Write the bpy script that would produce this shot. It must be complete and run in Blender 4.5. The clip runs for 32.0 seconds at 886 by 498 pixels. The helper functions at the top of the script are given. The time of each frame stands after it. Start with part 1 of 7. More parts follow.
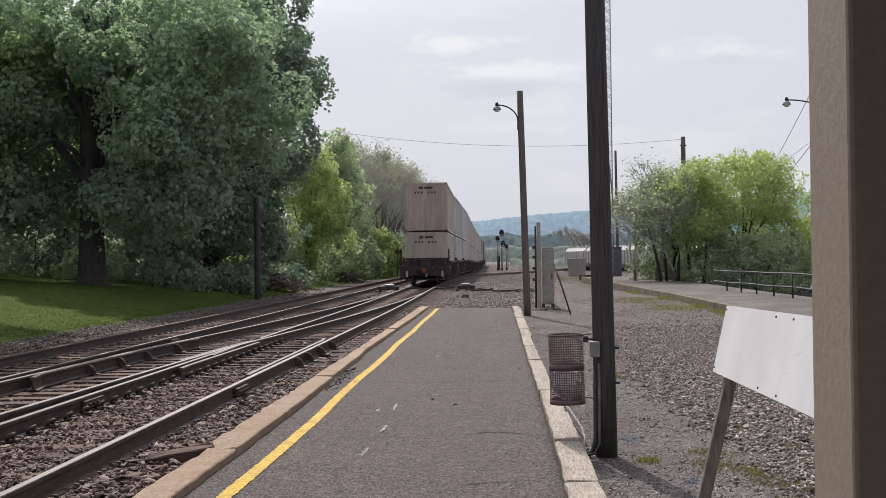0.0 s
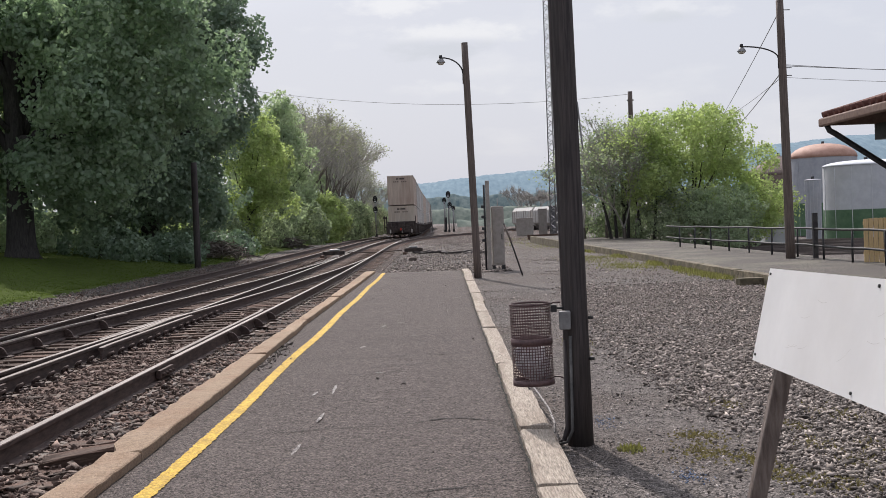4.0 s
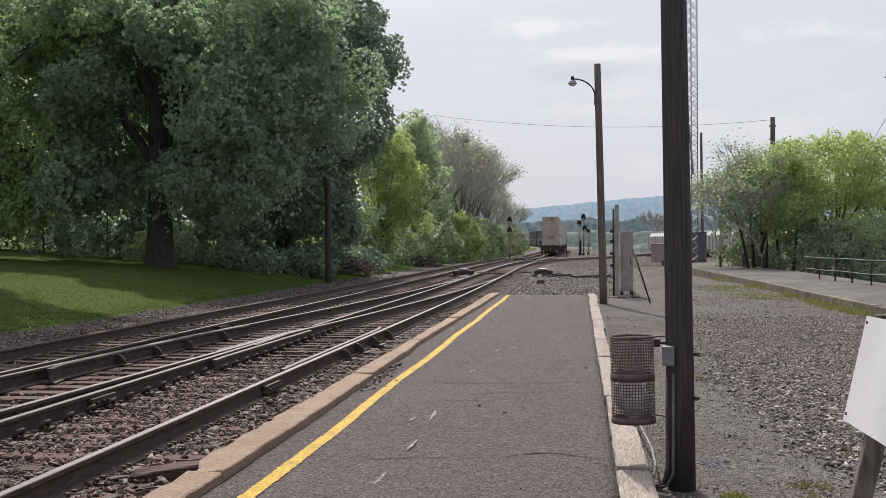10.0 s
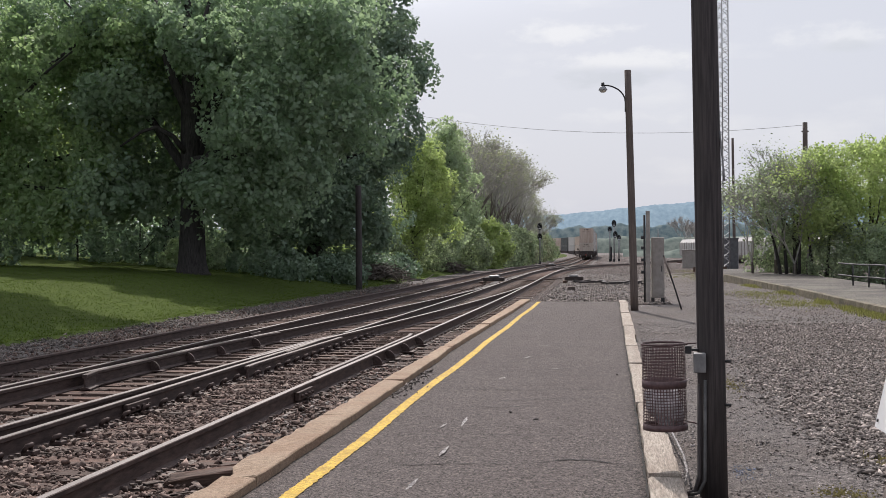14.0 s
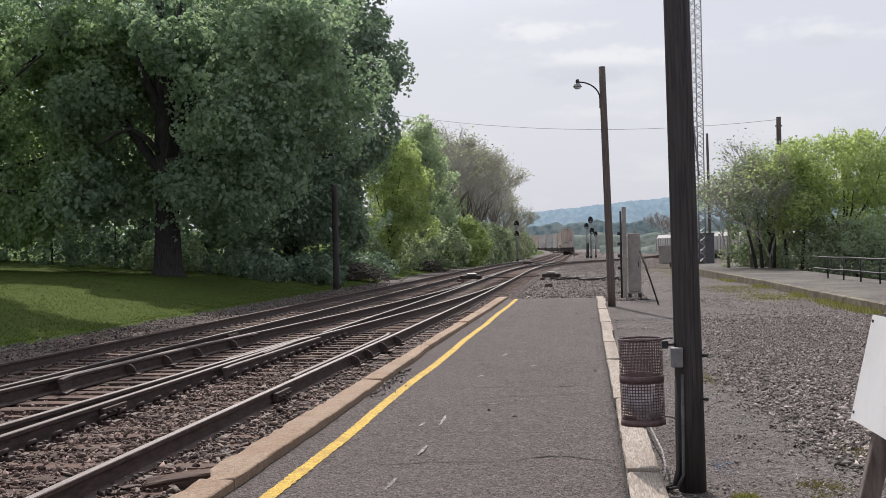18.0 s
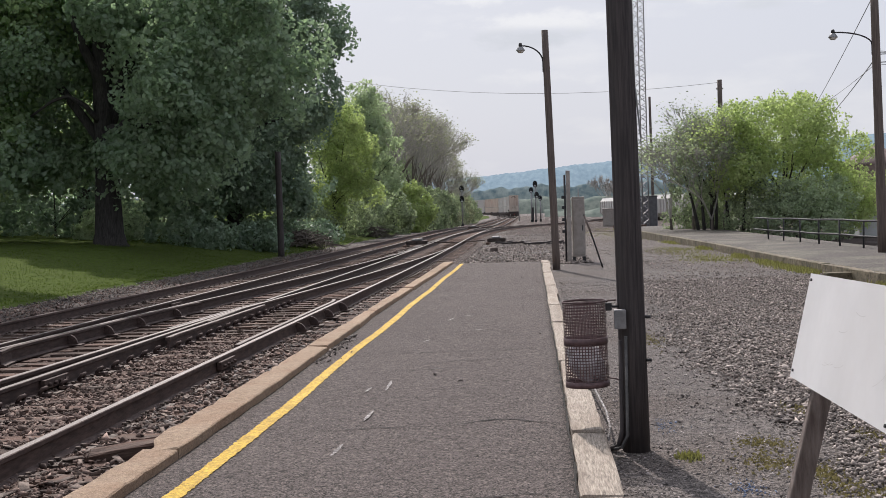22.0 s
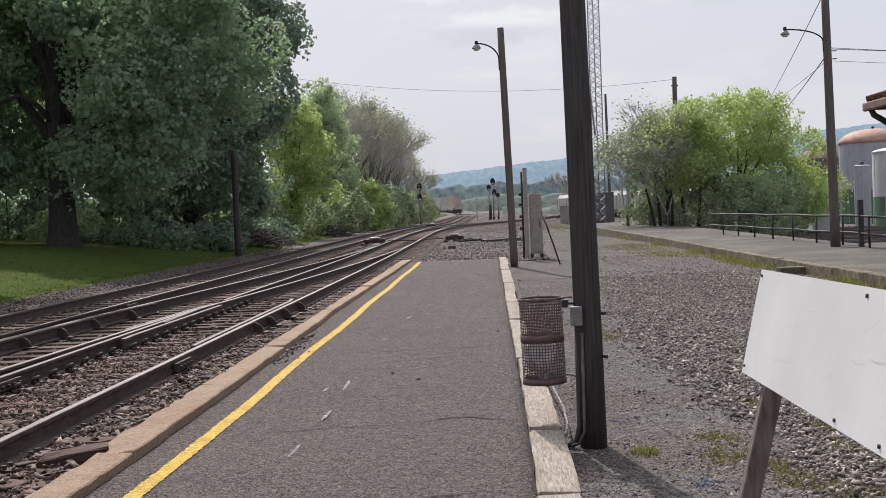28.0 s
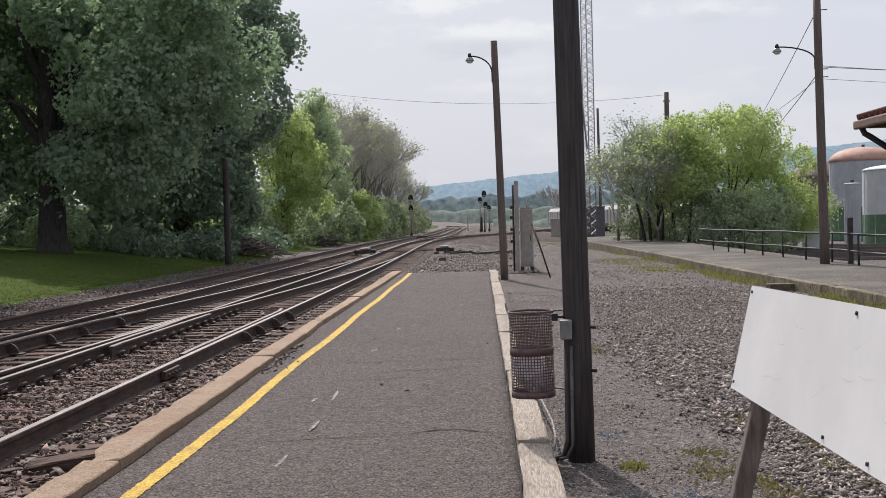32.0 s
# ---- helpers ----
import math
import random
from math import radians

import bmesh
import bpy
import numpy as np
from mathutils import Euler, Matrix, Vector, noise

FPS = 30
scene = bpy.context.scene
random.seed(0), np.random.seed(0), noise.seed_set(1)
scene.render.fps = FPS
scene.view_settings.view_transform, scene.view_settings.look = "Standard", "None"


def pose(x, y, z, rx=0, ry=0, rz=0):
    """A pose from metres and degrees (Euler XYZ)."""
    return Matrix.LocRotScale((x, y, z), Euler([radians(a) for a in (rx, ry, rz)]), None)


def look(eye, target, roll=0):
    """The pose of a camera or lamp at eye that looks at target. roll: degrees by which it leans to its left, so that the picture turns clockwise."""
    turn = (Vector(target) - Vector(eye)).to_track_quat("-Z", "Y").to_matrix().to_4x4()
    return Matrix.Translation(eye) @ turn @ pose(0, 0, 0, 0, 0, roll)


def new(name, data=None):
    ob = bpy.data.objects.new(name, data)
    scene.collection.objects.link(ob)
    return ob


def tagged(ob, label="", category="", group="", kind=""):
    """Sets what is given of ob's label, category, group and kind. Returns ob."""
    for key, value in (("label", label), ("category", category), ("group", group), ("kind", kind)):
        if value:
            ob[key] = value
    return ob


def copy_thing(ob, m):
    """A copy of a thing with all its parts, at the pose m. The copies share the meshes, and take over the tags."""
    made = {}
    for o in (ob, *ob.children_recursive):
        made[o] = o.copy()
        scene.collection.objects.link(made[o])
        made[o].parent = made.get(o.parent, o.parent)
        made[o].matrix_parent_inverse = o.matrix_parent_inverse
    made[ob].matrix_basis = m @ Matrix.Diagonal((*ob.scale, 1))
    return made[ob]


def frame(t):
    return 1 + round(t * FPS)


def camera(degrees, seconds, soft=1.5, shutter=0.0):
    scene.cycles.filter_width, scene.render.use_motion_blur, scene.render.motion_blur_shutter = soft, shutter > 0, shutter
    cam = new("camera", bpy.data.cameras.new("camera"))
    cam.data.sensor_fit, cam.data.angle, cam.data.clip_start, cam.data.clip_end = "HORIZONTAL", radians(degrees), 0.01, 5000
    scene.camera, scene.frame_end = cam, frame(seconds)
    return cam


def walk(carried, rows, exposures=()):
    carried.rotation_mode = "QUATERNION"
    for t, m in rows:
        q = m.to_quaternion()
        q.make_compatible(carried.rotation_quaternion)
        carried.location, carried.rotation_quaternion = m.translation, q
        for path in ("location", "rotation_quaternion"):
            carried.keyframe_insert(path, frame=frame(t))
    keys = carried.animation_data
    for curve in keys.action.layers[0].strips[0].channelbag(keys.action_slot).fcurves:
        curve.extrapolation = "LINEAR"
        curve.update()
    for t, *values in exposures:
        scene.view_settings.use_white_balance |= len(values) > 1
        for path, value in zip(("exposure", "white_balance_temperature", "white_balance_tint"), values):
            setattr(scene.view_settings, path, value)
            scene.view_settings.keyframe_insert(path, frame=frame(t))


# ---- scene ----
EXPOSURE = 0.0
# Camera: a phone held at chest height on the platform, walking two steps forward and then panning.
cam = camera(42.14, 32.0, soft=0.8)
PATH = [
    (0.0, -0.165, -1.619, 1.510, 0.48, 0.71, 2.97),
    (0.5, -0.201, -1.480, 1.498, -0.13, 0.26, 2.99),
    (1.0, -0.304, -1.303, 1.509, 1.45, 0.51, 2.46),
    (1.5, -0.283, -1.051, 1.501, 0.93, 0.55, 0.83),
    (2.0, -0.276, -0.898, 1.524, 0.97, 0.15, 0.61),
    (2.5, -0.339, -0.700, 1.501, 0.65, 0.57, 1.13),
    (3.0, -0.369, -0.533, 1.492, -0.12, 0.96, 0.08),
    (3.5, -0.295, -0.355, 1.481, -1.48, 2.73, 0.35),
    (5.5, -0.048, 0.159, 1.486, -1.27, -1.01, 0.18),
    (6.0, -0.083, 0.166, 1.478, -1.02, -0.21, 0.82),
    (6.5, -0.022, 0.176, 1.493, 1.43, 1.56, 2.18),
    (7.0, 0.053, 0.142, 1.497, 1.14, 0.94, 3.03),
    (7.5, 0.067, 0.158, 1.496, 0.52, 1.15, 3.85),
    (8.0, 0.057, 0.180, 1.492, -0.19, 1.16, 4.59),
    (8.5, 0.046, 0.157, 1.496, -0.63, 0.71, 4.89),
    (9.0, 0.049, 0.174, 1.495, -0.56, 0.91, 5.63),
    (9.5, 0.048, 0.170, 1.494, -0.49, 0.72, 6.29),
    (10.0, 0.040, 0.169, 1.496, -0.28, 0.30, 7.06),
    (10.5, 0.040, 0.144, 1.499, -0.11, 0.38, 7.22),
    (11.0, 0.037, 0.150, 1.496, -0.07, 0.30, 7.65),
    (11.5, 0.041, 0.146, 1.496, -0.11, 0.40, 7.98),
    (12.0, 0.038, 0.129, 1.500, -0.08, 0.20, 8.31),
    (12.5, 0.039, 0.134, 1.498, -0.07, 0.24, 8.41),
    (13.0, 0.038, 0.129, 1.501, -0.04, 0.37, 8.50),
    (13.5, 0.038, 0.121, 1.501, 0.06, 0.41, 8.59),
    (15.5, 0.037, 0.124, 1.501, 0.01, 0.44, 8.26),
    (16.0, 0.041, 0.138, 1.499, 0.01, 0.70, 8.17),
    (16.5, 0.043, 0.129, 1.500, 0.04, 1.06, 7.95),
    (17.0, 0.043, 0.139, 1.502, 0.06, 0.99, 7.68),
    (17.5, 0.042, 0.136, 1.500, 0.07, 1.06, 7.57),
    (18.0, 0.044, 0.143, 1.498, -0.03, 1.17, 7.43),
    (18.5, 0.047, 0.150, 1.497, -0.22, 1.23, 7.02),
    (19.0, 0.052, 0.156, 1.496, -0.56, 1.42, 6.46),
    (19.5, 0.056, 0.175, 1.493, -0.75, 1.55, 5.74),
    (20.0, 0.051, 0.170, 1.495, -0.86, 1.57, 5.56),
    (20.5, 0.052, 0.166, 1.496, -0.93, 1.65, 5.47),
    (21.0, 0.056, 0.172, 1.494, -1.03, 1.65, 5.10),
    (21.5, 0.056, 0.172, 1.494, -1.27, 1.71, 4.85),
    (22.0, 0.054, 0.178, 1.493, -1.82, 1.84, 4.71),
    (22.5, 0.052, 0.173, 1.494, -1.91, 2.07, 4.67),
    (23.0, 0.060, 0.180, 1.495, -1.94, 1.93, 4.34),
    (23.5, 0.061, 0.182, 1.497, -1.93, 1.98, 4.10),
    (24.0, 0.060, 0.190, 1.496, -1.82, 1.78, 4.15),
    (24.5, 0.065, 0.193, 1.495, -1.80, 1.96, 3.65),
    (25.0, 0.066, 0.189, 1.495, -1.80, 1.94, 3.48),
    (25.5, 0.062, 0.183, 1.497, -1.81, 1.77, 3.37),
    (27.5, 0.067, 0.182, 1.496, -2.00, 2.32, 2.77),
    (28.0, 0.068, 0.188, 1.496, -2.00, 2.28, 2.62),
    (28.5, 0.070, 0.192, 1.497, -1.91, 2.47, 2.39),
    (29.0, 0.070, 0.191, 1.496, -1.88, 2.06, 1.97),
    (29.5, 0.068, 0.192, 1.496, -1.65, 1.69, 1.94),
    (30.0, 0.070, 0.192, 1.496, -1.57, 1.66, 1.93),
    (30.5, 0.066, 0.186, 1.496, -1.52, 1.15, 1.98),
    (31.0, 0.067, 0.187, 1.496, -1.43, 1.25, 2.21),
    (31.5, 0.069, 0.193, 1.496, -1.41, 1.28, 2.21),
    (32.0, 0.066, 0.188, 1.496, -1.43, 1.45, 2.17),
]
walk(cam, [(t, pose(x, y, z, 90 + rx, ry, rz)) for t, x, y, z, rx, ry, rz in PATH], exposures=[(0.0, EXPOSURE), (32.0, EXPOSURE)])
# ---- light ----
SUN_AZ = radians(-14.0)   # from straight ahead, towards the left
SUN_EL = radians(46.0)
world = bpy.data.worlds.new("world")
scene.world = world
world.use_nodes = True
wn, wl = world.node_tree.nodes, world.node_tree.links
wn.clear()
w_out = wn.new("ShaderNodeOutputWorld")
w_bg = wn.new("ShaderNodeBackground")
w_sky = wn.new("ShaderNodeTexSky")
w_sky.sky_type = "NISHITA"
w_sky.sun_disc = False
w_sky.sun_elevation = SUN_EL
w_sky.sun_rotation = SUN_AZ
w_sky.air_density, w_sky.dust_density, w_sky.ozone_density = 1.2, 4.0, 1.0
w_geo = wn.new("ShaderNodeTexCoord")
w_map = wn.new("ShaderNodeMapping")
w_map.inputs["Scale"].default_value = (3.0, 3.0, 9.0)
w_map.inputs["Location"].default_value = (0.35, 0.1, 0.9)
w_noise = wn.new("ShaderNodeTexNoise")
w_noise.inputs["Scale"].default_value = 2.6
w_noise.inputs["Detail"].default_value = 7.0
w_noise.inputs["Roughness"].default_value = 0.56
w_ramp = wn.new("ShaderNodeValToRGB")
w_ramp.color_ramp.elements[0].position, w_ramp.color_ramp.elements[0].color = 0.52, (0, 0, 0, 1)
w_ramp.color_ramp.elements[1].position, w_ramp.color_ramp.elements[1].color = 0.70, (1, 1, 1, 1)
# thin high haze over the whole sky, with faint clouds in it
w_haze = wn.new("ShaderNodeMixRGB")
w_haze.inputs[1].default_value = (6.95, 7.2, 8.2, 1)
w_haze.inputs[2].default_value = (8.6, 8.7, 9.2, 1)
w_mix = wn.new("ShaderNodeMixRGB")
w_mix.inputs[0].default_value = 0.86
w_bg.inputs["Strength"].default_value = 0.1
wl.new(w_geo.outputs["Generated"], w_map.inputs["Vector"])
wl.new(w_map.outputs["Vector"], w_noise.inputs["Vector"])
wl.new(w_noise.outputs["Fac"], w_ramp.inputs["Fac"])
# the few clouds over the line: flattened puffs at (x / y, z / y), with their half-widths and weight
w_sep = wn.new("ShaderNodeSeparateXYZ")
wl.new(w_geo.outputs["Generated"], w_sep.inputs[0])


def sky_math(op, a, b):
    node = wn.new("ShaderNodeMath")
    node.operation = op
    for socket, value in zip(node.inputs, (a, b)):
        if isinstance(value, float):
            socket.default_value = value
        else:
            wl.new(value, socket)
    return node.outputs[0]


w_x, w_z = sky_math("DIVIDE", w_sep.outputs[0], w_sep.outputs[1]), sky_math("DIVIDE", w_sep.outputs[2], w_sep.outputs[1])
w_wisp = wn.new("ShaderNodeTexNoise")
w_wisp.inputs["Scale"].default_value, w_wisp.inputs["Detail"].default_value, w_wisp.inputs["Roughness"].default_value = 26.0, 6.0, 0.6
w_flat = wn.new("ShaderNodeMapping")
w_flat.inputs["Scale"].default_value = (1.0, 1.0, 2.2)
wl.new(w_geo.outputs["Generated"], w_flat.inputs["Vector"])
wl.new(w_flat.outputs["Vector"], w_wisp.inputs["Vector"])
w_ragged = sky_math("MULTIPLY", sky_math("SUBTRACT", w_wisp.outputs["Fac"], 0.5), 3.2)


def puff(cx, cz, hx, hz, weight):
    dx, dz = sky_math("DIVIDE", sky_math("SUBTRACT", w_x, cx), hx), sky_math("DIVIDE", sky_math("SUBTRACT", w_z, cz), hz)
    far = sky_math("SQRT", sky_math("ADD", sky_math("MULTIPLY", dx, dx), sky_math("MULTIPLY", dz, dz)), 0.0)
    edge = wn.new("ShaderNodeMapRange")
    edge.interpolation_type = "SMOOTHSTEP"
    edge.inputs["From Min"].default_value, edge.inputs["From Max"].default_value = 1.35, 0.2
    edge.inputs["To Max"].default_value = weight
    wl.new(sky_math("ADD", far, w_ragged), edge.inputs["Value"])
    return edge.outputs["Result"]


w_bright = sky_math("MAXIMUM", puff(-0.036, 0.186, 0.042, 0.010, 0.9), puff(0.012, 0.161, 0.062, 0.009, 0.9))
w_bright = sky_math("MAXIMUM", w_bright, sky_math("MAXIMUM", puff(0.195, 0.175, 0.045, 0.010, 0.7), puff(0.01, 0.113, 0.05, 0.007, 0.4)))
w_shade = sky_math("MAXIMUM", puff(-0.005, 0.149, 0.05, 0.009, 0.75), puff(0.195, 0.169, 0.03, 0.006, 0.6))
wl.new(sky_math("MAXIMUM", sky_math("MULTIPLY", w_ramp.outputs["Color"], 0.45), w_bright), w_haze.inputs[0])
w_grey = wn.new("ShaderNodeMixRGB")
w_grey.inputs[2].default_value = (6.0, 6.35, 7.2, 1)
wl.new(w_shade, w_grey.inputs[0])
wl.new(w_haze.outputs["Color"], w_grey.inputs[1])
wl.new(w_sky.outputs["Color"], w_mix.inputs[1])
wl.new(w_grey.outputs["Color"], w_mix.inputs[2])
# the haze brightens in a broad glow round the sun
w_dot = wn.new("ShaderNodeVectorMath")
w_dot.operation = "DOT_PRODUCT"
w_dot.inputs[1].default_value = (math.sin(SUN_AZ) * math.cos(SUN_EL), math.cos(SUN_AZ) * math.cos(SUN_EL), math.sin(SUN_EL))
w_glow = wn.new("ShaderNodeMapRange")
w_glow.interpolation_type = "SMOOTHSTEP"
w_glow.inputs["From Min"].default_value, w_glow.inputs["From Max"].default_value = 0.80, 1.0
w_glow.inputs["To Min"].default_value, w_glow.inputs["To Max"].default_value = 1.0, 3.0
w_scale = wn.new("ShaderNodeVectorMath")
w_scale.operation = "SCALE"
wl.new(w_geo.outputs["Generated"], w_dot.inputs[0])
wl.new(w_dot.outputs["Value"], w_glow.inputs["Value"])
wl.new(w_glow.outputs["Result"], w_scale.inputs["Scale"])
wl.new(w_mix.outputs["Color"], w_scale.inputs[0])
wl.new(w_scale.outputs["Vector"], w_bg.inputs["Color"])
wl.new(w_bg.outputs["Background"], w_out.inputs["Surface"])

sun = new("sun", bpy.data.lights.new("sun", "SUN"))
sun.data.energy, sun.data.angle, sun.data.color = 4.1, radians(0.8), (1.0, 0.925, 0.88)
sun_from = Vector((math.sin(SUN_AZ) * math.cos(SUN_EL), math.cos(SUN_AZ) * math.cos(SUN_EL), math.sin(SUN_EL)))
sun.matrix_basis = look(sun_from * 50, (0, 0, 0))
# ---- materials ----
def surface(name, c1, c2, scale=8.0, rough=0.8, bump=0.3, metal=0.0, c3=None, scale3=0.6, amount3=0.5, stretch=(1, 1, 1), vary=0.12,
            island=False, dist=0.01, translucent=0.0, spec=0.3, sharp=0.15, coat=0.0, grit=0.0, grit_vary=0.4, grit_depth=0.01):
    """A procedural surface: grain between c1 and c2, large stains of c3, relief, and a little change from piece to piece."""
    m = bpy.data.materials.new(name)
    m.use_nodes = True
    n, l = m.node_tree.nodes, m.node_tree.links
    b = n["Principled BSDF"]
    b.inputs["Roughness"].default_value, b.inputs["Metallic"].default_value = rough, metal
    b.inputs["Specular IOR Level"].default_value = spec
    b.inputs["Coat Weight"].default_value, b.inputs["Coat Roughness"].default_value = coat, 0.45
    tc, mp, inf = n.new("ShaderNodeTexCoord"), n.new("ShaderNodeMapping"), n.new("ShaderNodeObjectInfo")
    off = n.new("ShaderNodeVectorMath")
    off.operation = "MULTIPLY_ADD"
    off.inputs[1].default_value, = ((37.0, 19.0, 53.0),)
    l.new(inf.outputs["Random"], off.inputs[0])
    l.new(tc.outputs["Object"], off.inputs[2])
    l.new(off.outputs[0], mp.inputs["Vector"])
    mp.inputs["Scale"].default_value = stretch
    fine = n.new("ShaderNodeTexNoise")
    fine.inputs["Scale"].default_value, fine.inputs["Detail"].default_value, fine.inputs["Roughness"].default_value = scale, 6.0, 0.65
    l.new(mp.outputs["Vector"], fine.inputs["Vector"])
    ramp = n.new("ShaderNodeValToRGB")
    ramp.color_ramp.elements[0].position, ramp.color_ramp.elements[0].color = 0.5 - sharp, (*c1, 1)
    ramp.color_ramp.elements[1].position, ramp.color_ramp.elements[1].color = 0.5 + sharp, (*c2, 1)
    l.new(fine.outputs["Fac"], ramp.inputs["Fac"])
    colour = ramp.outputs["Color"]
    if c3:
        big = n.new("ShaderNodeTexNoise")
        big.inputs["Scale"].default_value, big.inputs["Detail"].default_value = scale3, 5.0
        l.new(mp.outputs["Vector"], big.inputs["Vector"])
        r3 = n.new("ShaderNodeValToRGB")
        r3.color_ramp.elements[0].position, r3.color_ramp.elements[1].position = 0.45, 0.68
        l.new(big.outputs["Fac"], r3.inputs["Fac"])
        k = n.new("ShaderNodeMath")
        k.operation = "MULTIPLY"
        k.inputs[1].default_value = amount3
        l.new(r3.outputs["Color"], k.inputs[0])
        mx = n.new("ShaderNodeMixRGB")
        l.new(k.outputs[0], mx.inputs[0])
        l.new(colour, mx.inputs[1])
        mx.inputs[2].default_value = (*c3, 1)
        colour = mx.outputs["Color"]
    if vary:
        hsv = n.new("ShaderNodeHueSaturation")
        rng = n.new("ShaderNodeMapRange")
        rng.inputs["To Min"].default_value, rng.inputs["To Max"].default_value = 1 - vary, 1 + vary
        if island:
            l.new(n.new("ShaderNodeNewGeometry").outputs["Random Per Island"], rng.inputs["Value"])
        else:
            l.new(inf.outputs["Random"], rng.inputs["Value"])
        l.new(rng.outputs["Result"], hsv.inputs["Value"])
        l.new(colour, hsv.inputs["Color"])
        colour = hsv.outputs["Color"]
    normal = None
    if grit:
        # separate pebbles: each cell has its own tone and a rounded top
        cell = n.new("ShaderNodeTexVoronoi")
        cell.inputs["Scale"].default_value = grit
        l.new(mp.outputs["Vector"], cell.inputs["Vector"])
        sep, tone, pebble = n.new("ShaderNodeSeparateColor"), n.new("ShaderNodeMapRange"), n.new("ShaderNodeHueSaturation")
        l.new(cell.outputs["Color"], sep.inputs["Color"])
        l.new(sep.outputs["Red"], tone.inputs["Value"])
        tone.inputs["To Min"].default_value, tone.inputs["To Max"].default_value = 1 - grit_vary, 1 + grit_vary
        l.new(tone.outputs["Result"], pebble.inputs["Value"])
        l.new(colour, pebble.inputs["Color"])
        colour = pebble.outputs["Color"]
        gb = n.new("ShaderNodeBump")
        gb.invert = True
        gb.inputs["Strength"].default_value, gb.inputs["Distance"].default_value = 1.0, grit_depth
        l.new(cell.outputs["Distance"], gb.inputs["Height"])
        normal = gb.outputs["Normal"]
        l.new(normal, b.inputs["Normal"])
    l.new(colour, b.inputs["Base Color"])
    if bump:
        bp = n.new("ShaderNodeBump")
        bp.inputs["Strength"].default_value, bp.inputs["Distance"].default_value = bump, dist
        l.new(fine.outputs["Fac"], bp.inputs["Height"])
        if normal:
            l.new(normal, bp.inputs["Normal"])
        l.new(bp.outputs["Normal"], b.inputs["Normal"])
    if translucent:
        tr, ms = n.new("ShaderNodeBsdfTranslucent"), n.new("ShaderNodeMixShader")
        boost = n.new("ShaderNodeMixRGB")
        boost.blend_type, boost.inputs[0].default_value, boost.inputs[2].default_value = "MULTIPLY", 1.0, (1.2, 1.3, 0.95, 1)
        l.new(colour, boost.inputs[1])
        l.new(boost.outputs["Color"], tr.inputs["Color"])
        ms.inputs[0].default_value = translucent
        l.new(b.outputs[0], ms.inputs[1])
        l.new(tr.outputs[0], ms.inputs[2])
        l.new(ms.outputs[0], n["Material Output"].inputs["Surface"])
    return m


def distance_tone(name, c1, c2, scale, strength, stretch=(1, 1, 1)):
    """Backdrop of far land: bright haze painted in as pale tone and faint glow."""
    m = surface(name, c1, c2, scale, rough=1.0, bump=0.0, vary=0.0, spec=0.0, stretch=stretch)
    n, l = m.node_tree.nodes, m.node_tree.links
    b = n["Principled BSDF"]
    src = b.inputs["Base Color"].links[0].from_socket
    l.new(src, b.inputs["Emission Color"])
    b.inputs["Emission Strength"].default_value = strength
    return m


M_ASPHALT = surface("asphalt", (0.060, 0.049, 0.0455), (0.144, 0.118, 0.109), 30.0, 0.9, 0.22, c3=(0.128, 0.107, 0.098), scale3=0.8, amount3=0.4, dist=0.01, sharp=0.16, grit=115.0, grit_vary=0.95, grit_depth=0.010)
M_ASPHALT_OLD = surface("old_asphalt", (0.050, 0.044, 0.040), (0.128, 0.114, 0.103), 26.0, 0.92, 0.4, c3=(0.17, 0.16, 0.125), scale3=0.55, amount3=0.7, dist=0.006, grit=45.0, grit_vary=0.5, grit_depth=0.008)
M_CRACK = surface("asphalt_crack", (0.018, 0.017, 0.016), (0.035, 0.032, 0.03), 40.0, 0.95, 0.2)
M_YELLOW = surface("yellow_line_paint", (0.42, 0.265, 0.025), (0.57, 0.375, 0.04), 26.0, 0.75, 0.5, c3=(0.30, 0.185, 0.03), scale3=5.0, amount3=0.6, dist=0.006, grit=80.0, grit_vary=0.35, grit_depth=0.006)
M_WORN = surface("worn_white_paint", (0.15, 0.135, 0.13), (0.40, 0.375, 0.365), 45.0, 0.85, 0.3, sharp=0.1, grit=95.0, grit_vary=0.5)
M_KERB = surface("weathered_tan_concrete", (0.225, 0.160, 0.108), (0.41, 0.308, 0.222), 22.0, 0.92, 0.7, c3=(0.25, 0.15, 0.095), scale3=2.2, amount3=0.5, sharp=0.3, grit=90.0, grit_vary=0.2, grit_depth=0.005)
M_PLANK = surface("bleached_plank", (0.14, 0.116, 0.096), (0.56, 0.485, 0.405), 26.0, 0.9, 0.9, c3=(0.23, 0.18, 0.145), scale3=3.0, amount3=0.6, stretch=(4.0, 0.35, 4.0), sharp=0.2, dist=0.015)
M_BALLAST = surface("ballast_ground", (0.030, 0.022, 0.020), (0.125, 0.098, 0.086), 14.0, 0.95, 0.6, c3=(0.085, 0.052, 0.041), scale3=0.9, amount3=0.5, dist=0.03, sharp=0.14, grit=19.0, grit_vary=0.75, grit_depth=0.05)
M_STONE = surface("ballast_stone", (0.075, 0.062, 0.056), (0.235, 0.205, 0.188), 9.0, 0.9, 0.4, vary=0.55, island=True)
M_STONE_RUST = surface("rust_dusted_stone", (0.075, 0.050, 0.042), (0.235, 0.172, 0.145), 9.0, 0.9, 0.4, vary=0.65, island=True)
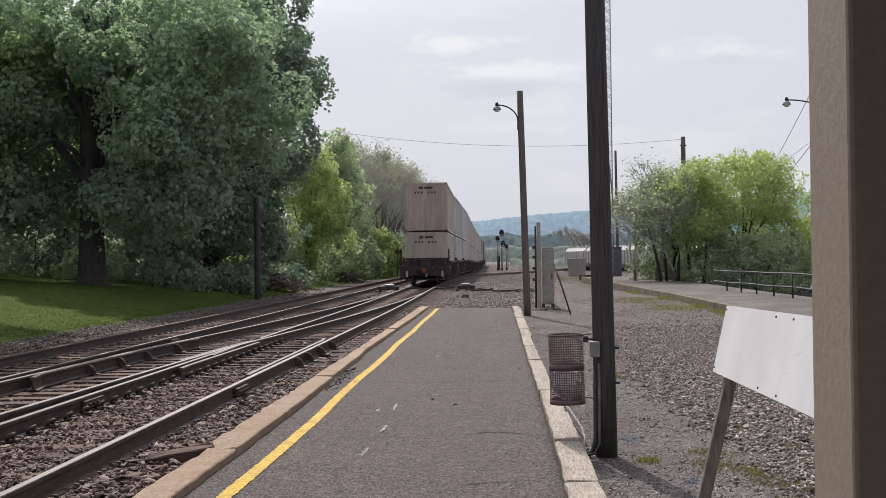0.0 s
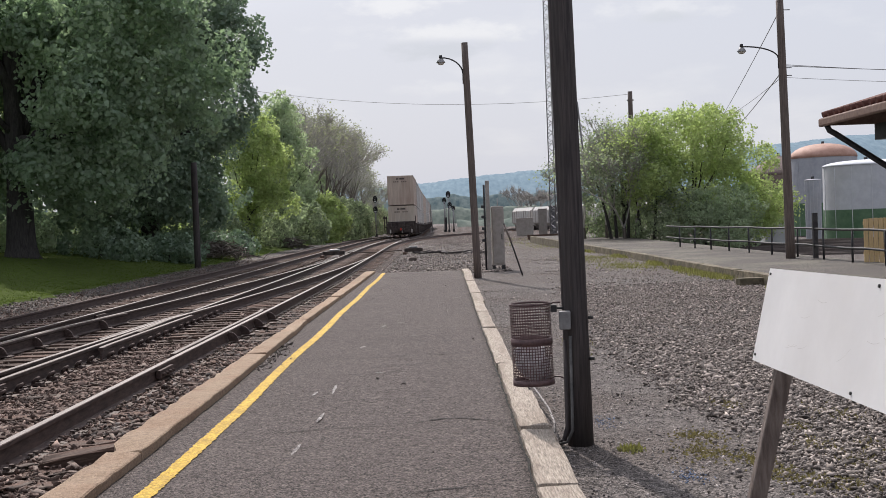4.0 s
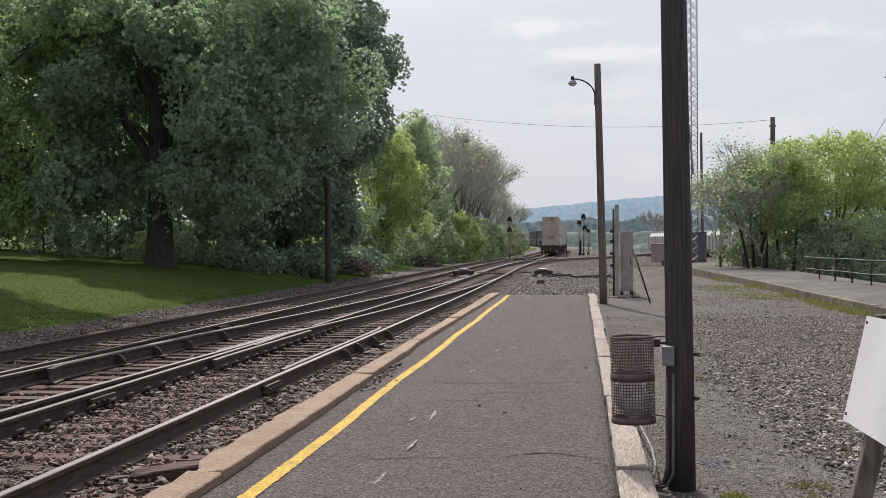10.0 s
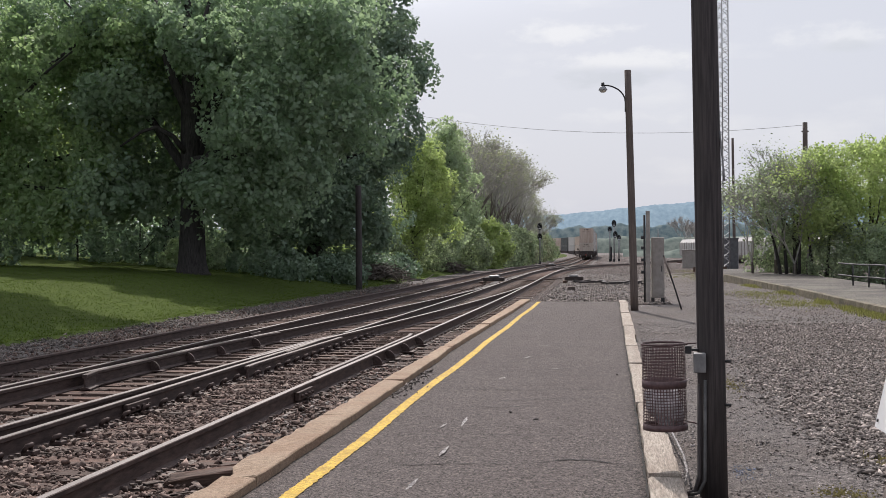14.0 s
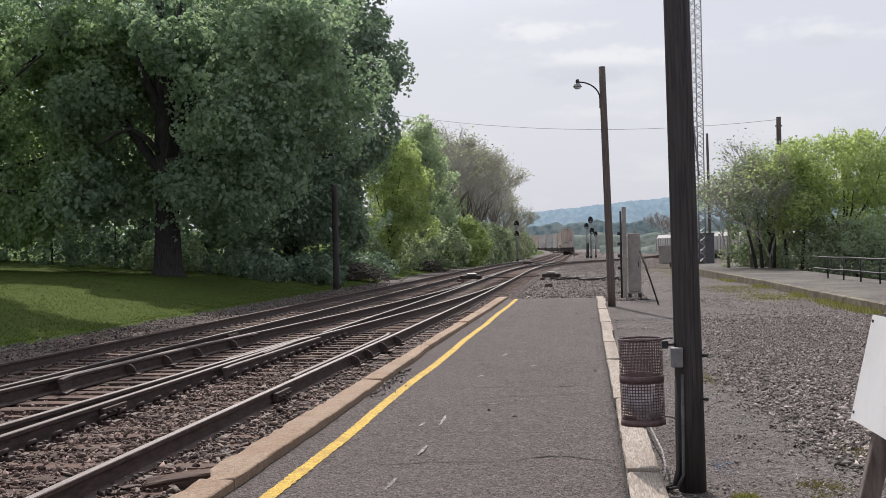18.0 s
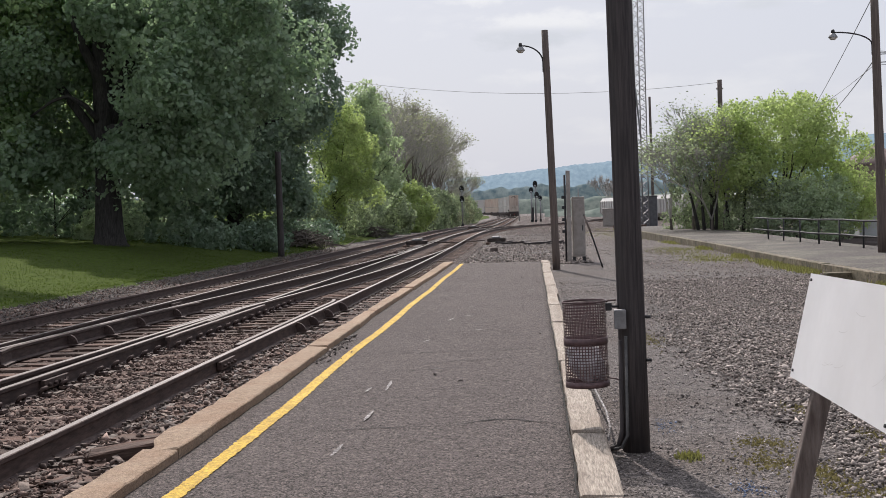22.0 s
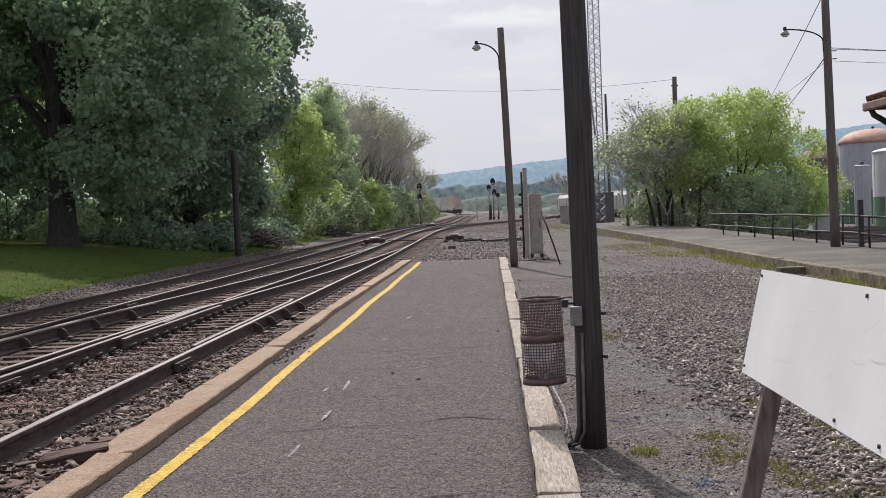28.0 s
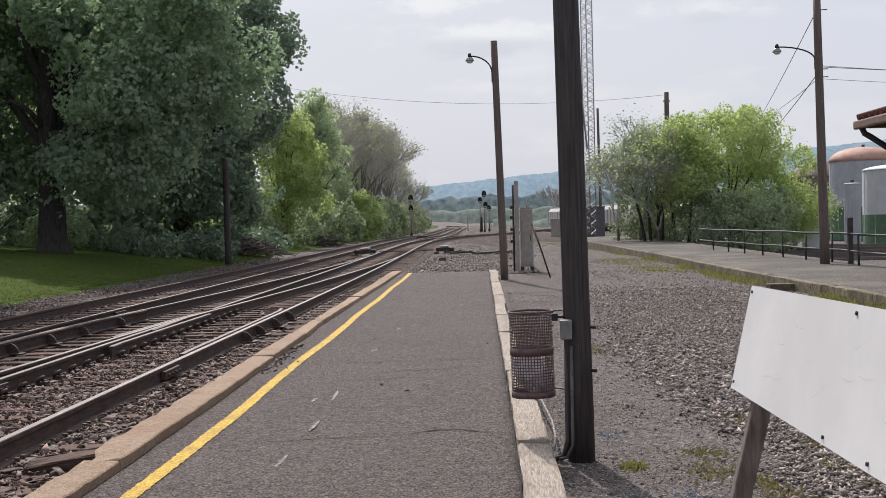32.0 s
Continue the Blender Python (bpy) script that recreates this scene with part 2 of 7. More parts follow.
M_GRAVEL = surface("grey_gravel", (0.071, 0.062, 0.058), (0.178, 0.157, 0.146), 14.0, 0.95, 0.5, c3=(0.088, 0.067, 0.055), scale3=0.45, amount3=0.6, dist=0.02, sharp=0.15, grit=80.0, grit_vary=0.8, grit_depth=0.014)
M_GRAVEL_STONE = surface("gravel_stone", (0.13, 0.110, 0.100), (0.36, 0.312, 0.28), 10.0, 0.9, 0.35, vary=0.7, island=True)
M_GRIT = surface("grey_grit", (0.12, 0.106, 0.101), (0.33, 0.296, 0.282), 10.0, 0.9, 0.3, vary=0.7, island=True)
M_BLUEGRIT = surface("paint_dusted_grit", (0.10, 0.135, 0.22), (0.20, 0.25, 0.36), 10.0, 0.9, 0.2, vary=0.5, island=True)
M_MOSS = surface("low_weed", (0.145, 0.122, 0.062), (0.25, 0.21, 0.115), 4.0, 0.9, 0.0, vary=0.35, island=True, translucent=0.3, spec=0.05)
M_GRASS = surface("lawn", (0.056, 0.080, 0.022), (0.090, 0.120, 0.032), 5.0, 0.95, 0.5, c3=(0.065, 0.083, 0.028), scale3=0.25, amount3=0.5, dist=0.05, spec=0.03)
M_BLADE = surface("grass_blade", (0.064, 0.094, 0.022), (0.102, 0.136, 0.030), 4.0, 0.95, 0.0, vary=0.2, island=True, translucent=0.4, spec=0.02)
M_DRYGRASS = surface("dry_grass_blade", (0.15, 0.15, 0.055), (0.27, 0.255, 0.10), 4.0, 0.85, 0.0, vary=0.35, island=True, translucent=0.3)
M_RAIL = surface("rusted_rail_steel", (0.042, 0.029, 0.027), (0.10, 0.069, 0.060), 30.0, 0.75, 0.25, metal=0.2, stretch=(1, 0.2, 1))
M_RAILTOP = surface("polished_rail_head", (0.095, 0.080, 0.074), (0.165, 0.143, 0.135), 20.0, 0.52, 0.05, metal=0.25, stretch=(2, 0.1, 1))
M_RAILDULL = surface("scuffed_rail_head", (0.085, 0.070, 0.064), (0.155, 0.13, 0.122), 20.0, 0.65, 0.1, metal=0.25, stretch=(2, 0.1, 1))
M_TIE = surface("weathered_tie", (0.044, 0.030, 0.025), (0.122, 0.084, 0.067), 14.0, 0.92, 0.6, c3=(0.13, 0.066, 0.046), scale3=2.0, stretch=(0.4, 4.0, 4.0), vary=0.3)
M_SPLINTER = surface("weathered_splinter", (0.075, 0.055, 0.047), (0.21, 0.165, 0.14), 20.0, 0.9, 0.2, vary=0.45, island=True)
M_PLATE = surface("tie_plate_steel", (0.05, 0.038, 0.033), (0.15, 0.118, 0.10), 25.0, 0.7, 0.3, metal=0.35)
M_POLE = surface("creosoted_pole", (0.022, 0.019, 0.020), (0.082, 0.068, 0.067), 22.0, 0.75, 0.6, c3=(0.046, 0.038, 0.036), scale3=1.2, stretch=(3, 3, 0.12), spec=0.45)
M_POLE_GREY = surface("grey_wooden_pole", (0.072, 0.058, 0.052), (0.16, 0.128, 0.113), 22.0, 0.85, 0.5, stretch=(3, 3, 0.1))
M_GALV = surface("galvanised_metal", (0.20, 0.20, 0.205), (0.34, 0.34, 0.345), 12.0, 0.5, 0.1, metal=0.5)
M_DARKMETAL = surface("dark_painted_metal", (0.018, 0.018, 0.020), (0.045, 0.044, 0.046), 12.0, 0.55, 0.1)
M_CONDUIT = surface("dull_grey_pipe", (0.10, 0.097, 0.095), (0.17, 0.165, 0.16), 14.0, 0.6, 0.1, metal=0.3)
M_BASKET = surface("brown_painted_wire", (0.080, 0.048, 0.050), (0.145, 0.090, 0.090), 30.0, 0.55, 0.2, spec=0.4)
M_BAG = surface("clear_plastic_bag", (0.42, 0.41, 0.42), (0.75, 0.74, 0.75), 14.0, 0.35, 0.6, vary=0, spec=0.5)
M_SIGN = surface("white_sign_back", (0.66, 0.655, 0.66), (0.73, 0.725, 0.73), 3.0, 0.55, 0.05, c3=(0.60, 0.585, 0.58), scale3=2.5, amount3=0.5, vary=0)
M_SCRATCH = surface("sign_scratch", (0.46, 0.45, 0.44), (0.55, 0.54, 0.53), 20.0, 0.6, 0.0)
M_SIGNPOST = surface("grey_brown_post", (0.11, 0.085, 0.075), (0.24, 0.20, 0.18), 26.0, 0.8, 0.5, stretch=(2, 2, 0.3))
M_COLUMN = surface("beige_painted_column", (0.27, 0.218, 0.172), (0.32, 0.26, 0.206), 60.0, 0.6, 0.35, vary=0, dist=0.003)
M_CABINET = surface("weathered_grey_cabinet", (0.27, 0.245, 0.225), (0.36, 0.33, 0.305), 7.0, 0.6, 0.1, c3=(0.22, 0.19, 0.17), scale3=1.5)
M_CONCRETE = surface("old_concrete", (0.085, 0.071, 0.050), (0.26, 0.222, 0.155), 9.0, 0.92, 0.8, c3=(0.075, 0.070, 0.045), scale3=1.6, amount3=0.8)
M_BARK = surface("dark_bark", (0.03, 0.028, 0.028), (0.078, 0.071, 0.069), 9.0, 0.95, 0.9, stretch=(2, 2, 0.4), dist=0.05)
M_LEAF_DARK = surface("dark_linden_leaf", (0.165, 0.23, 0.175), (0.225, 0.295, 0.215), 0.6, 0.6, 0.0, vary=0.1, island=True, translucent=0.3, spec=0.3)
M_LEAF_MAPLE = surface("maple_leaf", (0.25, 0.33, 0.25), (0.33, 0.41, 0.30), 0.6, 0.6, 0.0, vary=0.08, island=True, translucent=0.5, spec=0.3)
M_LEAF_SIDE = surface("fresh_maple_leaf", (0.27, 0.355, 0.22), (0.365, 0.445, 0.27), 0.6, 0.6, 0.0, vary=0.12, island=True, translucent=0.6, spec=0.3)
M_LEAF_MID = surface("mid_green_leaf", (0.33, 0.39, 0.285), (0.44, 0.50, 0.36), 0.5, 0.6, 0.0, vary=0.18, island=True, translucent=0.5, spec=0.15)
M_LEAF_LIGHT = surface("fresh_green_leaf", (0.33, 0.395, 0.185), (0.445, 0.505, 0.245), 0.6, 0.6, 0.0, vary=0.18, island=True, translucent=0.5, spec=0.15)
M_LEAF_SCRUB = surface("grey_green_scrub_leaf", (0.24, 0.285, 0.20), (0.335, 0.375, 0.265), 0.3, 0.6, 0.0, vary=0.35, island=True, translucent=0.45, spec=0.12)
M_BARK_GREY = surface("grey_bark", (0.10, 0.085, 0.075), (0.19, 0.165, 0.145), 9.0, 0.95, 0.6, stretch=(2, 2, 0.4), dist=0.03)
M_TWIG = surface("bare_twig", (0.29, 0.275, 0.255), (0.42, 0.40, 0.375), 4.0, 0.9, 0.0, vary=0.25, island=True)
M_BUD = surface("budding_leaf", (0.27, 0.285, 0.205), (0.37, 0.38, 0.275), 0.6, 0.7, 0.0, vary=0.35, island=True, translucent=0.35)
M_CONT = surface("cream_container_paint", (0.49, 0.405, 0.345), (0.64, 0.54, 0.47), 3.0, 0.6, 0.1, c3=(0.35, 0.24, 0.19), scale3=1.0, amount3=0.6, vary=0.06, stretch=(2.5, 1, 0.25))
M_CONT_P = surface("pale_cream_container_paint", (0.49, 0.425, 0.365), (0.63, 0.55, 0.48), 3.0, 0.6, 0.1, c3=(0.42, 0.32, 0.25), scale3=1.2, amount3=0.4, vary=0.06, stretch=(2.5, 1, 0.25))
M_CONT_W = surface("white_container_paint", (0.44, 0.43, 0.42), (0.54, 0.525, 0.51), 3.0, 0.55, 0.1, c3=(0.48, 0.43, 0.38), scale3=0.7, amount3=0.5, vary=0.10)
M_MARK = surface("faded_lettering", (0.06, 0.05, 0.05), (0.11, 0.09, 0.085), 8.0, 0.8, 0.0)
M_WELL = surface("grimy_car_steel", (0.030, 0.024, 0.022), (0.085, 0.066, 0.060), 6.0, 0.75, 0.2, vary=0.15)
M_RED = surface("red_lens", (0.35, 0.03, 0.02), (0.5, 0.05, 0.03), 6.0, 0.4, 0.0)
M_BLACK = surface("signal_black", (0.010, 0.010, 0.012), (0.022, 0.022, 0.024), 6.0, 0.6, 0.0)
M_TANK = surface("pale_tank_steel", (0.30, 0.315, 0.355), (0.38, 0.395, 0.435), 2.0, 0.8, 0.1, c3=(0.34, 0.33, 0.34), scale3=0.5)
M_TANK_W = surface("white_tank_paint", (0.50, 0.52, 0.56), (0.60, 0.62, 0.66), 2.0, 0.8, 0.1, c3=(0.50, 0.49, 0.48), scale3=0.4)
M_TANK_G = surface("green_tank_band", (0.06, 0.12, 0.065), (0.10, 0.17, 0.10), 2.0, 0.6, 0.1)
M_DOME = surface("faded_orange_dome", (0.36, 0.205, 0.155), (0.48, 0.30, 0.24), 2.0, 0.7, 0.1, c3=(0.50, 0.34, 0.27), scale3=0.8)
M_CONE = surface("brown_tank_roof", (0.14, 0.105, 0.095), (0.21, 0.165, 0.15), 2.0, 0.8, 0.2)
M_ROOF = surface("dark_red_roof_tile", (0.095, 0.040, 0.034), (0.17, 0.075, 0.060), 10.0, 0.8, 0.3)
M_SOFFIT = surface("brown_fascia", (0.16, 0.105, 0.085), (0.24, 0.165, 0.135), 10.0, 0.7, 0.2)
M_FENCEWOOD = surface("new_fence_board", (0.46, 0.33, 0.16), (0.60, 0.45, 0.25), 14.0, 0.8, 0.3, stretch=(4, 4, 0.3))
M_WIRE = surface("dark_wire", (0.20, 0.20, 0.205), (0.28, 0.28, 0.285), 6.0, 0.7, 0.0)
# distance haze is mixed into these three colours, and they emit a little light
M_HILL = distance_tone("hazed_hill_woods", (0.125, 0.175, 0.215), (0.175, 0.23, 0.27), 0.09, 0.46, (1, 0.18, 1))
M_BELT = distance_tone("hazed_belt_woods", (0.075, 0.11, 0.125), (0.185, 0.22, 0.215), 0.16, 0.45)
M_FARWOOD = distance_tone("hazed_valley_woods", (0.11, 0.135, 0.12), (0.21, 0.23, 0.20), 0.3, 0.36)
M_CONT_D = surface("dark_container_paint", (0.075, 0.085, 0.085), (0.12, 0.13, 0.13), 3.0, 0.6, 0.1, c3=(0.16, 0.13, 0.11), scale3=0.8, amount3=0.4)
M_HOPPER = surface("white_hopper_paint", (0.42, 0.41, 0.395), (0.52, 0.51, 0.49), 2.0, 0.6, 0.1, c3=(0.5, 0.46, 0.42), scale3=0.6)
M_SHED = surface("dark_grey_shed", (0.085, 0.085, 0.092), (0.14, 0.14, 0.148), 4.0, 0.8, 0.2)
M_GLASS_SHADE = surface("milky_lamp_shade", (0.50, 0.48, 0.44), (0.62, 0.60, 0.56), 6.0, 0.4, 0.0)
# ---- building tools ----
rnd = random.Random(7)
rng_np = np.random.default_rng(7)


def mesh_of(name, bm, material):
    me = bpy.data.meshes.new(name)
    bm.to_mesh(me)
    bm.free()
    for m in (material if isinstance(material, (list, tuple)) else [material]):
        me.materials.append(m)
    return me


def part(name, bm, material=None, parent=None, label="", smooth=False):
    """Links a bmesh as one mesh object, under a thing or a part if given."""
    me = bm if isinstance(bm, bpy.types.Mesh) else mesh_of(name, bm, material)
    if smooth:
        for p in me.polygons:
            p.use_smooth = True
    ob = new(name, me)
    if parent:
        ob.parent = parent
    if label:
        ob["label"] = label
    return ob


def empty(name, m, label, category, group="", kind=""):
    ob = new(name)
    ob.matrix_basis = m
    ob.empty_display_size = 0.2
    return tagged(ob, label, category, group, kind)


def box(bm, x0, x1, y0, y1, z0, z1, bevel=0.0, m=None, mat=0):
    r = bmesh.ops.create_cube(bm, size=1.0)
    vs = r["verts"]
    for v in vs:
        v.co = Vector(((x0 + x1) / 2 + v.co.x * (x1 - x0), (y0 + y1) / 2 + v.co.y * (y1 - y0), (z0 + z1) / 2 + v.co.z * (z1 - z0)))
    faces = {f for v in vs for f in v.link_faces}
    if bevel:
        edges = list({e for v in vs for e in v.link_edges})
        r = bmesh.ops.bevel(bm, geom=edges, offset=bevel, segments=2, profile=0.5, affect="EDGES")
        vs = list({v for f in r["faces"] for v in f.verts})
        faces = {f for v in vs for f in v.link_faces}
    for f in faces:
        f.material_index = mat
    if m:
        for v in vs:
            v.co = m @ v.co
    return vs


def tube(bm, points, radii, n=12, caps=True, mat=0):
    """A round bar through points, with a radius at each."""
    pts = [Vector(p) for p in points]
    if not isinstance(radii, (list, tuple)):
        radii = [radii] * len(pts)
    rings = []
    ref = None
    for i, p in enumerate(pts):
        d = (pts[min(i + 1, len(pts) - 1)] - pts[max(i - 1, 0)]).normalized()
        if ref is None:
            ref = d.orthogonal().normalized()
        ref = (ref - d * ref.dot(d)).normalized()
        side = d.cross(ref)
        rings.append([bm.verts.new(p + (ref * math.cos(a) + side * math.sin(a)) * radii[i]) for a in [2 * math.pi * k / n for k in range(n)]])
    for a, b in zip(rings, rings[1:]):
        for k in range(n):
            f = bm.faces.new((a[k], a[(k + 1) % n], b[(k + 1) % n], b[k]))
            f.smooth, f.material_index = True, mat
    if caps:
        bm.faces.new(rings[0][::-1]).material_index = mat
        bm.faces.new(rings[-1]).material_index = mat


def arc(p, q, lift, n=8):
    """Points on a bow from p to q, raised (or sagging, below zero) by lift in the middle."""
    p, q = Vector(p), Vector(q)
    return [p.lerp(q, k / n) + Vector((0, 0, lift * 4 * (k / n) * (1 - k / n))) for k in range(n + 1)]


def fast_mesh(name, verts, faces_n, loops, material, smooth=False):
    """A mesh from arrays: verts (n, 3), corners per face, and the flat list of corners."""
    me = bpy.data.meshes.new(name)
    me.vertices.add(len(verts))
    me.vertices.foreach_set("co", np.asarray(verts, np.float32).ravel())
    nf = len(loops) // faces_n
    me.loops.add(len(loops))
    me.loops.foreach_set("vertex_index", np.asarray(loops, np.int32))
    me.polygons.add(nf)
    me.polygons.foreach_set("loop_start", np.arange(0, nf * faces_n, faces_n, dtype=np.int32))
    if smooth:
        me.polygons.foreach_set("use_smooth", np.ones(nf, bool))
    me.update(calc_edges=True)
    me.materials.append(material)
    return me


OCTA = np.array([(1, 0, 0), (-1, 0, 0), (0, 1, 0), (0, -1, 0), (0, 0, 1), (0, 0, -1)], float)
OCTA_F = np.array([(0, 2, 4), (2, 1, 4), (1, 3, 4), (3, 0, 4), (2, 0, 5), (1, 2, 5), (3, 1, 5), (0, 3, 5)])
CUBE = np.array([(-1, -1, -1), (1, -1, -1), (1, 1, -1), (-1, 1, -1), (-1, -1, 1), (1, -1, 1), (1, 1, 1), (-1, 1, 1)], float)
CUBE_F = np.array([(0, 3, 2, 1), (4, 5, 6, 7), (0, 1, 5, 4), (1, 2, 6, 5), (2, 3, 7, 6), (3, 0, 4, 7)])


def turns(n, tilt=math.pi):
    """n random rotation matrices."""
    a, b, c = rng_np.uniform(0, 2 * math.pi, n), rng_np.uniform(-tilt, tilt, n), rng_np.uniform(-tilt, tilt, n)
    ca, sa, cb, sb, cc, sc = np.cos(a), np.sin(a), np.cos(b), np.sin(b), np.cos(c), np.sin(c)
    m = np.empty((n, 3, 3))
    m[:, 0, 0], m[:, 0, 1], m[:, 0, 2] = ca * cb, ca * sb * sc - sa * cc, ca * sb * cc + sa * sc
    m[:, 1, 0], m[:, 1, 1], m[:, 1, 2] = sa * cb, sa * sb * sc + ca * cc, sa * sb * cc - ca * sc
    m[:, 2, 0], m[:, 2, 1], m[:, 2, 2] = -sb, cb * sc, cb * cc
    return m


def stones(name, places, size, material, flat=0.62, tilt=0.9):
    """Broken stones: angular eight-faced lumps of uneven size at places (n, 3)."""
    n = len(places)
    base = OCTA[None] * rng_np.uniform(0.6, 1.25, (n, 6, 1)) + rng_np.uniform(-0.32, 0.32, (n, 6, 3))
    s = size * rng_np.uniform(0.5, 1.0, (n, 1)) * rng_np.choice([0.8, 1.2, 1.7], (n, 1), p=[0.55, 0.33, 0.12])
    v = np.einsum("nij,nkj->nki", turns(n, tilt), base * s[:, :, None] * np.array([1.25, 0.9, flat]))
    v = v + np.asarray(places)[:, None, :]
    loops = (OCTA_F[None] + (np.arange(n) * 6)[:, None, None]).ravel()
    return fast_mesh(name, v.reshape(-1, 3), 3, loops, material)


def leaves(name, centres, size, material, droop=0.9):
    """Folded leaf blades, one per centre: two triangles hinged on the midrib."""
    n = len(centres)
    shape = np.array([(-0.5, 0, 0.12), (0, -0.6, 0), (0.5, 0, 0.12), (0, 0.6, 0)])
    s = size * rng_np.uniform(0.6, 1.4, (n, 1, 1))
    v = np.einsum("nij,kj->nki", turns(n, droop), shape) * s + np.asarray(centres)[:, None, :]
    loops = (np.array([0, 1, 3, 1, 2, 3])[None] + (np.arange(n) * 4)[:, None]).ravel()
    return fast_mesh(name, v.reshape(-1, 3), 3, loops, material)


def blades(name, places, height, material, lean=0.35):
    """Grass blades as thin triangles standing at places."""
    n = len(places)
    h = height * rng_np.uniform(0.5, 1.3, n)
    a = rng_np.uniform(0, 2 * math.pi, n)
    w = 0.012 + 0.12 * h * 0.12
    side = np.stack([np.cos(a), np.sin(a), np.zeros(n)], 1) * w[:, None]
    tip = np.stack([rng_np.normal(0, lean, n) * h, rng_np.normal(0, lean, n) * h, h], 1)
    p = np.asarray(places)
    v = np.stack([p - side, p + side, p + tip], 1)
    return fast_mesh(name, v.reshape(-1, 3), 3, np.arange(n * 3), material)


def sheet(name, xs, ys, height, material):
    """A ground sheet over the grid xs by ys with z from height(x, y)."""
    gx, gy = np.meshgrid(xs, ys)
    v = np.stack([gx, gy, height(gx, gy)], -1).reshape(-1, 3)
    nx, ny = len(xs), len(ys)
    i = (np.arange(ny - 1)[:, None] * nx + np.arange(nx - 1)[None]).ravel()
    loops = np.stack([i, i + 1, i + nx + 1, i + nx], 1).ravel()
    return fast_mesh(name, v, 4, loops, material, smooth=True)


def smooth01(t):
    t = np.clip(t, 0, 1)
    return t * t * (3 - 2 * t)


def ripple(x, y, seed=0.0):
    """A cheap uneven height, about -1 to 1, at a scale of some metres."""
    return (np.sin(x * 1.7 + seed + 0.6 * np.sin(y * 0.9)) + np.sin(y * 1.3 + seed * 2 + 0.8 * np.sin(x * 1.1)) + np.sin((x + y) * 3.1 + seed)) / 3
# ---- plan ----
RAIL_Z = -0.05          # top of rail; the platform surface is z = 0
TIE_Z = RAIL_Z - 0.19
GAUGE = 1.505           # between rail centres
NEAR_X, FAR_X = -4.335, -7.81


def bend(y):
    """How far the main line drifts to the left, ahead."""
    y = np.asarray(y, float)
    return -0.62 * smooth01((y - 28) / 60) - 0.0075 * np.maximum(0, y - 110) - np.maximum(0, y - 320) ** 2 / 950


def turnout(y):
    """Offset of the crossover from the near track: points at 52 m, frog at 19 m."""
    y = np.asarray(y, float)
    u = np.clip(52 - y, 0, 33)
    return -(0.0008 * u ** 2 + 0.021 * u + 0.03 * np.maximum(0, 19 - y))


def siding(y):
    """Offset of the track that leaves the near track to the right, past its points at 74 m."""
    u = np.maximum(0, np.asarray(y, float) - 74)
    return np.where(u < 90, u ** 2 / 900, 9 + (u - 90) * 0.2)


def near_x(y):
    return NEAR_X + bend(y)


def far_x(y):
    return FAR_X + bend(y) + 0.3 * smooth01((np.asarray(y, float) - 28) / 70)


def dip(y):
    """How far the line and the ground beside it fall away, ahead."""
    return 0.46 * smooth01((np.asarray(y, float) - 90) / 85)


def pit(x, y):
    """The hole beside the kerb where a tie end has rotted away."""
    return np.exp(-((x + 2.74) / 0.17) ** 2 - ((y - 8.05) / 0.2) ** 2)


def land(x, y):
    """Height of the one ground sheet."""
    z = np.full(np.shape(x), -0.30)
    z = z + 0.86 * smooth01((-11.4 - x) / 6.5) + 0.05 * np.maximum(0, -18 - x)
    z = np.where(x < -40, z - 0.05 * (-40 - x), z)
    z = z + 0.20 * smooth01((x + 2.6) / 0.5) * smooth01((70 - y) / 30)
    z = z + 0.02 * smooth01((x - 3.2) / 1.8) * smooth01((80 - y) / 20)
    z = z - 0.41 * smooth01((x - 9.3) / 2.5)
    z = z - 0.17 * pit(x, y)
    return z - dip(y) + 0.012 * ripple(x, y) * (1 + np.abs(y) / 60)


def lz(x, y):
    return float(land(np.array([x]), np.array([y]))[0])


# ---- the large structure ----
xs = np.unique(np.concatenate([np.linspace(-900, -60, 20), np.linspace(-60, -14, 47), np.linspace(-14, 12, 105), np.linspace(12, 60, 33), np.linspace(60, 900, 20)]))
ys = np.unique(np.concatenate([np.linspace(-200, -10, 16), np.linspace(-10, 50, 121), np.linspace(50, 150, 81), np.linspace(150, 600, 61), np.linspace(600, 4200, 20)]))
ground = tagged(part("ground", sheet("ground", xs, ys, land, M_GRAVEL), None), "uneven ground of grey gravel and dirt beside the tracks", "ground", kind="structure")

xs = np.concatenate([np.linspace(-120, -16, 53), np.linspace(-15.5, -11.2, 19)])
ys = np.concatenate([np.linspace(-20, 90, 221), np.linspace(92, 420, 83)])


def lawn_z(x, y):
    edge = -11.55 + bend(y) + 0.22 * ripple(x * 0.4, y * 1.6, 2.0) + 0.15 * smooth01((y - 45) / 20)
    return land(x, y) + np.where(x < edge, 0.075 + 0.02 * ripple(x * 2, y * 2), -0.12)


lawn = tagged(part("lawn", sheet("lawn", xs, ys, lawn_z, M_GRASS)), "green lawn rising gently towards the trees, dappled with shade", "lawn", kind="structure")

# ballast bed of both tracks
ys = np.concatenate([np.linspace(-12, 60, 289), np.linspace(61, 640, 290)])
cross = np.unique(np.concatenate([np.linspace(-11.35, -3.2, 56), np.linspace(-3.2, -2.55, 12)]))


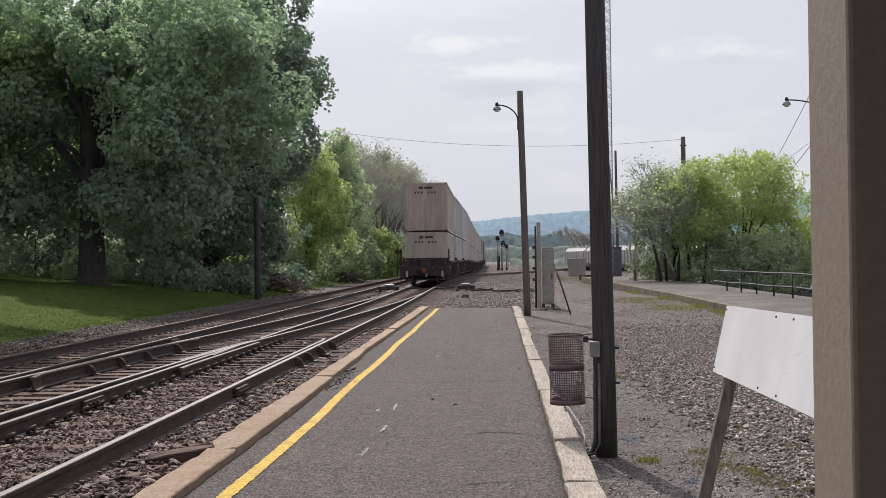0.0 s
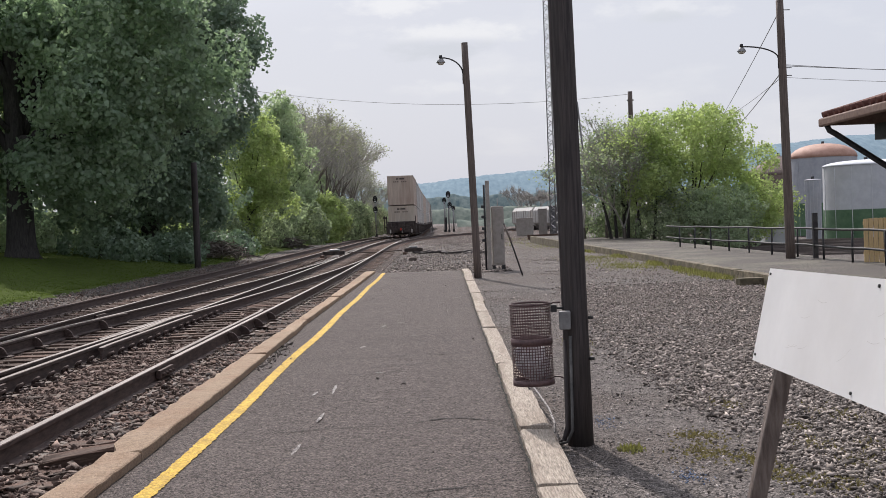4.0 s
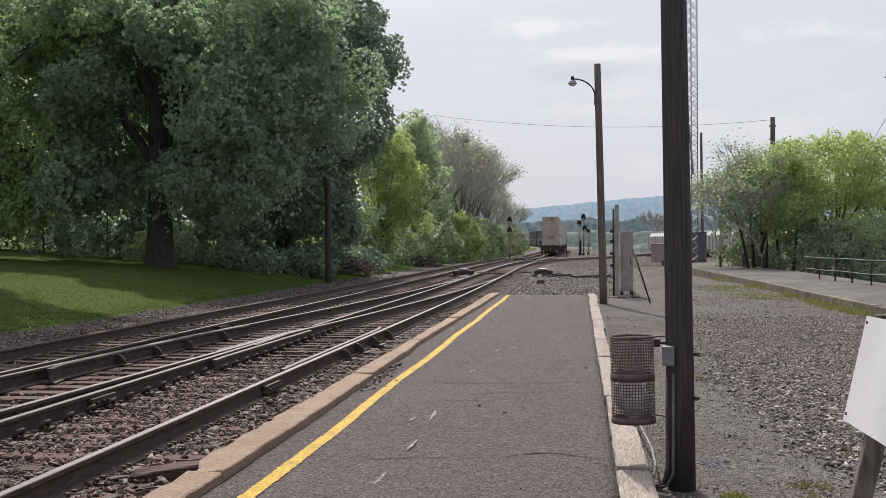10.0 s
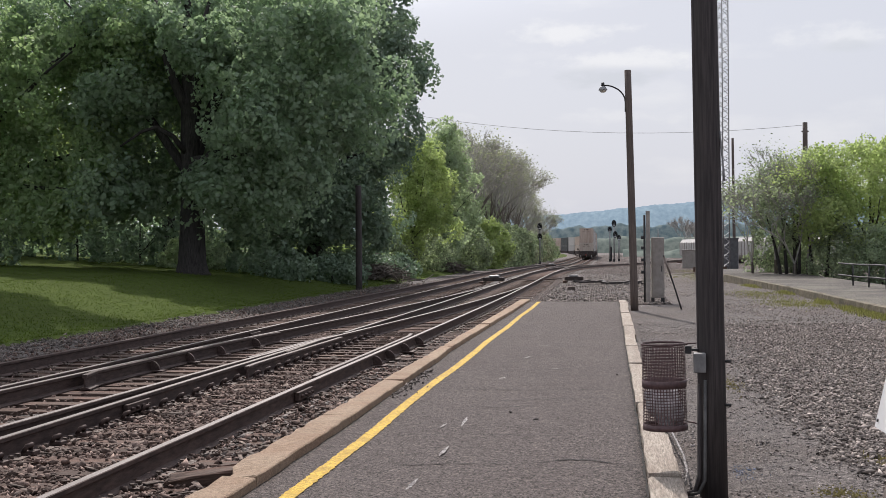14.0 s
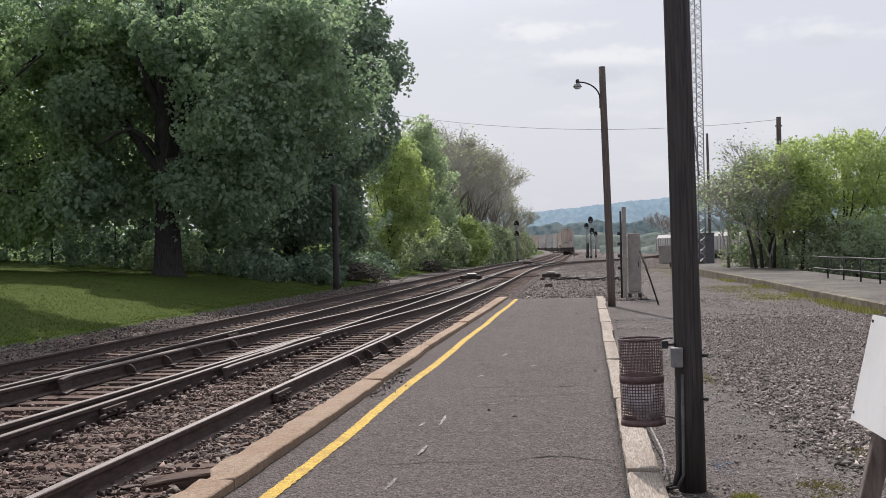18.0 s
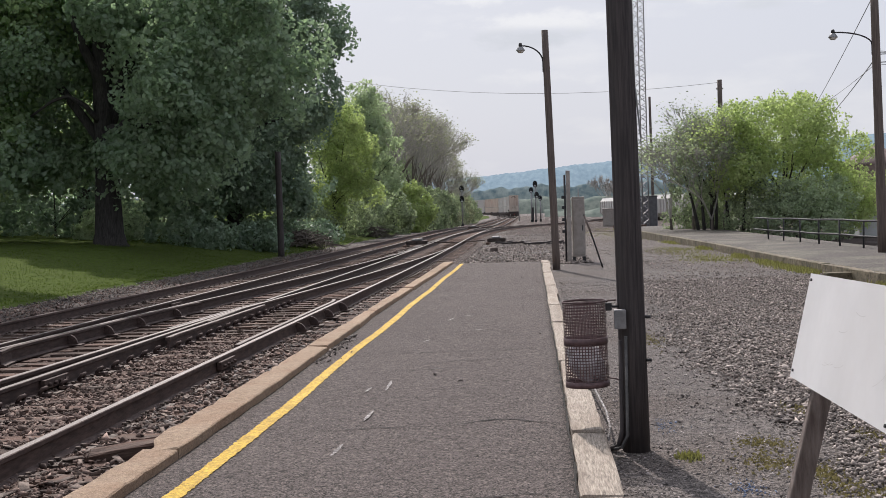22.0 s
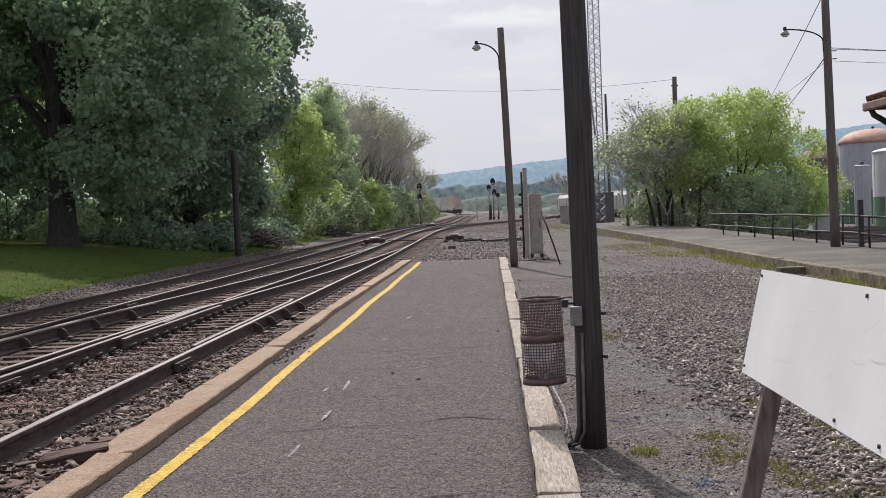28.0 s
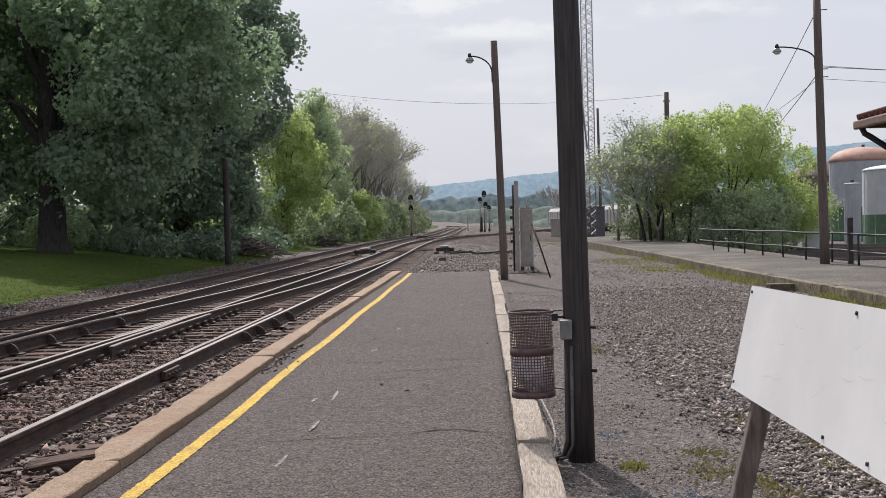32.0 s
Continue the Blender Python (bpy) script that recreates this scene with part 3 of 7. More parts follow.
def ballast_mesh():
    gx, gy = np.meshgrid(cross, ys)
    z = TIE_Z - 0.045 + 0.018 * ripple(gx * 3, gy * 3) + 0.012 * np.sin(gx * 23 + gy * 17)
    z = np.where(gx > -3.2, z + 0.03, z)
    z = z - 0.12 * smooth01((-10.0 - gx) / 1.3)
    z = np.where((gx > -6.6) & (gx < -5.5), z - 0.03, z) - dip(gy) - 0.17 * pit(gx, gy)
    v = np.stack([gx + bend(gy), gy, z], -1).reshape(-1, 3)
    nx = len(cross)
    i = (np.arange(len(ys) - 1)[:, None] * nx + np.arange(nx - 1)[None]).ravel()
    return fast_mesh("ballast_bed", v, 4, np.stack([i, i + 1, i + nx + 1, i + nx], 1).ravel(), M_BALLAST, smooth=True)


ballast = tagged(part("ballast_bed", ballast_mesh()), "brown-grey stone ballast bed under two railway tracks", "ballast", kind="structure")

# darker ballast spread round the switches and the far signals
def yard_z(x, y):
    return land(x, y) + np.where(x > near_x(y) + 1.9 + 0.3 * ripple(x, y), 0.014, -0.2)


tagged(part("yard_ballast", sheet("yard_ballast", np.linspace(-40, 30, 141), np.concatenate([np.linspace(84, 200, 117), np.linspace(202, 420, 110)]), yard_z, M_BALLAST)), "dark ballast spread between the far tracks and signals", "ballast", kind="structure")

# platform slab: asphalt over a fill, slightly uneven, ending ahead
ys = np.linspace(-14, 33.2, 190)


def kerb_right(y):
    """Platform side of the kerb; it jogs between slabs."""
    return np.interp(y, [0, 10, 15.2, 17.1, 33.6], [-2.19, -2.255, -2.335, -2.39, -2.42])


def kerb_left(y):
    return np.interp(y, [0, 7.18, 7.2, 15.2, 18.4, 33.6], [-2.50, -2.465, -2.515, -2.54, -2.565, -2.69])


def platform_left(y):
    return kerb_right(y) - 0.03


def platform_right(y):
    return 0.225 - 0.0045 * np.maximum(0, np.asarray(y, float) - 8)


def platform_mesh():
    nx = 26
    u = np.linspace(0, 1, nx)
    gy = np.repeat(ys[:, None], nx, 1)
    gx = platform_left(ys)[:, None] * (1 - u) + platform_right(ys)[:, None] * u
    z = 0.006 * ripple(gx * 1.2, gy * 0.8, 1.0)
    top = np.stack([gx, gy, z], -1).reshape(-1, 3)
    low = top.copy()
    low[:, 2] = -0.34
    n = len(ys)
    i = (np.arange(n - 1)[:, None] * nx + np.arange(nx - 1)[None]).ravel()
    quads = [np.stack([i, i + 1, i + nx + 1, i + nx], 1)]
    k = n * nx
    for a in (np.arange(n - 1) * nx, ):
        quads.append(np.stack([a + nx, a + nx + k, a + k, a], 1))
        b = a + nx - 1
        quads.append(np.stack([b, b + k, b + nx + k, b + nx], 1))
    e = np.arange(nx - 1) + (n - 1) * nx
    quads.append(np.stack([e, e + 1, e + 1 + k, e + k], 1))
    return fast_mesh("platform", np.concatenate([top, low]), 4, np.concatenate(quads).ravel(), M_ASPHALT)


platform = tagged(part("platform", platform_mesh()), "low station platform of worn dark asphalt with cracks", "platform", kind="structure")


def ribbon(y0, y1, x_of, half, z, step=0.25, wobble=0.0, seed=0):
    """A painted or tarred band along the platform, edges uneven."""
    r = random.Random(seed)
    bm = bmesh.new()
    last = None
    y = y0
    while y <= y1 + 1e-6:
        a = x_of(y) - half + r.uniform(-wobble, wobble)
        b = x_of(y) + half + r.uniform(-wobble, wobble)
        va, vb = bm.verts.new((a, y, z + 0.006 * float(ripple(a * 1.2, y * 0.8, 1.0)))), bm.verts.new((b, y, z + 0.006 * float(ripple(b * 1.2, y * 0.8, 1.0))))
        if last:
            bm.faces.new((last[0], last[1], vb, va))
        last = (va, vb)
        y += step
    return bm


part("yellow_line", ribbon(-13.5, 33.1, lambda y: -1.945 - 0.0074 * max(0, y - 6.4) + 0.012 * math.sin(y * 0.9), 0.052, 0.006, 0.03, 0.008, 3), M_YELLOW, platform, "worn yellow safety line")
for cx, cy, ang, ln in [(-1.28, 10.07, -2, 0.57), (-1.43, 9.83, 4, 0.28), (-1.24, 8.6, 1, 0.42), (-1.265, 7.37, 2, 0.38), (-1.28, 13.5, 20, 0.2), (-1.19, 16.1, 10, 0.35),
                        (-1.07, 18.1, 60, 0.2), (-0.42, 20.4, 34, 0.26), (-0.11, 21.6, 22, 0.44), (-0.94, 11.1, 80, 0.08), (-0.98, 16.6, 60, 0.2), (-0.72, 14.6, 80, 0.1), (-1.5, 5.2, 15, 0.4)]:
    bm = bmesh.new()
    k = 7
    wide = [0.014 * min(1, 0.25 + 2.2 * min(i, k - i) / k) for i in range(k + 1)]
    left = [bm.verts.new((-wide[i] + rnd.uniform(-0.005, 0.005), ln * (i / k - 0.5), 0)) for i in range(k + 1)]
    right = [bm.verts.new((wide[i] + rnd.uniform(-0.005, 0.005), ln * (i / k - 0.5), 0)) for i in range(k + 1)]
    for i in range(k):
        bm.faces.new((left[i], right[i], right[i + 1], left[i + 1]))
    ob = part("worn_paint_mark", bm, M_WORN, platform)
    ob.matrix_basis = pose(cx, cy, 0.005, 0, 0, -ang)


def crack(points, width, seed):
    r = random.Random(seed)
    bm = bmesh.new()
    pts = []
    for (x0, y0), (x1, y1) in zip(points, points[1:]):
        n = max(2, int(math.hypot(x1 - x0, y1 - y0) / 0.07))
        pts += [(x0 + (x1 - x0) * i / n + r.uniform(-0.012, 0.012), y0 + (y1 - y0) * i / n + r.uniform(-0.018, 0.018)) for i in range(n)]
    pts.append(points[-1])
    last = None
    for i, (x, y) in enumerate(pts):
        w = width * r.uniform(0.3, 1.2) * min(1, 0.25 + i / 5, 0.25 + (len(pts) - 1 - i) / 5)
        z = 0.0045 + 0.006 * float(ripple(x * 1.2, y * 0.8, 1.0))
        a, b = bm.verts.new((x, y - w, z)), bm.verts.new((x, y + w, z))
        if last:
            bm.faces.new((last[0], a, b, last[1]))
        last = (a, b)
    return bm


for k, (pts, w) in enumerate([([(-1.57, 7.98), (-1.12, 8.13), (-0.61, 8.15)], 0.009), ([(-0.62, 8.13), (-0.40, 8.30), (-0.31, 8.36), (-0.18, 8.35), (0.17, 8.16)], 0.022), ([(-0.62, 5.97), (-0.3, 6.1), (0.01, 6.18), (0.19, 6.06)], 0.010), ([(-1.3, 11.4), (0.1, 11.9)], 0.010), ([(-2.2, 12.3), (-1.2, 12.6)], 0.008), ([(-1.6, 14.2), (0.0, 14.9)], 0.012),
                              ([(-1.9, 17.5), (-0.3, 18.0), (0.1, 17.8)], 0.014), ([(-2.1, 21.0), (-0.5, 22.0)], 0.014), ([(-1.2, 25.0), (0.1, 25.5)], 0.016), ([(-2.0, 28.0), (0.0, 29.0)], 0.018),
                              ([(-1.7, 12.33), (-0.9, 12.36), (0.1, 12.5)], 0.014), ([(-0.9, 13.8), (0.11, 13.92)], 0.012), ([(-1.5, 15.4), (0.12, 15.56)], 0.014), ([(-1.4, 11.03), (-0.6, 11.1)], 0.010), ([(-1.9, 9.3), (-1.0, 9.42), (-0.2, 9.4)], 0.007)]):
    part("crack", crack(pts, w, k), M_CRACK, platform)

part("joint_gap", ribbon(1.8, 33.0, lambda y: float(platform_right(y)) - 0.006 + 0.006 * math.sin(y * 5.3) * math.sin(y * 1.7), 0.007, 0.0055, 0.06, 0.007, 9), M_CRACK, platform, "dark ragged gap between asphalt and planks")

# kerb stones along the track side of the platform
KERB_JOINTS = (-9, -6.2, -3.4, -0.6, 2.2, 4.7, 7.19, 9.95, 12.7, 15.2, 17.1, 19.7, 22.4, 25.3, 27.9, 30.6, 33.4)
for y, y1 in zip(KERB_JOINTS, KERB_JOINTS[1:]):
    bm = bmesh.new()
    box(bm, -1, 1, 0.008, y1 - y - 0.010, -0.22, 0.07, 0.0)
    bmesh.ops.subdivide_edges(bm, edges=[e for e in bm.edges if abs(e.verts[0].co.y - e.verts[1].co.y) > 0.4], cuts=15)
    slip = rnd.uniform(-0.012, 0.012) if y > 12 else 0
    for v in bm.verts:
        x = float(kerb_left(y + v.co.y) if v.co.x < 0 else kerb_right(y + v.co.y)) + slip
        v.co.x = x + rnd.uniform(-0.004, 0.004)
        v.co.z += rnd.uniform(-0.006, 0.004) if v.co.z > 0 else 0
        if v.co.z > 0 and rnd.random() < 0.12:
            v.co += Vector((0.010 if v.co.x < -2.45 else -0.008, 0, -0.010))
    # the corner beside the pit has broken off
    if 7.1 < y < 7.3:
        for v in bm.verts:
            if v.co.x < -2.4 and v.co.y < 0.2:
                v.co += Vector((0.05, 0, -0.03 if v.co.z > 0 else 0))
    bmesh.ops.bevel(bm, geom=[e for e in bm.edges if min(v.co.z for v in e.verts) > -0.1], offset=0.009, segments=1, affect="EDGES")
    ob = part("kerb_stone", bm, M_KERB, platform, "weathered tan concrete kerb")
    ob.matrix_basis = pose(0, y, rnd.uniform(-0.006, 0.006))
# bleached planks along the gravel side
for y, ln, w, dz in [(4.2, 1.75, 0.225, 0.045), (5.98, 1.62, 0.215, 0.045), (7.62, 1.62, 0.20, 0.06), (9.27, 1.9, 0.185, 0.05), (11.2, 2.9, 0.17, 0.045), (14.15, 0.9, 0.18, 0.03), (15.1, 2.6, 0.17, 0.04), (17.75, 2.3, 0.17, 0.04),
                     (20.1, 2.2, 0.19, 0.035), (22.35, 2.4, 0.2, 0.04), (24.8, 2.1, 0.2, 0.035), (26.95, 2.3, 0.2, 0.04), (29.3, 2.4, 0.21, 0.04), (31.75, 1.6, 0.21, 0.04), (1.85, 2.3, 0.2, 0.04)]:
    bm = bmesh.new()
    box(bm, 0, w, 0, ln - 0.015, -0.16, dz, 0.012)
    bmesh.ops.subdivide_edges(bm, edges=[e for e in bm.edges if abs(e.verts[0].co.y - e.verts[1].co.y) > 0.4], cuts=7)
    for v in bm.verts:
        v.co.x += rnd.uniform(-0.008, 0.008)
        v.co.z += rnd.uniform(-0.006, 0.004) if v.co.z > 0 else 0
    ob = part("edge_plank", bm, M_PLANK, platform, "split bleached timber plank")
    ob.matrix_basis = pose(float(platform_right(y)) + rnd.uniform(-0.01, 0.012), y, 0, 0, 0, 0.2 + rnd.uniform(-0.5, 0.5))

# second platform beyond the gravel, with a concrete edge
def edge_x(y):
    return np.interp(y, [-12, 15, 18.8, 22.3, 25.5, 31.5, 38.4, 55, 78], [6.5, 6.42, 6.38, 6.30, 6.19, 6.09, 6.08, 5.78, 5.4])


bm = bmesh.new()
P2 = [(y, float(edge_x(y)), 9.6) for y in (-12, 0, 8, 15, 18.8, 22.3, 25.5, 28.5, 31.5, 35, 38.4, 42, 48, 54, 60, 66, 72, 78)]
prev = None
for y, a, b in P2:
    ring = [bm.verts.new(p) for p in ((a, y, -0.3), (a, y, 0.11), (a + 0.3, y, 0.125), (b, y, 0.14), (b, y, -0.7))]
    if prev:
        for i in range(4):
            bm.faces.new((prev[i], prev[i + 1], ring[i + 1], ring[i])[::-1])
    prev = ring
bm.faces.new(prev[::-1])
second = tagged(part("second_platform", bm, M_ASPHALT_OLD), "pale worn asphalt of a second low platform beyond the gravel", "platform", kind="structure")
stops = [-11.0]
while stops[-1] < 77:
    stops.append(stops[-1] + rnd.uniform(2.6, 4.2))
for y, y1 in zip(stops, stops[1:]):
    ln = y1 - y
    bm = bmesh.new()
    box(bm, -0.10, 0.10, 0, ln - 0.015, -0.36, 0.135 + rnd.uniform(-0.006, 0.006), 0.012)
    bmesh.ops.subdivide_edges(bm, edges=[e for e in bm.edges if abs(e.verts[0].co.y - e.verts[1].co.y) > 0.4], cuts=9)
    for v in bm.verts:
        v.co += Vector((rnd.uniform(-0.008, 0.008), 0, rnd.uniform(-0.03, 0.0) if v.co.z > 0 and rnd.random() < 0.3 else 0))
    ob = part("edge_stone", bm, M_CONCRETE, second, "crumbling concrete edge stone")
    ob.matrix_basis = pose(float(edge_x(y)), y, 0, 0, 0, math.degrees(float(edge_x(y) - edge_x(y1)) / ln))
bm = bmesh.new()
box(bm, -0.26, 0.26, -0.12, 0.12, -0.05, 0.17, 0.02)
ob = part("concrete_block", bm, M_CONCRETE)
ob.matrix_basis = pose(5.88, 23.3, -0.1, 0, 0, 8)
tagged(ob, "weathered concrete block lying at the platform's foot", "block")
# ---- tracks ----
PROFILE = [(-0.0755, -0.19), (-0.0755, -0.178), (-0.014, -0.158), (-0.009, -0.05), (-0.036, -0.036), (-0.036, -0.006), (-0.03, 0.0), (0.03, 0.0), (0.036, -0.006), (0.036, -0.036),
           (0.009, -0.05), (0.014, -0.158), (0.0755, -0.178), (0.0755, -0.19)]


def rail_mesh(x_of, y0, y1, flare0=0.0, flare1=0.0, z=RAIL_Z, worn=True):
    """A flat-bottomed rail along x_of(y); its head is polished. flare: sideways bend of guard-rail ends."""
    n = max(2, int((y1 - y0) / (0.5 if y1 - y0 < 12 else 2.0)) + 1)
    if y1 - y0 < 12:
        n = max(n, 12)
    bm = bmesh.new()
    prev = None
    for y in np.linspace(y0, y1, n):
        x = float(x_of(y))
        x += flare0 * max(0, 1 - (y - y0) / 0.5) ** 2 + flare1 * max(0, 1 - (y1 - y) / 0.5) ** 2
        ring = [bm.verts.new((x + px, y, z + pz - float(dip(y)))) for px, pz in PROFILE]
        if prev:
            for i in range(len(ring)):
                j = (i + 1) % len(ring)
                f = bm.faces.new((prev[i], prev[j], ring[j], ring[i])[::-1])
                f.material_index = 1 if worn and i == 6 else 0
        else:
            bm.faces.new(ring)
        prev = ring
    bm.faces.new(prev[::-1])
    bmesh.ops.recalc_face_normals(bm, faces=bm.faces)
    return bm


H2 = GAUGE / 2
tracks = {}
for name, label in (("near_track", "near railway track with rusty rails on wooden ties"), ("far_track", "far railway track with rusty rails on wooden ties"),
                    ("crossover_track", "crossover rails joining the two tracks through a frog"), ("siding_track", "track branching away over the gravel")):
    tracks[name] = empty(name, Matrix(), label, "railway track", kind="structure")
for s in (-1, 1):
    part("rail", rail_mesh(lambda y: near_x(y) + s * H2, -12, 640), [M_RAIL, M_RAILTOP], tracks["near_track"])
    part("rail", rail_mesh(lambda y: far_x(y) + s * H2, -12, 640), [M_RAIL, M_RAIL if s < 0 else M_RAILTOP], tracks["far_track"])
    part("rail", rail_mesh(lambda y: near_x(y) + turnout(y) + s * H2, -12, 51.5, z=RAIL_Z + 0.002), [M_RAIL, M_RAILTOP], tracks["crossover_track"])
    part("rail", rail_mesh(lambda y: near_x(y) + siding(y) + s * H2, 75, 300, z=RAIL_Z + 0.002), [M_RAIL, M_RAILTOP], tracks["siding_track"])
# guard rails beside the frog, and the frog's wing rails
part("guard_rail", rail_mesh(lambda y: near_x(y) + H2 - 0.105, 14.0, 21.2, 0.012, -0.06, RAIL_Z + 0.004), [M_RAIL, M_RAILDULL], tracks["near_track"], "guard rail with flared ends")
part("guard_rail", rail_mesh(lambda y: near_x(y) + turnout(y) - H2 + 0.115, 13.75, 21.3, 0.11, 0.06, RAIL_Z + 0.012), [M_RAIL, M_RAIL], tracks["crossover_track"], "heavy guard rail with a flared end")
part("wing_rail", rail_mesh(lambda y: near_x(y) - H2 + 0.115 + 0.012 * (y - 15.2), 15.2, 20.5, 0.03, 0.0, RAIL_Z - 0.012), [M_RAIL, M_RAILDULL], tracks["crossover_track"], "frog wing rail")
part("wing_rail", rail_mesh(lambda y: near_x(y) + turnout(y) + H2 - 0.085, 16.4, 21.5, 0.0, -0.04, RAIL_Z), [M_RAIL, M_RAILDULL], tracks["crossover_track"], "frog wing rail")
bm = bmesh.new()
box(bm, -0.055, 0.055, -1.2, 1.2, -0.05, -0.003, 0.006)
ob = part("frog_casting", bm, M_PLATE, tracks["crossover_track"], "worn steel frog casting")
ob.matrix_basis = pose(float(near_x(18.6)) - H2 + 0.0, 18.6, RAIL_Z, 0, 0, 1.6)


def brace_mesh():
    """A guard-rail brace: a half-round cast ear standing on its plate."""
    bm = bmesh.new()
    n = 8
    for x0, x1 in ((0.0, 0.035),):
        ring = [(0.0, 0.0)] + [(0.135 * math.cos(a) * 1.0, 0.155 * math.sin(a)) for a in np.linspace(0, math.pi / 1.7, n)]
        a = [bm.verts.new((py, -0.018, pz)) for py, pz in ring]
        b = [bm.verts.new((py, 0.018, pz)) for py, pz in ring]
        bm.faces.new(a)
        bm.faces.new(b[::-1])
        for i in range(len(a)):
            j = (i + 1) % len(a)
            bm.faces.new((a[i], b[i], b[j], a[j]))
    box(bm, -0.10, 0.2, -0.09, 0.09, 0.0, 0.018)
    bmesh.ops.recalc_face_normals(bm, faces=bm.faces)
    return mesh_of("rail_brace", bm, M_RAIL)


BRACE = brace_mesh()
for y in (15.9, 17.2, 18.5, 20.1):
    ob = part("rail_brace", BRACE, None, tracks["crossover_track"])
    ob.matrix_basis = pose(float(near_x(y) + turnout(y)) - H2 + 0.14, y, TIE_Z + 0.02)
for y in (16.9, 17.9, 19.2, 20.6):
    ob = part("rail_brace", BRACE, None, tracks["near_track"])
    ob.matrix_basis = pose(float(near_x(y)) + H2 + 0.045, y, TIE_Z + 0.02)
bm = bmesh.new()
box(bm, 0.02, 0.075, -0.3, 0.3, -0.14, -0.045, 0.006)
for k in (-0.21, -0.07, 0.07, 0.21):
    tube(bm, [(0.07, k, -0.095), (0.115, k, -0.095)], 0.018, 6)
JOINT = mesh_of("joint_bar", bm, M_RAIL)
for x, y in ((NEAR_X + H2, 13.0), (NEAR_X - H2, 11.8), (FAR_X + H2, 22.0)):
    ob = part("joint_bar", JOINT, None, tracks["near_track"], "bolted joint bar")
    ob.matrix_basis = pose(float(near_x(y)) - NEAR_X + x, y, RAIL_Z)


bm = bmesh.new()
tube(bm, [(0.02, -0.05, 0.03), (0.05, -0.045, 0.075), (0.075, 0.0, 0.085), (0.05, 0.045, 0.075), (0.02, 0.05, 0.03)], 0.022, 7)
box(bm, 0.0, 0.12, -0.06, 0.06, 0.0, 0.035, 0.006)
CLIP = mesh_of("rail_clip", bm, M_RAIL)
for y in np.arange(8.2, 26.0, 0.5):
    ob = part("rail_clip", CLIP, None, tracks["near_track"])
    ob.matrix_basis = pose(float(near_x(y)) - H2 + (0.06 if y < 15 else 0.18), y + 0.2, TIE_Z + 0.004)


def tie_mesh(half):
    bm = bmesh.new()
    box(bm, -half, half, -0.11, 0.11, -0.17, 0.0)
    bmesh.ops.subdivide_edges(bm, edges=[e for e in bm.edges if abs(e.verts[0].co.x - e.verts[1].co.x) > 0.5], cuts=5)
    r = random.Random(int(half * 100))
    for v in bm.verts:
        v.co += Vector((r.uniform(-0.02, 0.02) if abs(v.co.x) > half - 0.05 else 0, r.uniform(-0.008, 0.008), r.uniform(-0.01, 0.003)))
    return mesh_of("tie", bm, M_TIE)


def plate_mesh():
    """Tie plate with two square spike heads on each side of the rail."""
    bm = bmesh.new()
    box(bm, -0.18, 0.18, -0.095, 0.095, 0.0, 0.018)
    for sx in (-1, 1):
        for dy in (-0.055, 0.055):
            box(bm, sx * 0.10 - 0.011, sx * 0.10 + 0.011, dy - 0.011, dy + 0.011, 0.018, 0.036)
            box(bm, sx * 0.09 - 0.018, sx * 0.09 + 0.018, dy - 0.014, dy + 0.014, 0.032, 0.046)
    return mesh_of("tie_plate", bm, M_PLATE)


TIE_YS = []
TIES = [tie_mesh(h) for h in (1.38, 1.35, 1.41)]
LONG_TIES = [tie_mesh(h) for h in (1.75, 1.95)]
PLATE = plate_mesh()
tie_far_v, tie_far_l = [], []


def far_tie(x, y):
    k = len(tie_far_v) * 8
    tie_far_v.append(CUBE * np.array([1.3, 0.11, 0.085]) + np.array([x, y, TIE_Z - 0.087 - float(dip(y))]))
    tie_far_l.append((CUBE_F + k).ravel())


y, i = 5.2, 0
while y < 300:
    xn = float(near_x(y))
    if y < 66:
        long = 12.5 < y < 38
        ob = part("tie", LONG_TIES[1 if y < 24 else 0] if long else TIES[i % 3], None, tracks["near_track"])
        TIE_YS.append(y)
        shift = (0.62 if y < 24 else 0.36) if long else 0
        ob.matrix_basis = pose(xn - shift + rnd.uniform(-0.05, 0.05), y + rnd.uniform(-0.03, 0.03), TIE_Z + 0.008 - rnd.uniform(0, 0.010), 0, rnd.uniform(-0.3, 0.3), rnd.uniform(-1.2, 1.2))
        if y < 40:
            for s in (-1, 1):
                ob = part("tie_plate", PLATE, None, tracks["near_track"])
                ob.matrix_basis = pose(xn + s * H2, y, TIE_Z - 0.008)
    elif i % 1 == 0:
        far_tie(xn, y)
    if 74 < y < 200:
        far_tie(xn + float(siding(y)), y + 0.2)
    y += rnd.uniform(0.46, 0.54)
    i += 1
y = 10.0
while y < 300:
    xf = float(far_x(y))
    if y < 60:
        ob = part("tie", TIES[i % 3], None, tracks["far_track"])
        ob.matrix_basis = pose(xf + rnd.uniform(-0.05, 0.05), y + rnd.uniform(-0.03, 0.03), TIE_Z + 0.008 - rnd.uniform(0, 0.010), 0, 0, rnd.uniform(-1.2, 1.2))
        if y < 34:
            for s in (-1, 1):
                ob = part("tie_plate", PLATE, None, tracks["far_track"])
                ob.matrix_basis = pose(xf + s * H2, y, TIE_Z - 0.008)
    else:
        far_tie(xf, y)
    y += rnd.uniform(0.46, 0.54)
    i += 1
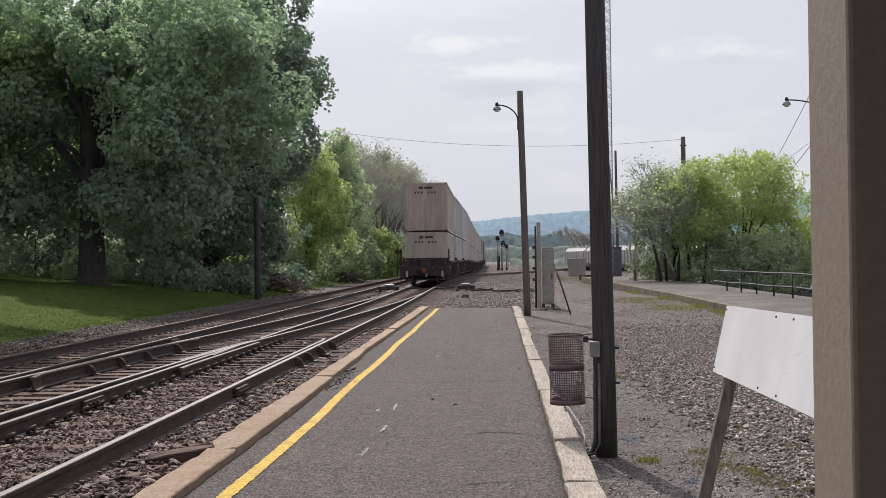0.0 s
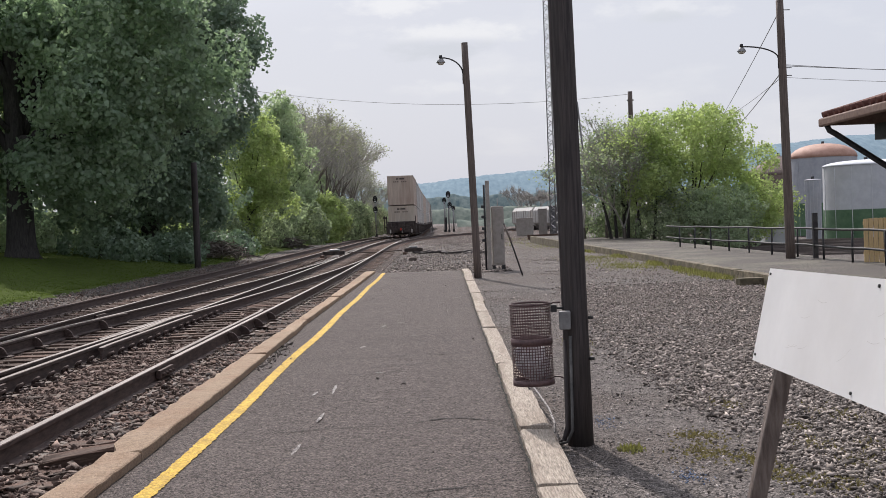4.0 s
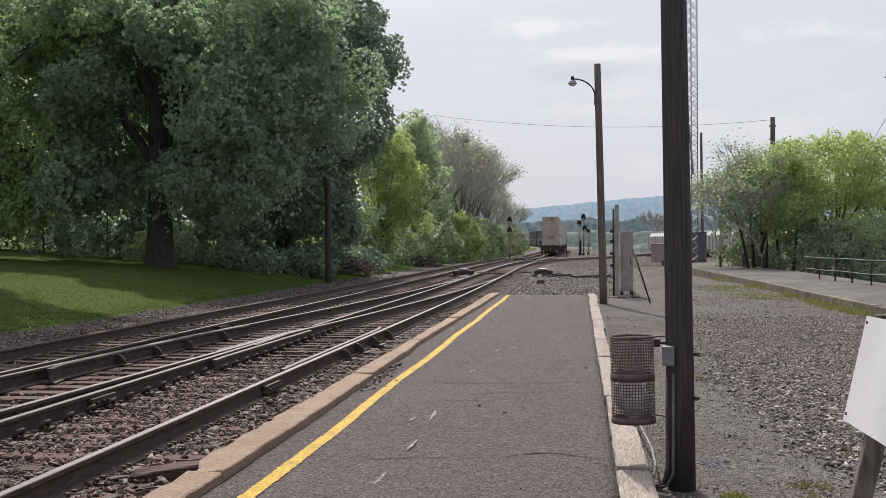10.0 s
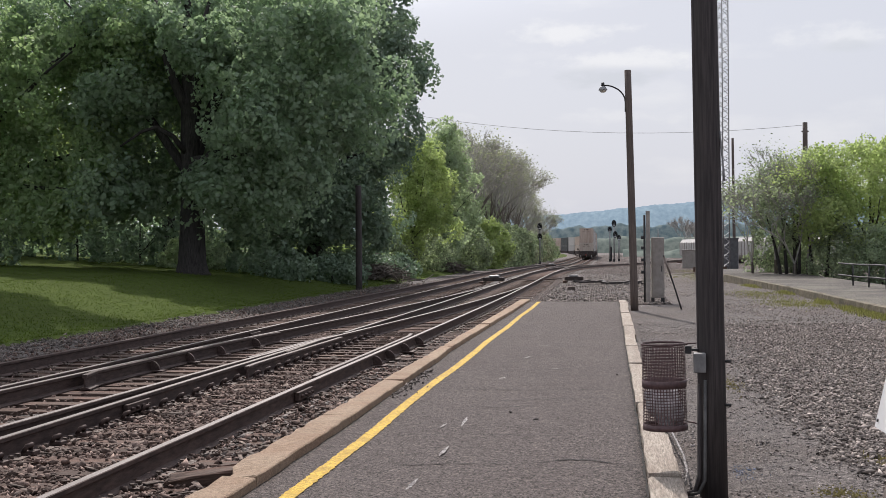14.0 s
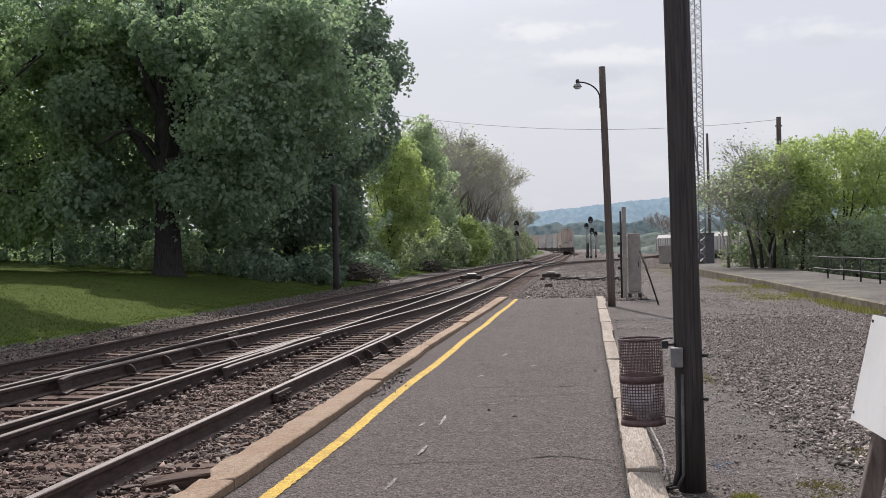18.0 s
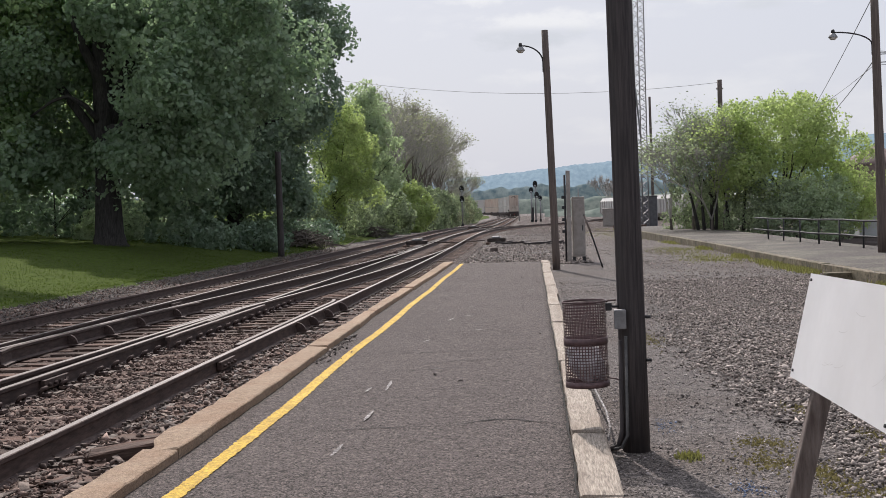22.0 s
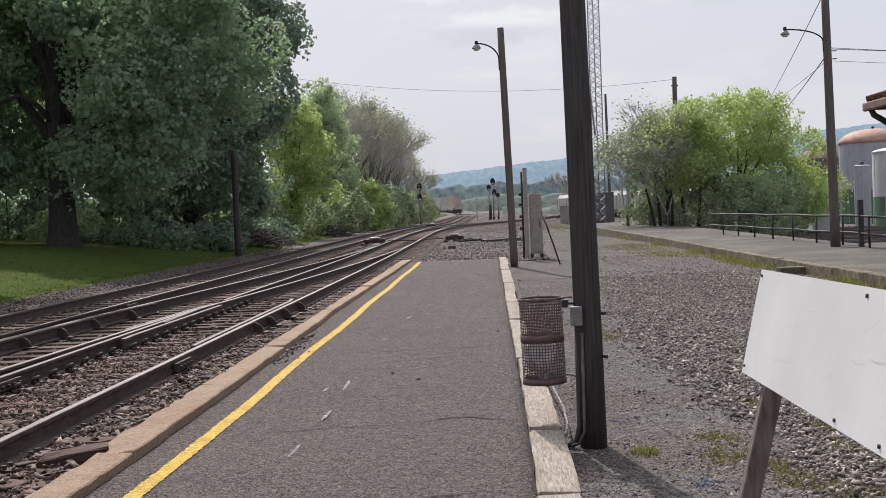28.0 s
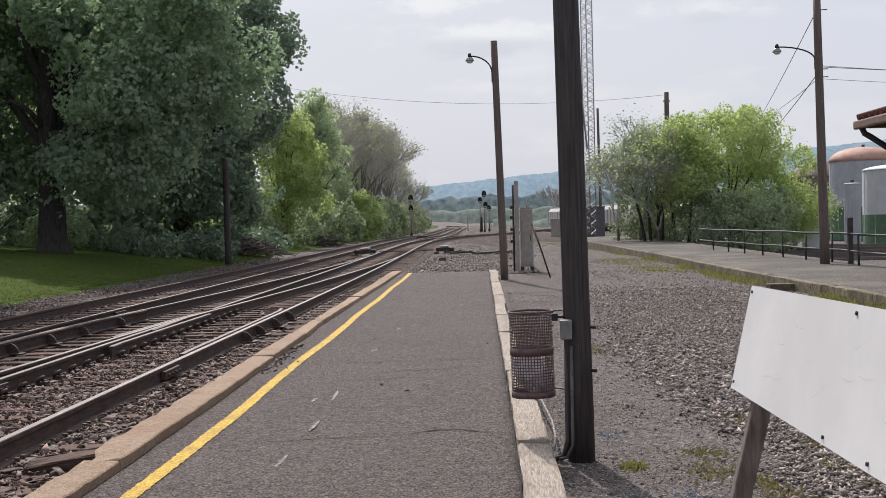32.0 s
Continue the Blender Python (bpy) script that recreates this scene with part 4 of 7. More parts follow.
for y in np.arange(8.5, 13.0, 0.5):
    ob = part("tie", TIES[0], None, tracks["crossover_track"])
    ob.matrix_basis = pose(float(near_x(y) + turnout(y)) - 0.3, y + 0.25, TIE_Z - 0.03)
far_ties = part("distant_ties", fast_mesh("distant_ties", np.concatenate(tie_far_v), 4, np.concatenate(tie_far_l), M_TIE), None, tracks["near_track"])
tagged(far_ties, "rows of distant wooden ties", kind="stuff")


def scatter(n, x0, x1, y0, y1, z_of, lift=0.01, skip=None):
    y = y0 + (y1 - y0) * rng_np.random(n) ** 1.7
    x = rng_np.uniform(x0, x1, n)
    if skip is not None:
        keep = ~skip(x, y) & (pit(x, y) < 0.3)
        x, y = x[keep], y[keep]
    return np.stack([x + bend(y), y, z_of(x, y) + lift * rng_np.random(len(x))], 1)


def on_bed(x, y):
    return np.full(len(x), TIE_Z - 0.035)


def on_tie(x, y):
    """Tie tops are mostly clear of stones."""
    ty = np.array(TIE_YS)
    i = np.clip(np.searchsorted(ty, y), 1, len(ty) - 1)
    near = np.minimum(np.abs(y - ty[i]), np.abs(y - ty[i - 1])) < 0.105
    return (near & (rng_np.random(len(x)) < 0.94)) | ((x < -5.2) & (rng_np.random(len(x)) < 0.3))


bed = stones("ballast_stones", np.concatenate([scatter(22000, -11.0, -2.85, 6, 24, on_bed, 0.03, on_tie), scatter(24000, -5.05, -2.7, 6, 17, on_bed, 0.03, on_tie), scatter(9000, -11.2, -2.8, 22, 60, on_bed, 0.035), scatter(7000, -5.0, -2.8, 6, 17, on_bed, 0.058)]), 0.030, M_STONE_RUST)
tagged(part("ballast_stones", bed), "angular brown-grey ballast stones between the ties", "ballast", kind="stuff")
sh = stones("ballast_shoulder_stones", np.concatenate([scatter(3500, -3.45, -2.72, 9.5, 26, on_bed, 0.045, on_tie), scatter(7500, -11.9, -10.2, 12, 60, lambda x, y: np.full(len(x), -0.30), 0.05)]), 0.03, M_STONE)
tagged(part("ballast_shoulder_stones", sh), "loose grey stones on the ballast shoulder beside the kerb", "ballast", kind="stuff")

n = 700
cy = 6.2 + 13 * rng_np.random(n) ** 1.5
cx = np.where(rng_np.random(n) < 0.5, rng_np.uniform(-3.5, -2.7, n), rng_np.uniform(-5.0, -3.7, n))
chip = CUBE[None] * (np.array([0.085, 0.03, 0.004]) * rng_np.uniform(0.4, 1.3, (n, 1, 3)))
chip = np.einsum("nij,nkj->nki", turns(n, 0.25), chip * rng_np.uniform(0.7, 1.1, (n, 8, 1))) + np.stack([cx + bend(cy), cy, TIE_Z + rng_np.uniform(-0.015, 0.02, n)], 1)[:, None, :]
tagged(part("tie_splinters", fast_mesh("tie_splinters", chip.reshape(-1, 3), 4, (CUBE_F[None] + (np.arange(n) * 8)[:, None, None]).ravel(), M_SPLINTER)), "grey-brown splinters broken from the old ties", "wood chips", kind="stuff")

# pit beside the kerb where a tie end has rotted away
bm = bmesh.new()
box(bm, -0.30, 0.27, -0.1, 0.1, -0.15, 0.0, 0.01)
bmesh.ops.subdivide_edges(bm, edges=bm.edges[:], cuts=2)
for v in bm.verts:
    v.co += Vector((rnd.uniform(-0.015, 0.015), rnd.uniform(-0.012, 0.012), rnd.uniform(-0.015, 0.01)))
ob = part("rotted_tie_end", bm, M_TIE, tracks["near_track"], "rotted, lifted tie end")
ob.matrix_basis = pose(-3.02, 8.42, -0.155, 3, -8, 10)


# loose pebbles on the asphalt beside the kerb
pb = np.concatenate([np.stack([kerb_right(np.linspace(11.6, 14.2, 110)) + 0.02 + np.abs(rng_np.normal(0, 0.07, 110)), np.linspace(11.6, 14.2, 110), np.full(110, 0.012)], 1), np.stack([rng_np.uniform(-2.3, 0.1, 26), rng_np.uniform(7, 26, 26), np.full(26, 0.006)], 1)])
tagged(part("loose_pebbles", stones("loose_pebbles", pb, 0.02, M_STONE)), "a few loose pebbles strewn on the asphalt", "gravel", kind="stuff")

# gravel
def gravel_skip(x, y):
    d = np.hypot(x - 0.7, y - 7.7)
    edge = np.interp(y, [5, 6.5, 8, 10, 12, 15, 19, 24], [1.95, 1.9, 1.86, 1.72, 1.6, 1.65, 1.9, 2.1])
    lane = (x < edge + 0.13 * rng_np.normal(size=len(x)) + 0.12 * ripple(x * 2, y * 2)) & (rng_np.random(len(x)) < 0.985)
    return (d < 0.12) | lane | (x > edge_x(y) - 0.2)


g = []
for n, x0, x1, y0, y1, power in ((86000, 1.0, 6.3, 5.2, 25, 1.6), (14000, 0.5, 6.6, 21, 42, 1.3), (5000, 0.5, 7, 38, 60, 1.4)):
    y = y0 + (y1 - y0) * rng_np.random(n) ** power
    x = rng_np.uniform(x0, x1, n)
    k = ~gravel_skip(x, y) & ((y < 24 + 6 * rng_np.random(n)) | (ripple(x * 1.3, y * 0.5) > rng_np.normal(0.1, 0.4, n))) & (x < 0.5 * (y + 1.0))
    x, y = x[k], y[k]
    g.append(np.stack([x, y, land(x, y) + 0.001 + 0.012 * rng_np.random(len(x))], 1))
tagged(part("gravel_stones", stones("gravel_stones", np.concatenate(g), 0.0195, M_GRAVEL_STONE, 0.6, 0.9)), "loose broken grey stones spread over the ground", "gravel", kind="stuff")
n = 15000
y = 5.4 + 20 * rng_np.random(n) ** 1.6
x = 0.46 + 2.2 * rng_np.random(n) ** 1.2
k = np.hypot(x - 0.65, y - 7.7) > 0.12
x, y = x[k], y[k]
tagged(part("lane_grit", stones("lane_grit", np.stack([x, y, land(x, y) + 0.003 * rng_np.random(len(x))], 1), 0.010, M_GRIT)), "fine grey grit trodden flat beside the pole", "gravel", kind="stuff")
n = 2600
y = 5.4 + 9 * rng_np.random(n) ** 1.3
x = rng_np.uniform(1.4, 4.6, n)
k = ~gravel_skip(x, y) & (x < 0.5 * (y + 1.0))
x, y = x[k], y[k]
tagged(part("slab_stones", stones("slab_stones", np.stack([x, y, land(x, y) + 0.008 + 0.01 * rng_np.random(len(x))], 1), 0.030, M_GRAVEL_STONE, 0.42, 0.45)), "flat tan broken stones lying on the gravel", "gravel", kind="stuff")
x, y = [np.concatenate([rng_np.normal(c, w, 90) for c, w in both]) for both in (((0.91, 0.06), (1.18, 0.06)), ((8.52, 0.12), (6.66, 0.10)))]
tagged(part("blue_grit", stones("blue_grit", np.stack([x, y, land(x, y) + 0.004], 1), 0.008, M_BLUEGRIT)), "grit dusted with faded blue marking paint", "gravel", kind="stuff")
n = 14000
y = 33.4 + 130 * rng_np.random(n) ** 2.0
x = rng_np.uniform(-3.6, 1.6, n) + 0.08 * np.maximum(0, y - 40) * rng_np.random(n)
tagged(part("end_stones", stones("end_stones", np.stack([x, y, land(x, y) + 0.03 * rng_np.random(n)], 1), 0.038, M_GRAVEL_STONE)), "coarse grey-brown stones past the end of the platform", "gravel", kind="stuff")
# ---- things on and beside the platform ----
def wooden_pole(name, x, y, z0, z1, r0, r1, lean_x, material, label):
    top = empty(name, pose(x, y, z0), label, "pole")
    bm = bmesh.new()
    n = 9
    pts = [(lean_x * k / n, 0, (z1 - z0) * k / n - (0.1 if k == 0 else 0)) for k in range(n + 1)]
    tube(bm, pts, [r0 + (r1 - r0) * k / n for k in range(n + 1)], 16)
    part("shaft", bm, material, top)
    return top


def lamp_arm(parent, x, y, z, dx, dz, material):
    """A pipe arm that rises from the pole and bends level, with a small bell-shaped lamp hanging at its end."""
    bm = bmesh.new()
    tube(bm, [(x, y, z - 0.25)] + [(x + dx * (1 - math.cos(u * math.pi / 16)), y, z + dz * math.sin(u * math.pi / 16)) for u in range(9)], 0.019, 8)
    arm = part("arm", bm, material, parent)
    hx, hz = x + dx, z + dz
    bm = bmesh.new()
    tube(bm, [(hx, y, hz + 0.075), (hx, y, hz + 0.06), (hx, y, hz + 0.03), (hx, y, hz - 0.03)], [0.02, 0.04, 0.045, 0.05], 12)
    part("lamp_head", bm, M_DARKMETAL, arm, "small dark lamp head")
    bm = bmesh.new()
    tube(bm, [(hx, y, hz - 0.03), (hx, y, hz - 0.05), (hx, y, hz - 0.115), (hx, y, hz - 0.13)], [0.06, 0.075, 0.115, 0.115], 16)
    part("shade", bm, M_GALV, arm, "flared grey metal shade")
    bm = bmesh.new()
    tube(bm, [(hx, y, hz - 0.13), (hx, y, hz - 0.165), (hx, y, hz - 0.185)], [0.095, 0.08, 0.05], 12)
    part("lens", bm, M_GLASS_SHADE, arm, "milky lamp lens")


lamp_pole = wooden_pole("lamp_pole", 0.50, 30.1, -0.12, 6.10, 0.10, 0.085, -0.135, M_POLE_GREY, "tall slim wooden lamp pole with a bowed arm")
lamp_arm(lamp_pole, -0.20, 0, 5.40, -0.57, 0.45, M_DARKMETAL)

main_pole = wooden_pole("utility_pole", 0.652, 7.70, -0.12, 7.5, 0.089, 0.062, -0.090, M_POLE, "dark creosoted wooden utility pole with conduits standing in the gravel")
bm = bmesh.new()
tube(bm, [(-0.075, -0.02, 0.10), (-0.080, -0.015, 0.6), (-0.104, -0.01, 3), (-0.148, -0.01, 7.4)], 0.020, 8)
part("conduit", bm, M_POLE, main_pole, "dark conduit pipe")
bm = bmesh.new()
tube(bm, [(-0.15, -0.06, 0.045), (-0.10, -0.075, 0.06), (-0.062, -0.078, 0.14), (-0.058, -0.078, 0.78)], 0.011, 8)
part("conduit", bm, M_CONDUIT, main_pole, "thin grey conduit pipe")
bm = bmesh.new()
tube(bm, [(-0.2, -0.02, 0.03), (-0.12, -0.03, 0.06), (-0.09, -0.03, 0.16), (-0.088, -0.03, 0.75)], 0.018, 8)
part("conduit", bm, M_POLE, main_pole, "black conduit pipe")
bm = bmesh.new()
box(bm, -0.13, -0.055, -0.125, -0.06, 0.83, 0.955, 0.006)
part("junction_box", bm, M_GALV, main_pole, "grey metal junction box")
bm = bmesh.new()
box(bm, -0.18, -0.14, -0.05, -0.01, 0.945, 0.995, 0.004)
tube(bm, [(-0.15, -0.03, 0.97), (-0.07, -0.02, 0.97)], 0.009, 6)
part("bracket", bm, M_DARKMETAL, main_pole, "small dark bracket")
for z in (0.62, 0.90):
    bm = bmesh.new()
    tube(bm, [(0.07, -0.05, z), (0.105, -0.06, z)], 0.011, 6)
    part("bolt", bm, M_DARKMETAL, main_pole)
bm = bmesh.new()
tube(bm, arc((0.048, -0.03, 2.37), (0.075, -0.04, 2.05), 0.0, 6), [0.006] * 7, 6)
part("hanging_wire", bm, M_WIRE, main_pole)

# mesh litter basket hung from the pole
BASKET_R, BASKET_H = 0.152, 0.605
basket = empty("litter_basket", pose(0.350, 7.80, 0.317, 0, -1.2, 0) @ Matrix.Diagonal((0.955, 0.955, 0.936, 1)), "brown wire-mesh litter basket with a pale bag, hung on a pole", "litter bin")
for z0, z1 in ((0.0, 0.042), (0.30, 0.347), (0.590, 0.605)):
    bm = bmesh.new()
    n = 36
    rings = [[bm.verts.new((r * math.cos(2 * math.pi * k / n), r * math.sin(2 * math.pi * k / n), z)) for k in range(n)] for r, z in ((BASKET_R, z0), (BASKET_R, z1), (BASKET_R - 0.006, z1), (BASKET_R - 0.006, z0))]
    for a, b in zip(rings, rings[1:] + rings[:1]):
        for k in range(n):
            bm.faces.new((a[k], a[(k + 1) % n], b[(k + 1) % n], b[k])).smooth = True
    part("hoop", bm, M_BASKET, basket, "flat painted hoop")
bm = bmesh.new()
n = 46
for k in range(n):
    a = 2 * math.pi * k / n
    c, s = math.cos(a), math.sin(a)
    t = 0.0032
    ring = [bm.verts.new((c * (BASKET_R - 0.003) - s * dx, s * (BASKET_R - 0.003) + c * dx, z)) for z in (0.04, 0.58) for dx in (-t, t)]
    bm.faces.new((ring[0], ring[1], ring[3], ring[2]))
for i in range(27):
    z = 0.05 + i * 0.0205
    m2 = 36
    a = [bm.verts.new(((BASKET_R - 0.004) * math.cos(2 * math.pi * k / m2), (BASKET_R - 0.004) * math.sin(2 * math.pi * k / m2), z - 0.0032)) for k in range(m2)]
    b = [bm.verts.new(((BASKET_R - 0.004) * math.cos(2 * math.pi * k / m2), (BASKET_R - 0.004) * math.sin(2 * math.pi * k / m2), z + 0.0032)) for k in range(m2)]
    for k in range(m2):
        bm.faces.new((a[k], a[(k + 1) % m2], b[(k + 1) % m2], b[k]))
part("mesh_wall", bm, M_BASKET, basket, "square wire mesh wall")
bm = bmesh.new()
bmesh.ops.create_circle(bm, cap_ends=True, segments=24, radius=BASKET_R - 0.006, matrix=Matrix.Translation((0, 0, 0.004)))
bmesh.ops.solidify(bm, geom=bm.faces[:], thickness=0.004)
part("bottom", bm, M_BASKET, basket)
bm = bmesh.new()
bmesh.ops.create_icosphere(bm, subdivisions=4, radius=1.0)
for v in bm.verts:
    k = 1 + 0.22 * noise.noise(v.co * 3.0) + 0.10 * noise.noise(v.co * 9.0)
    v.co = Vector((v.co.x * 0.125 * k, v.co.y * 0.125 * k, 0.15 + v.co.z * 0.13 * k * (1.25 if v.co.z > 0 else 1) - 0.05 * v.co.x))
part("rubbish_bag", bm, M_BAG, basket, "crumpled pale plastic bag", smooth=True)
bm = bmesh.new()
tube(bm, [(0.15, 0, 0.585), (0.17, 0, 0.60), (0.22, -0.03, 0.60)], 0.006, 6)
part("hanger", bm, M_BASKET, basket, "wire hanger")
bm = bmesh.new()
tube(bm, [(0.15, 0, 0.05), (0.19, -0.02, 0.05), (0.22, -0.04, 0.035)], 0.006, 6)
part("hanger", bm, M_BASKET, basket, "wire hanger")
bm = bmesh.new()
tube(bm, [(0.47, 7.72, -0.03), (0.50, 8.0, 0.0), (0.505, 8.5, 0.02), (0.48, 9.2, 0.03), (0.44, 10.2, 0.03), (0.43, 11.6, 0.02)], 0.009, 6)
bm2 = part("ground_cable", bm, M_WORN)
tagged(bm2, "pale cable lying along the plank edge", "cable")

# blank sign board on a leaning post
sign = empty("sign_board", pose(0.755, 3.452, 1.001), "blank white back of a sign board on a leaning wooden post", "sign")
u, v3 = Vector((-0.005, -1.0, 0.017)), Vector((0.065, 0.002, 0.287))
nrm = u.cross(v3).normalized()
bm = bmesh.new()
LONG = 2.45
a = [bm.verts.new(u * (LONG * i) + v3 * j + nrm * k) for k in (0.0, 0.012) for i in (0, 1) for j in (0, 1)]
for q in ((0, 1, 3, 2), (4, 6, 7, 5), (0, 4, 5, 1), (2, 3, 7, 6), (0, 2, 6, 4), (1, 5, 7, 3)):
    bm.faces.new([a[k] for k in q])
bmesh.ops.recalc_face_normals(bm, faces=bm.faces)
part("panel", bm, M_SIGN, sign)
for s, w in ((0.025, 0.94), (0.025, 0.07), (0.95, 0.94), (1.2, 0.94), (0.90, 0.05), (1.18, 0.05), (1.7, 0.94), (2.2, 0.06)):
    bm = bmesh.new()
    p = u * s + v3 * w
    tube(bm, [p - nrm * 0.005, p + nrm * 0.016], 0.0045, 6)
    part("bolt", bm, M_DARKMETAL, sign)
rs = random.Random(4)
bm = bmesh.new()
for k in range(16):
    s, w, tilt = rs.uniform(0.1, 1.5), rs.uniform(0.2, 0.88), rs.uniform(-0.02, 0.02)
    pts = [u * (s + 0.02 * i) + v3 * (w + tilt * i + 0.004 * i * i) for i in range(5)]
    for p, q in zip(pts, pts[1:]):
        for sg in (1, -1):
            o = nrm * (0.006 + sg * 0.0075)
            f = [bm.verts.new(x + o + v3 * d) for x, d in ((p, -0.0022), (q, -0.0022), (q, 0.0022), (p, 0.0022))]
            bm.faces.new(f)
tagged(part("scratches", bm, M_SCRATCH, sign), kind="stuff")
bm = bmesh.new()
mp = Matrix.Translation((0.03, -0.20, 0)) @ Matrix.Rotation(radians(13.5), 4, "Y")
box(bm, -0.025, 0.025, -0.02, 0.02, -1.15, 0.22, 0.006, m=mp)
part("post", bm, M_SIGNPOST, sign, "weathered grey-brown wooden post")

# canopy column beside the platform
column = empty("column", pose(0.325, -0.24, 0.0), "square column painted beige, with a finely stippled face", "column", kind="structure")
bm = bmesh.new()
box(bm, -0.105, 0.105, -0.084, 0.084, 0.0, 3.3, 0.006)
part("shaft", bm, M_COLUMN, column)
bm = bmesh.new()
box(bm, -0.15, 0.15, -0.15, 0.15, 0.0, 0.12, 0.01)
part("base", bm, M_CONCRETE, column)

# unseen roof on the column and walls behind, added to shade the column's front
bm = bmesh.new()
box(bm, -2.2, 5.0, -16, -0.1, 3.3, 3.5, 0.02)
tagged(part("station_canopy_roof", bm, M_SOFFIT), "brown roof slab added out of view to shade the column", "roof", kind="structure")
bm = bmesh.new()
box(bm, 2.4, 2.7, -16, -1.2, -0.2, 3.3)
tagged(part("wall_east", bm, M_SOFFIT), "brown wall added out of view to shade the column", "wall", kind="structure")
bm = bmesh.new()
box(bm, -2.2, 2.4, -16, -15.7, -0.2, 3.3)
tagged(part("wall_south", bm, M_SOFFIT), "brown wall added out of view behind the platform to cut skylight", "wall", kind="structure")

# signal cabinet and its riser post at the end of the platform
cabinet = empty("relay_cabinet", pose(1.22, 34.6, -0.12), "tall weathered grey relay cabinet on stub legs", "cabinet")
bm = bmesh.new()
box(bm, -0.16, 0.21, -0.3, 0.3, 0.18, 1.95, 0.015)
part("body", bm, M_CABINET, cabinet)
bm = bmesh.new()
box(bm, -0.135, 0.185, -0.325, -0.303, 0.24, 1.88, 0.01)
door = part("door", bm, M_CABINET, cabinet)
bm = bmesh.new()
box(bm, 0.12, 0.145, -0.35, -0.325, 0.95, 1.12, 0.006)
part("handle", bm, M_DARKMETAL, door)
for sx in (-0.12, 0.17):
    for sy in (-0.25, 0.25):
        bm = bmesh.new()
        box(bm, sx - 0.04, sx + 0.04, sy - 0.04, sy + 0.04, -0.05, 0.18)
        part("leg", bm, M_DARKMETAL, cabinet)
bm = bmesh.new()
tube(bm, [(0.05, 0.1, 1.95), (0.05, 0.1, 2.2)], 0.015, 6)
part("aerial", bm, M_GALV, cabinet)
riser = empty("cable_riser", pose(0.955, 34.1, -0.12), "square grey post with cable boxes beside the relay cabinet", "post")
bm = bmesh.new()
box(bm, -0.06, 0.06, -0.06, 0.06, -0.05, 2.72, 0.01)
part("post", bm, M_CABINET, riser)
bm = bmesh.new()
tube(bm, [(-0.10, 0, 0.0), (-0.10, 0, 2.6)], 0.03, 8)
part("conduit", bm, M_DARKMETAL, riser)
for z in (0.9, 1.25, 1.6, 1.9):
    bm = bmesh.new()
    box(bm, -0.2, -0.1, -0.05, 0.05, z, z + 0.09, 0.008)
    part("clamp", bm, M_DARKMETAL, riser)
stick = empty("leaning_marker", pose(1.75, 30.9, -0.13), "thin dark rusted stake leaning over", "stake")
bm = bmesh.new()
tube(bm, [(0, 0, -0.05), (-0.24, 0.05, 0.75), (-0.48, 0.1, 1.45)], 0.022, 8)
part("stake", bm, M_DARKMETAL, stick)
bm = bmesh.new()
tube(bm, [(-0.30, 0.06, 0.95), (-0.47, 0.098, 1.42)], 0.028, 8)
part("sleeve", bm, M_SIGNPOST, stick, "faded upper sleeve")

# left marker pole on the verge
verge_pole = wooden_pole("verge_pole", -11.7, 52.0, -0.3, 4.5, 0.15, 0.14, 0.0, M_POLE, "short dark wooden pole on the grass verge")

# switch machines and boxes between and beside the tracks
def switch_machine(x, y, z, rz, s):
    m = empty("switch_machine", pose(x, y, z, 0, 0, rz), "low dark switch machine between the tracks", "switch machine", "switch machines")
    bm = bmesh.new()
    box(bm, -0.5 * s, 0.6 * s, -0.26, 0.26, 0.1, 0.30, 0.03)
    part("housing", bm, M_WELL, m)
    bm = bmesh.new()
    box(bm, -0.18 * s, 0.34 * s, -0.2, 0.2, 0.30, 0.40, 0.03)
    part("cover", bm, M_GALV, m, "paler motor cover")
    bm = bmesh.new()
    for dx in (-0.5, 0.5):
        box(bm, dx - 0.1, dx + 0.1, -0.9, 0.9, -0.05, 0.1)
    part("head_ties", bm, M_TIE, m)
    bm = bmesh.new()
    tube(bm, [(0.75 * s, 0.1, 0.2), (2.6 * s, 0.1, 0.12)], 0.03, 6)
    part("throw_rod", bm, M_RAIL, m)


switch_machine(-6.35, 60.0, TIE_Z, 0, 1.0)
switch_machine(-2.15, 62.0, -0.27, 180, 0.9)
switch_machine(-6.6, 118.0, TIE_Z - float(dip(118)), 0, 1.0)
bm = bmesh.new()
box(bm, -0.15, 0.15, -0.14, 0.14, 0, 0.24, 0.02)
jb = part("track_junction_box", bm, M_POLE_GREY)
jb.matrix_basis = pose(-1.7, 45.5, -0.2)
tagged(jb, "small brown trackside box on the stones", "box")
for k in range(18):
    bm = bmesh.new()
    box(bm, -rnd.uniform(0.15, 0.5), rnd.uniform(0.15, 0.5), -0.09, 0.09, 0, rnd.uniform(0.05, 0.12), 0.01)
    ob = part("scrap_tie", bm, M_POLE)
    u = (k + rnd.random()) / 18
    ob.matrix_basis = pose(-2.0 + 3.4 * u, 60 - 4.5 * u + rnd.uniform(-1.4, 1.4), -0.23 + 0.04 * (k % 2), rnd.uniform(-9, 9), rnd.uniform(-9, 9), rnd.uniform(-60, 60))
    tagged(ob, "dark discarded tie lying on the stones", "timber", "discarded ties")


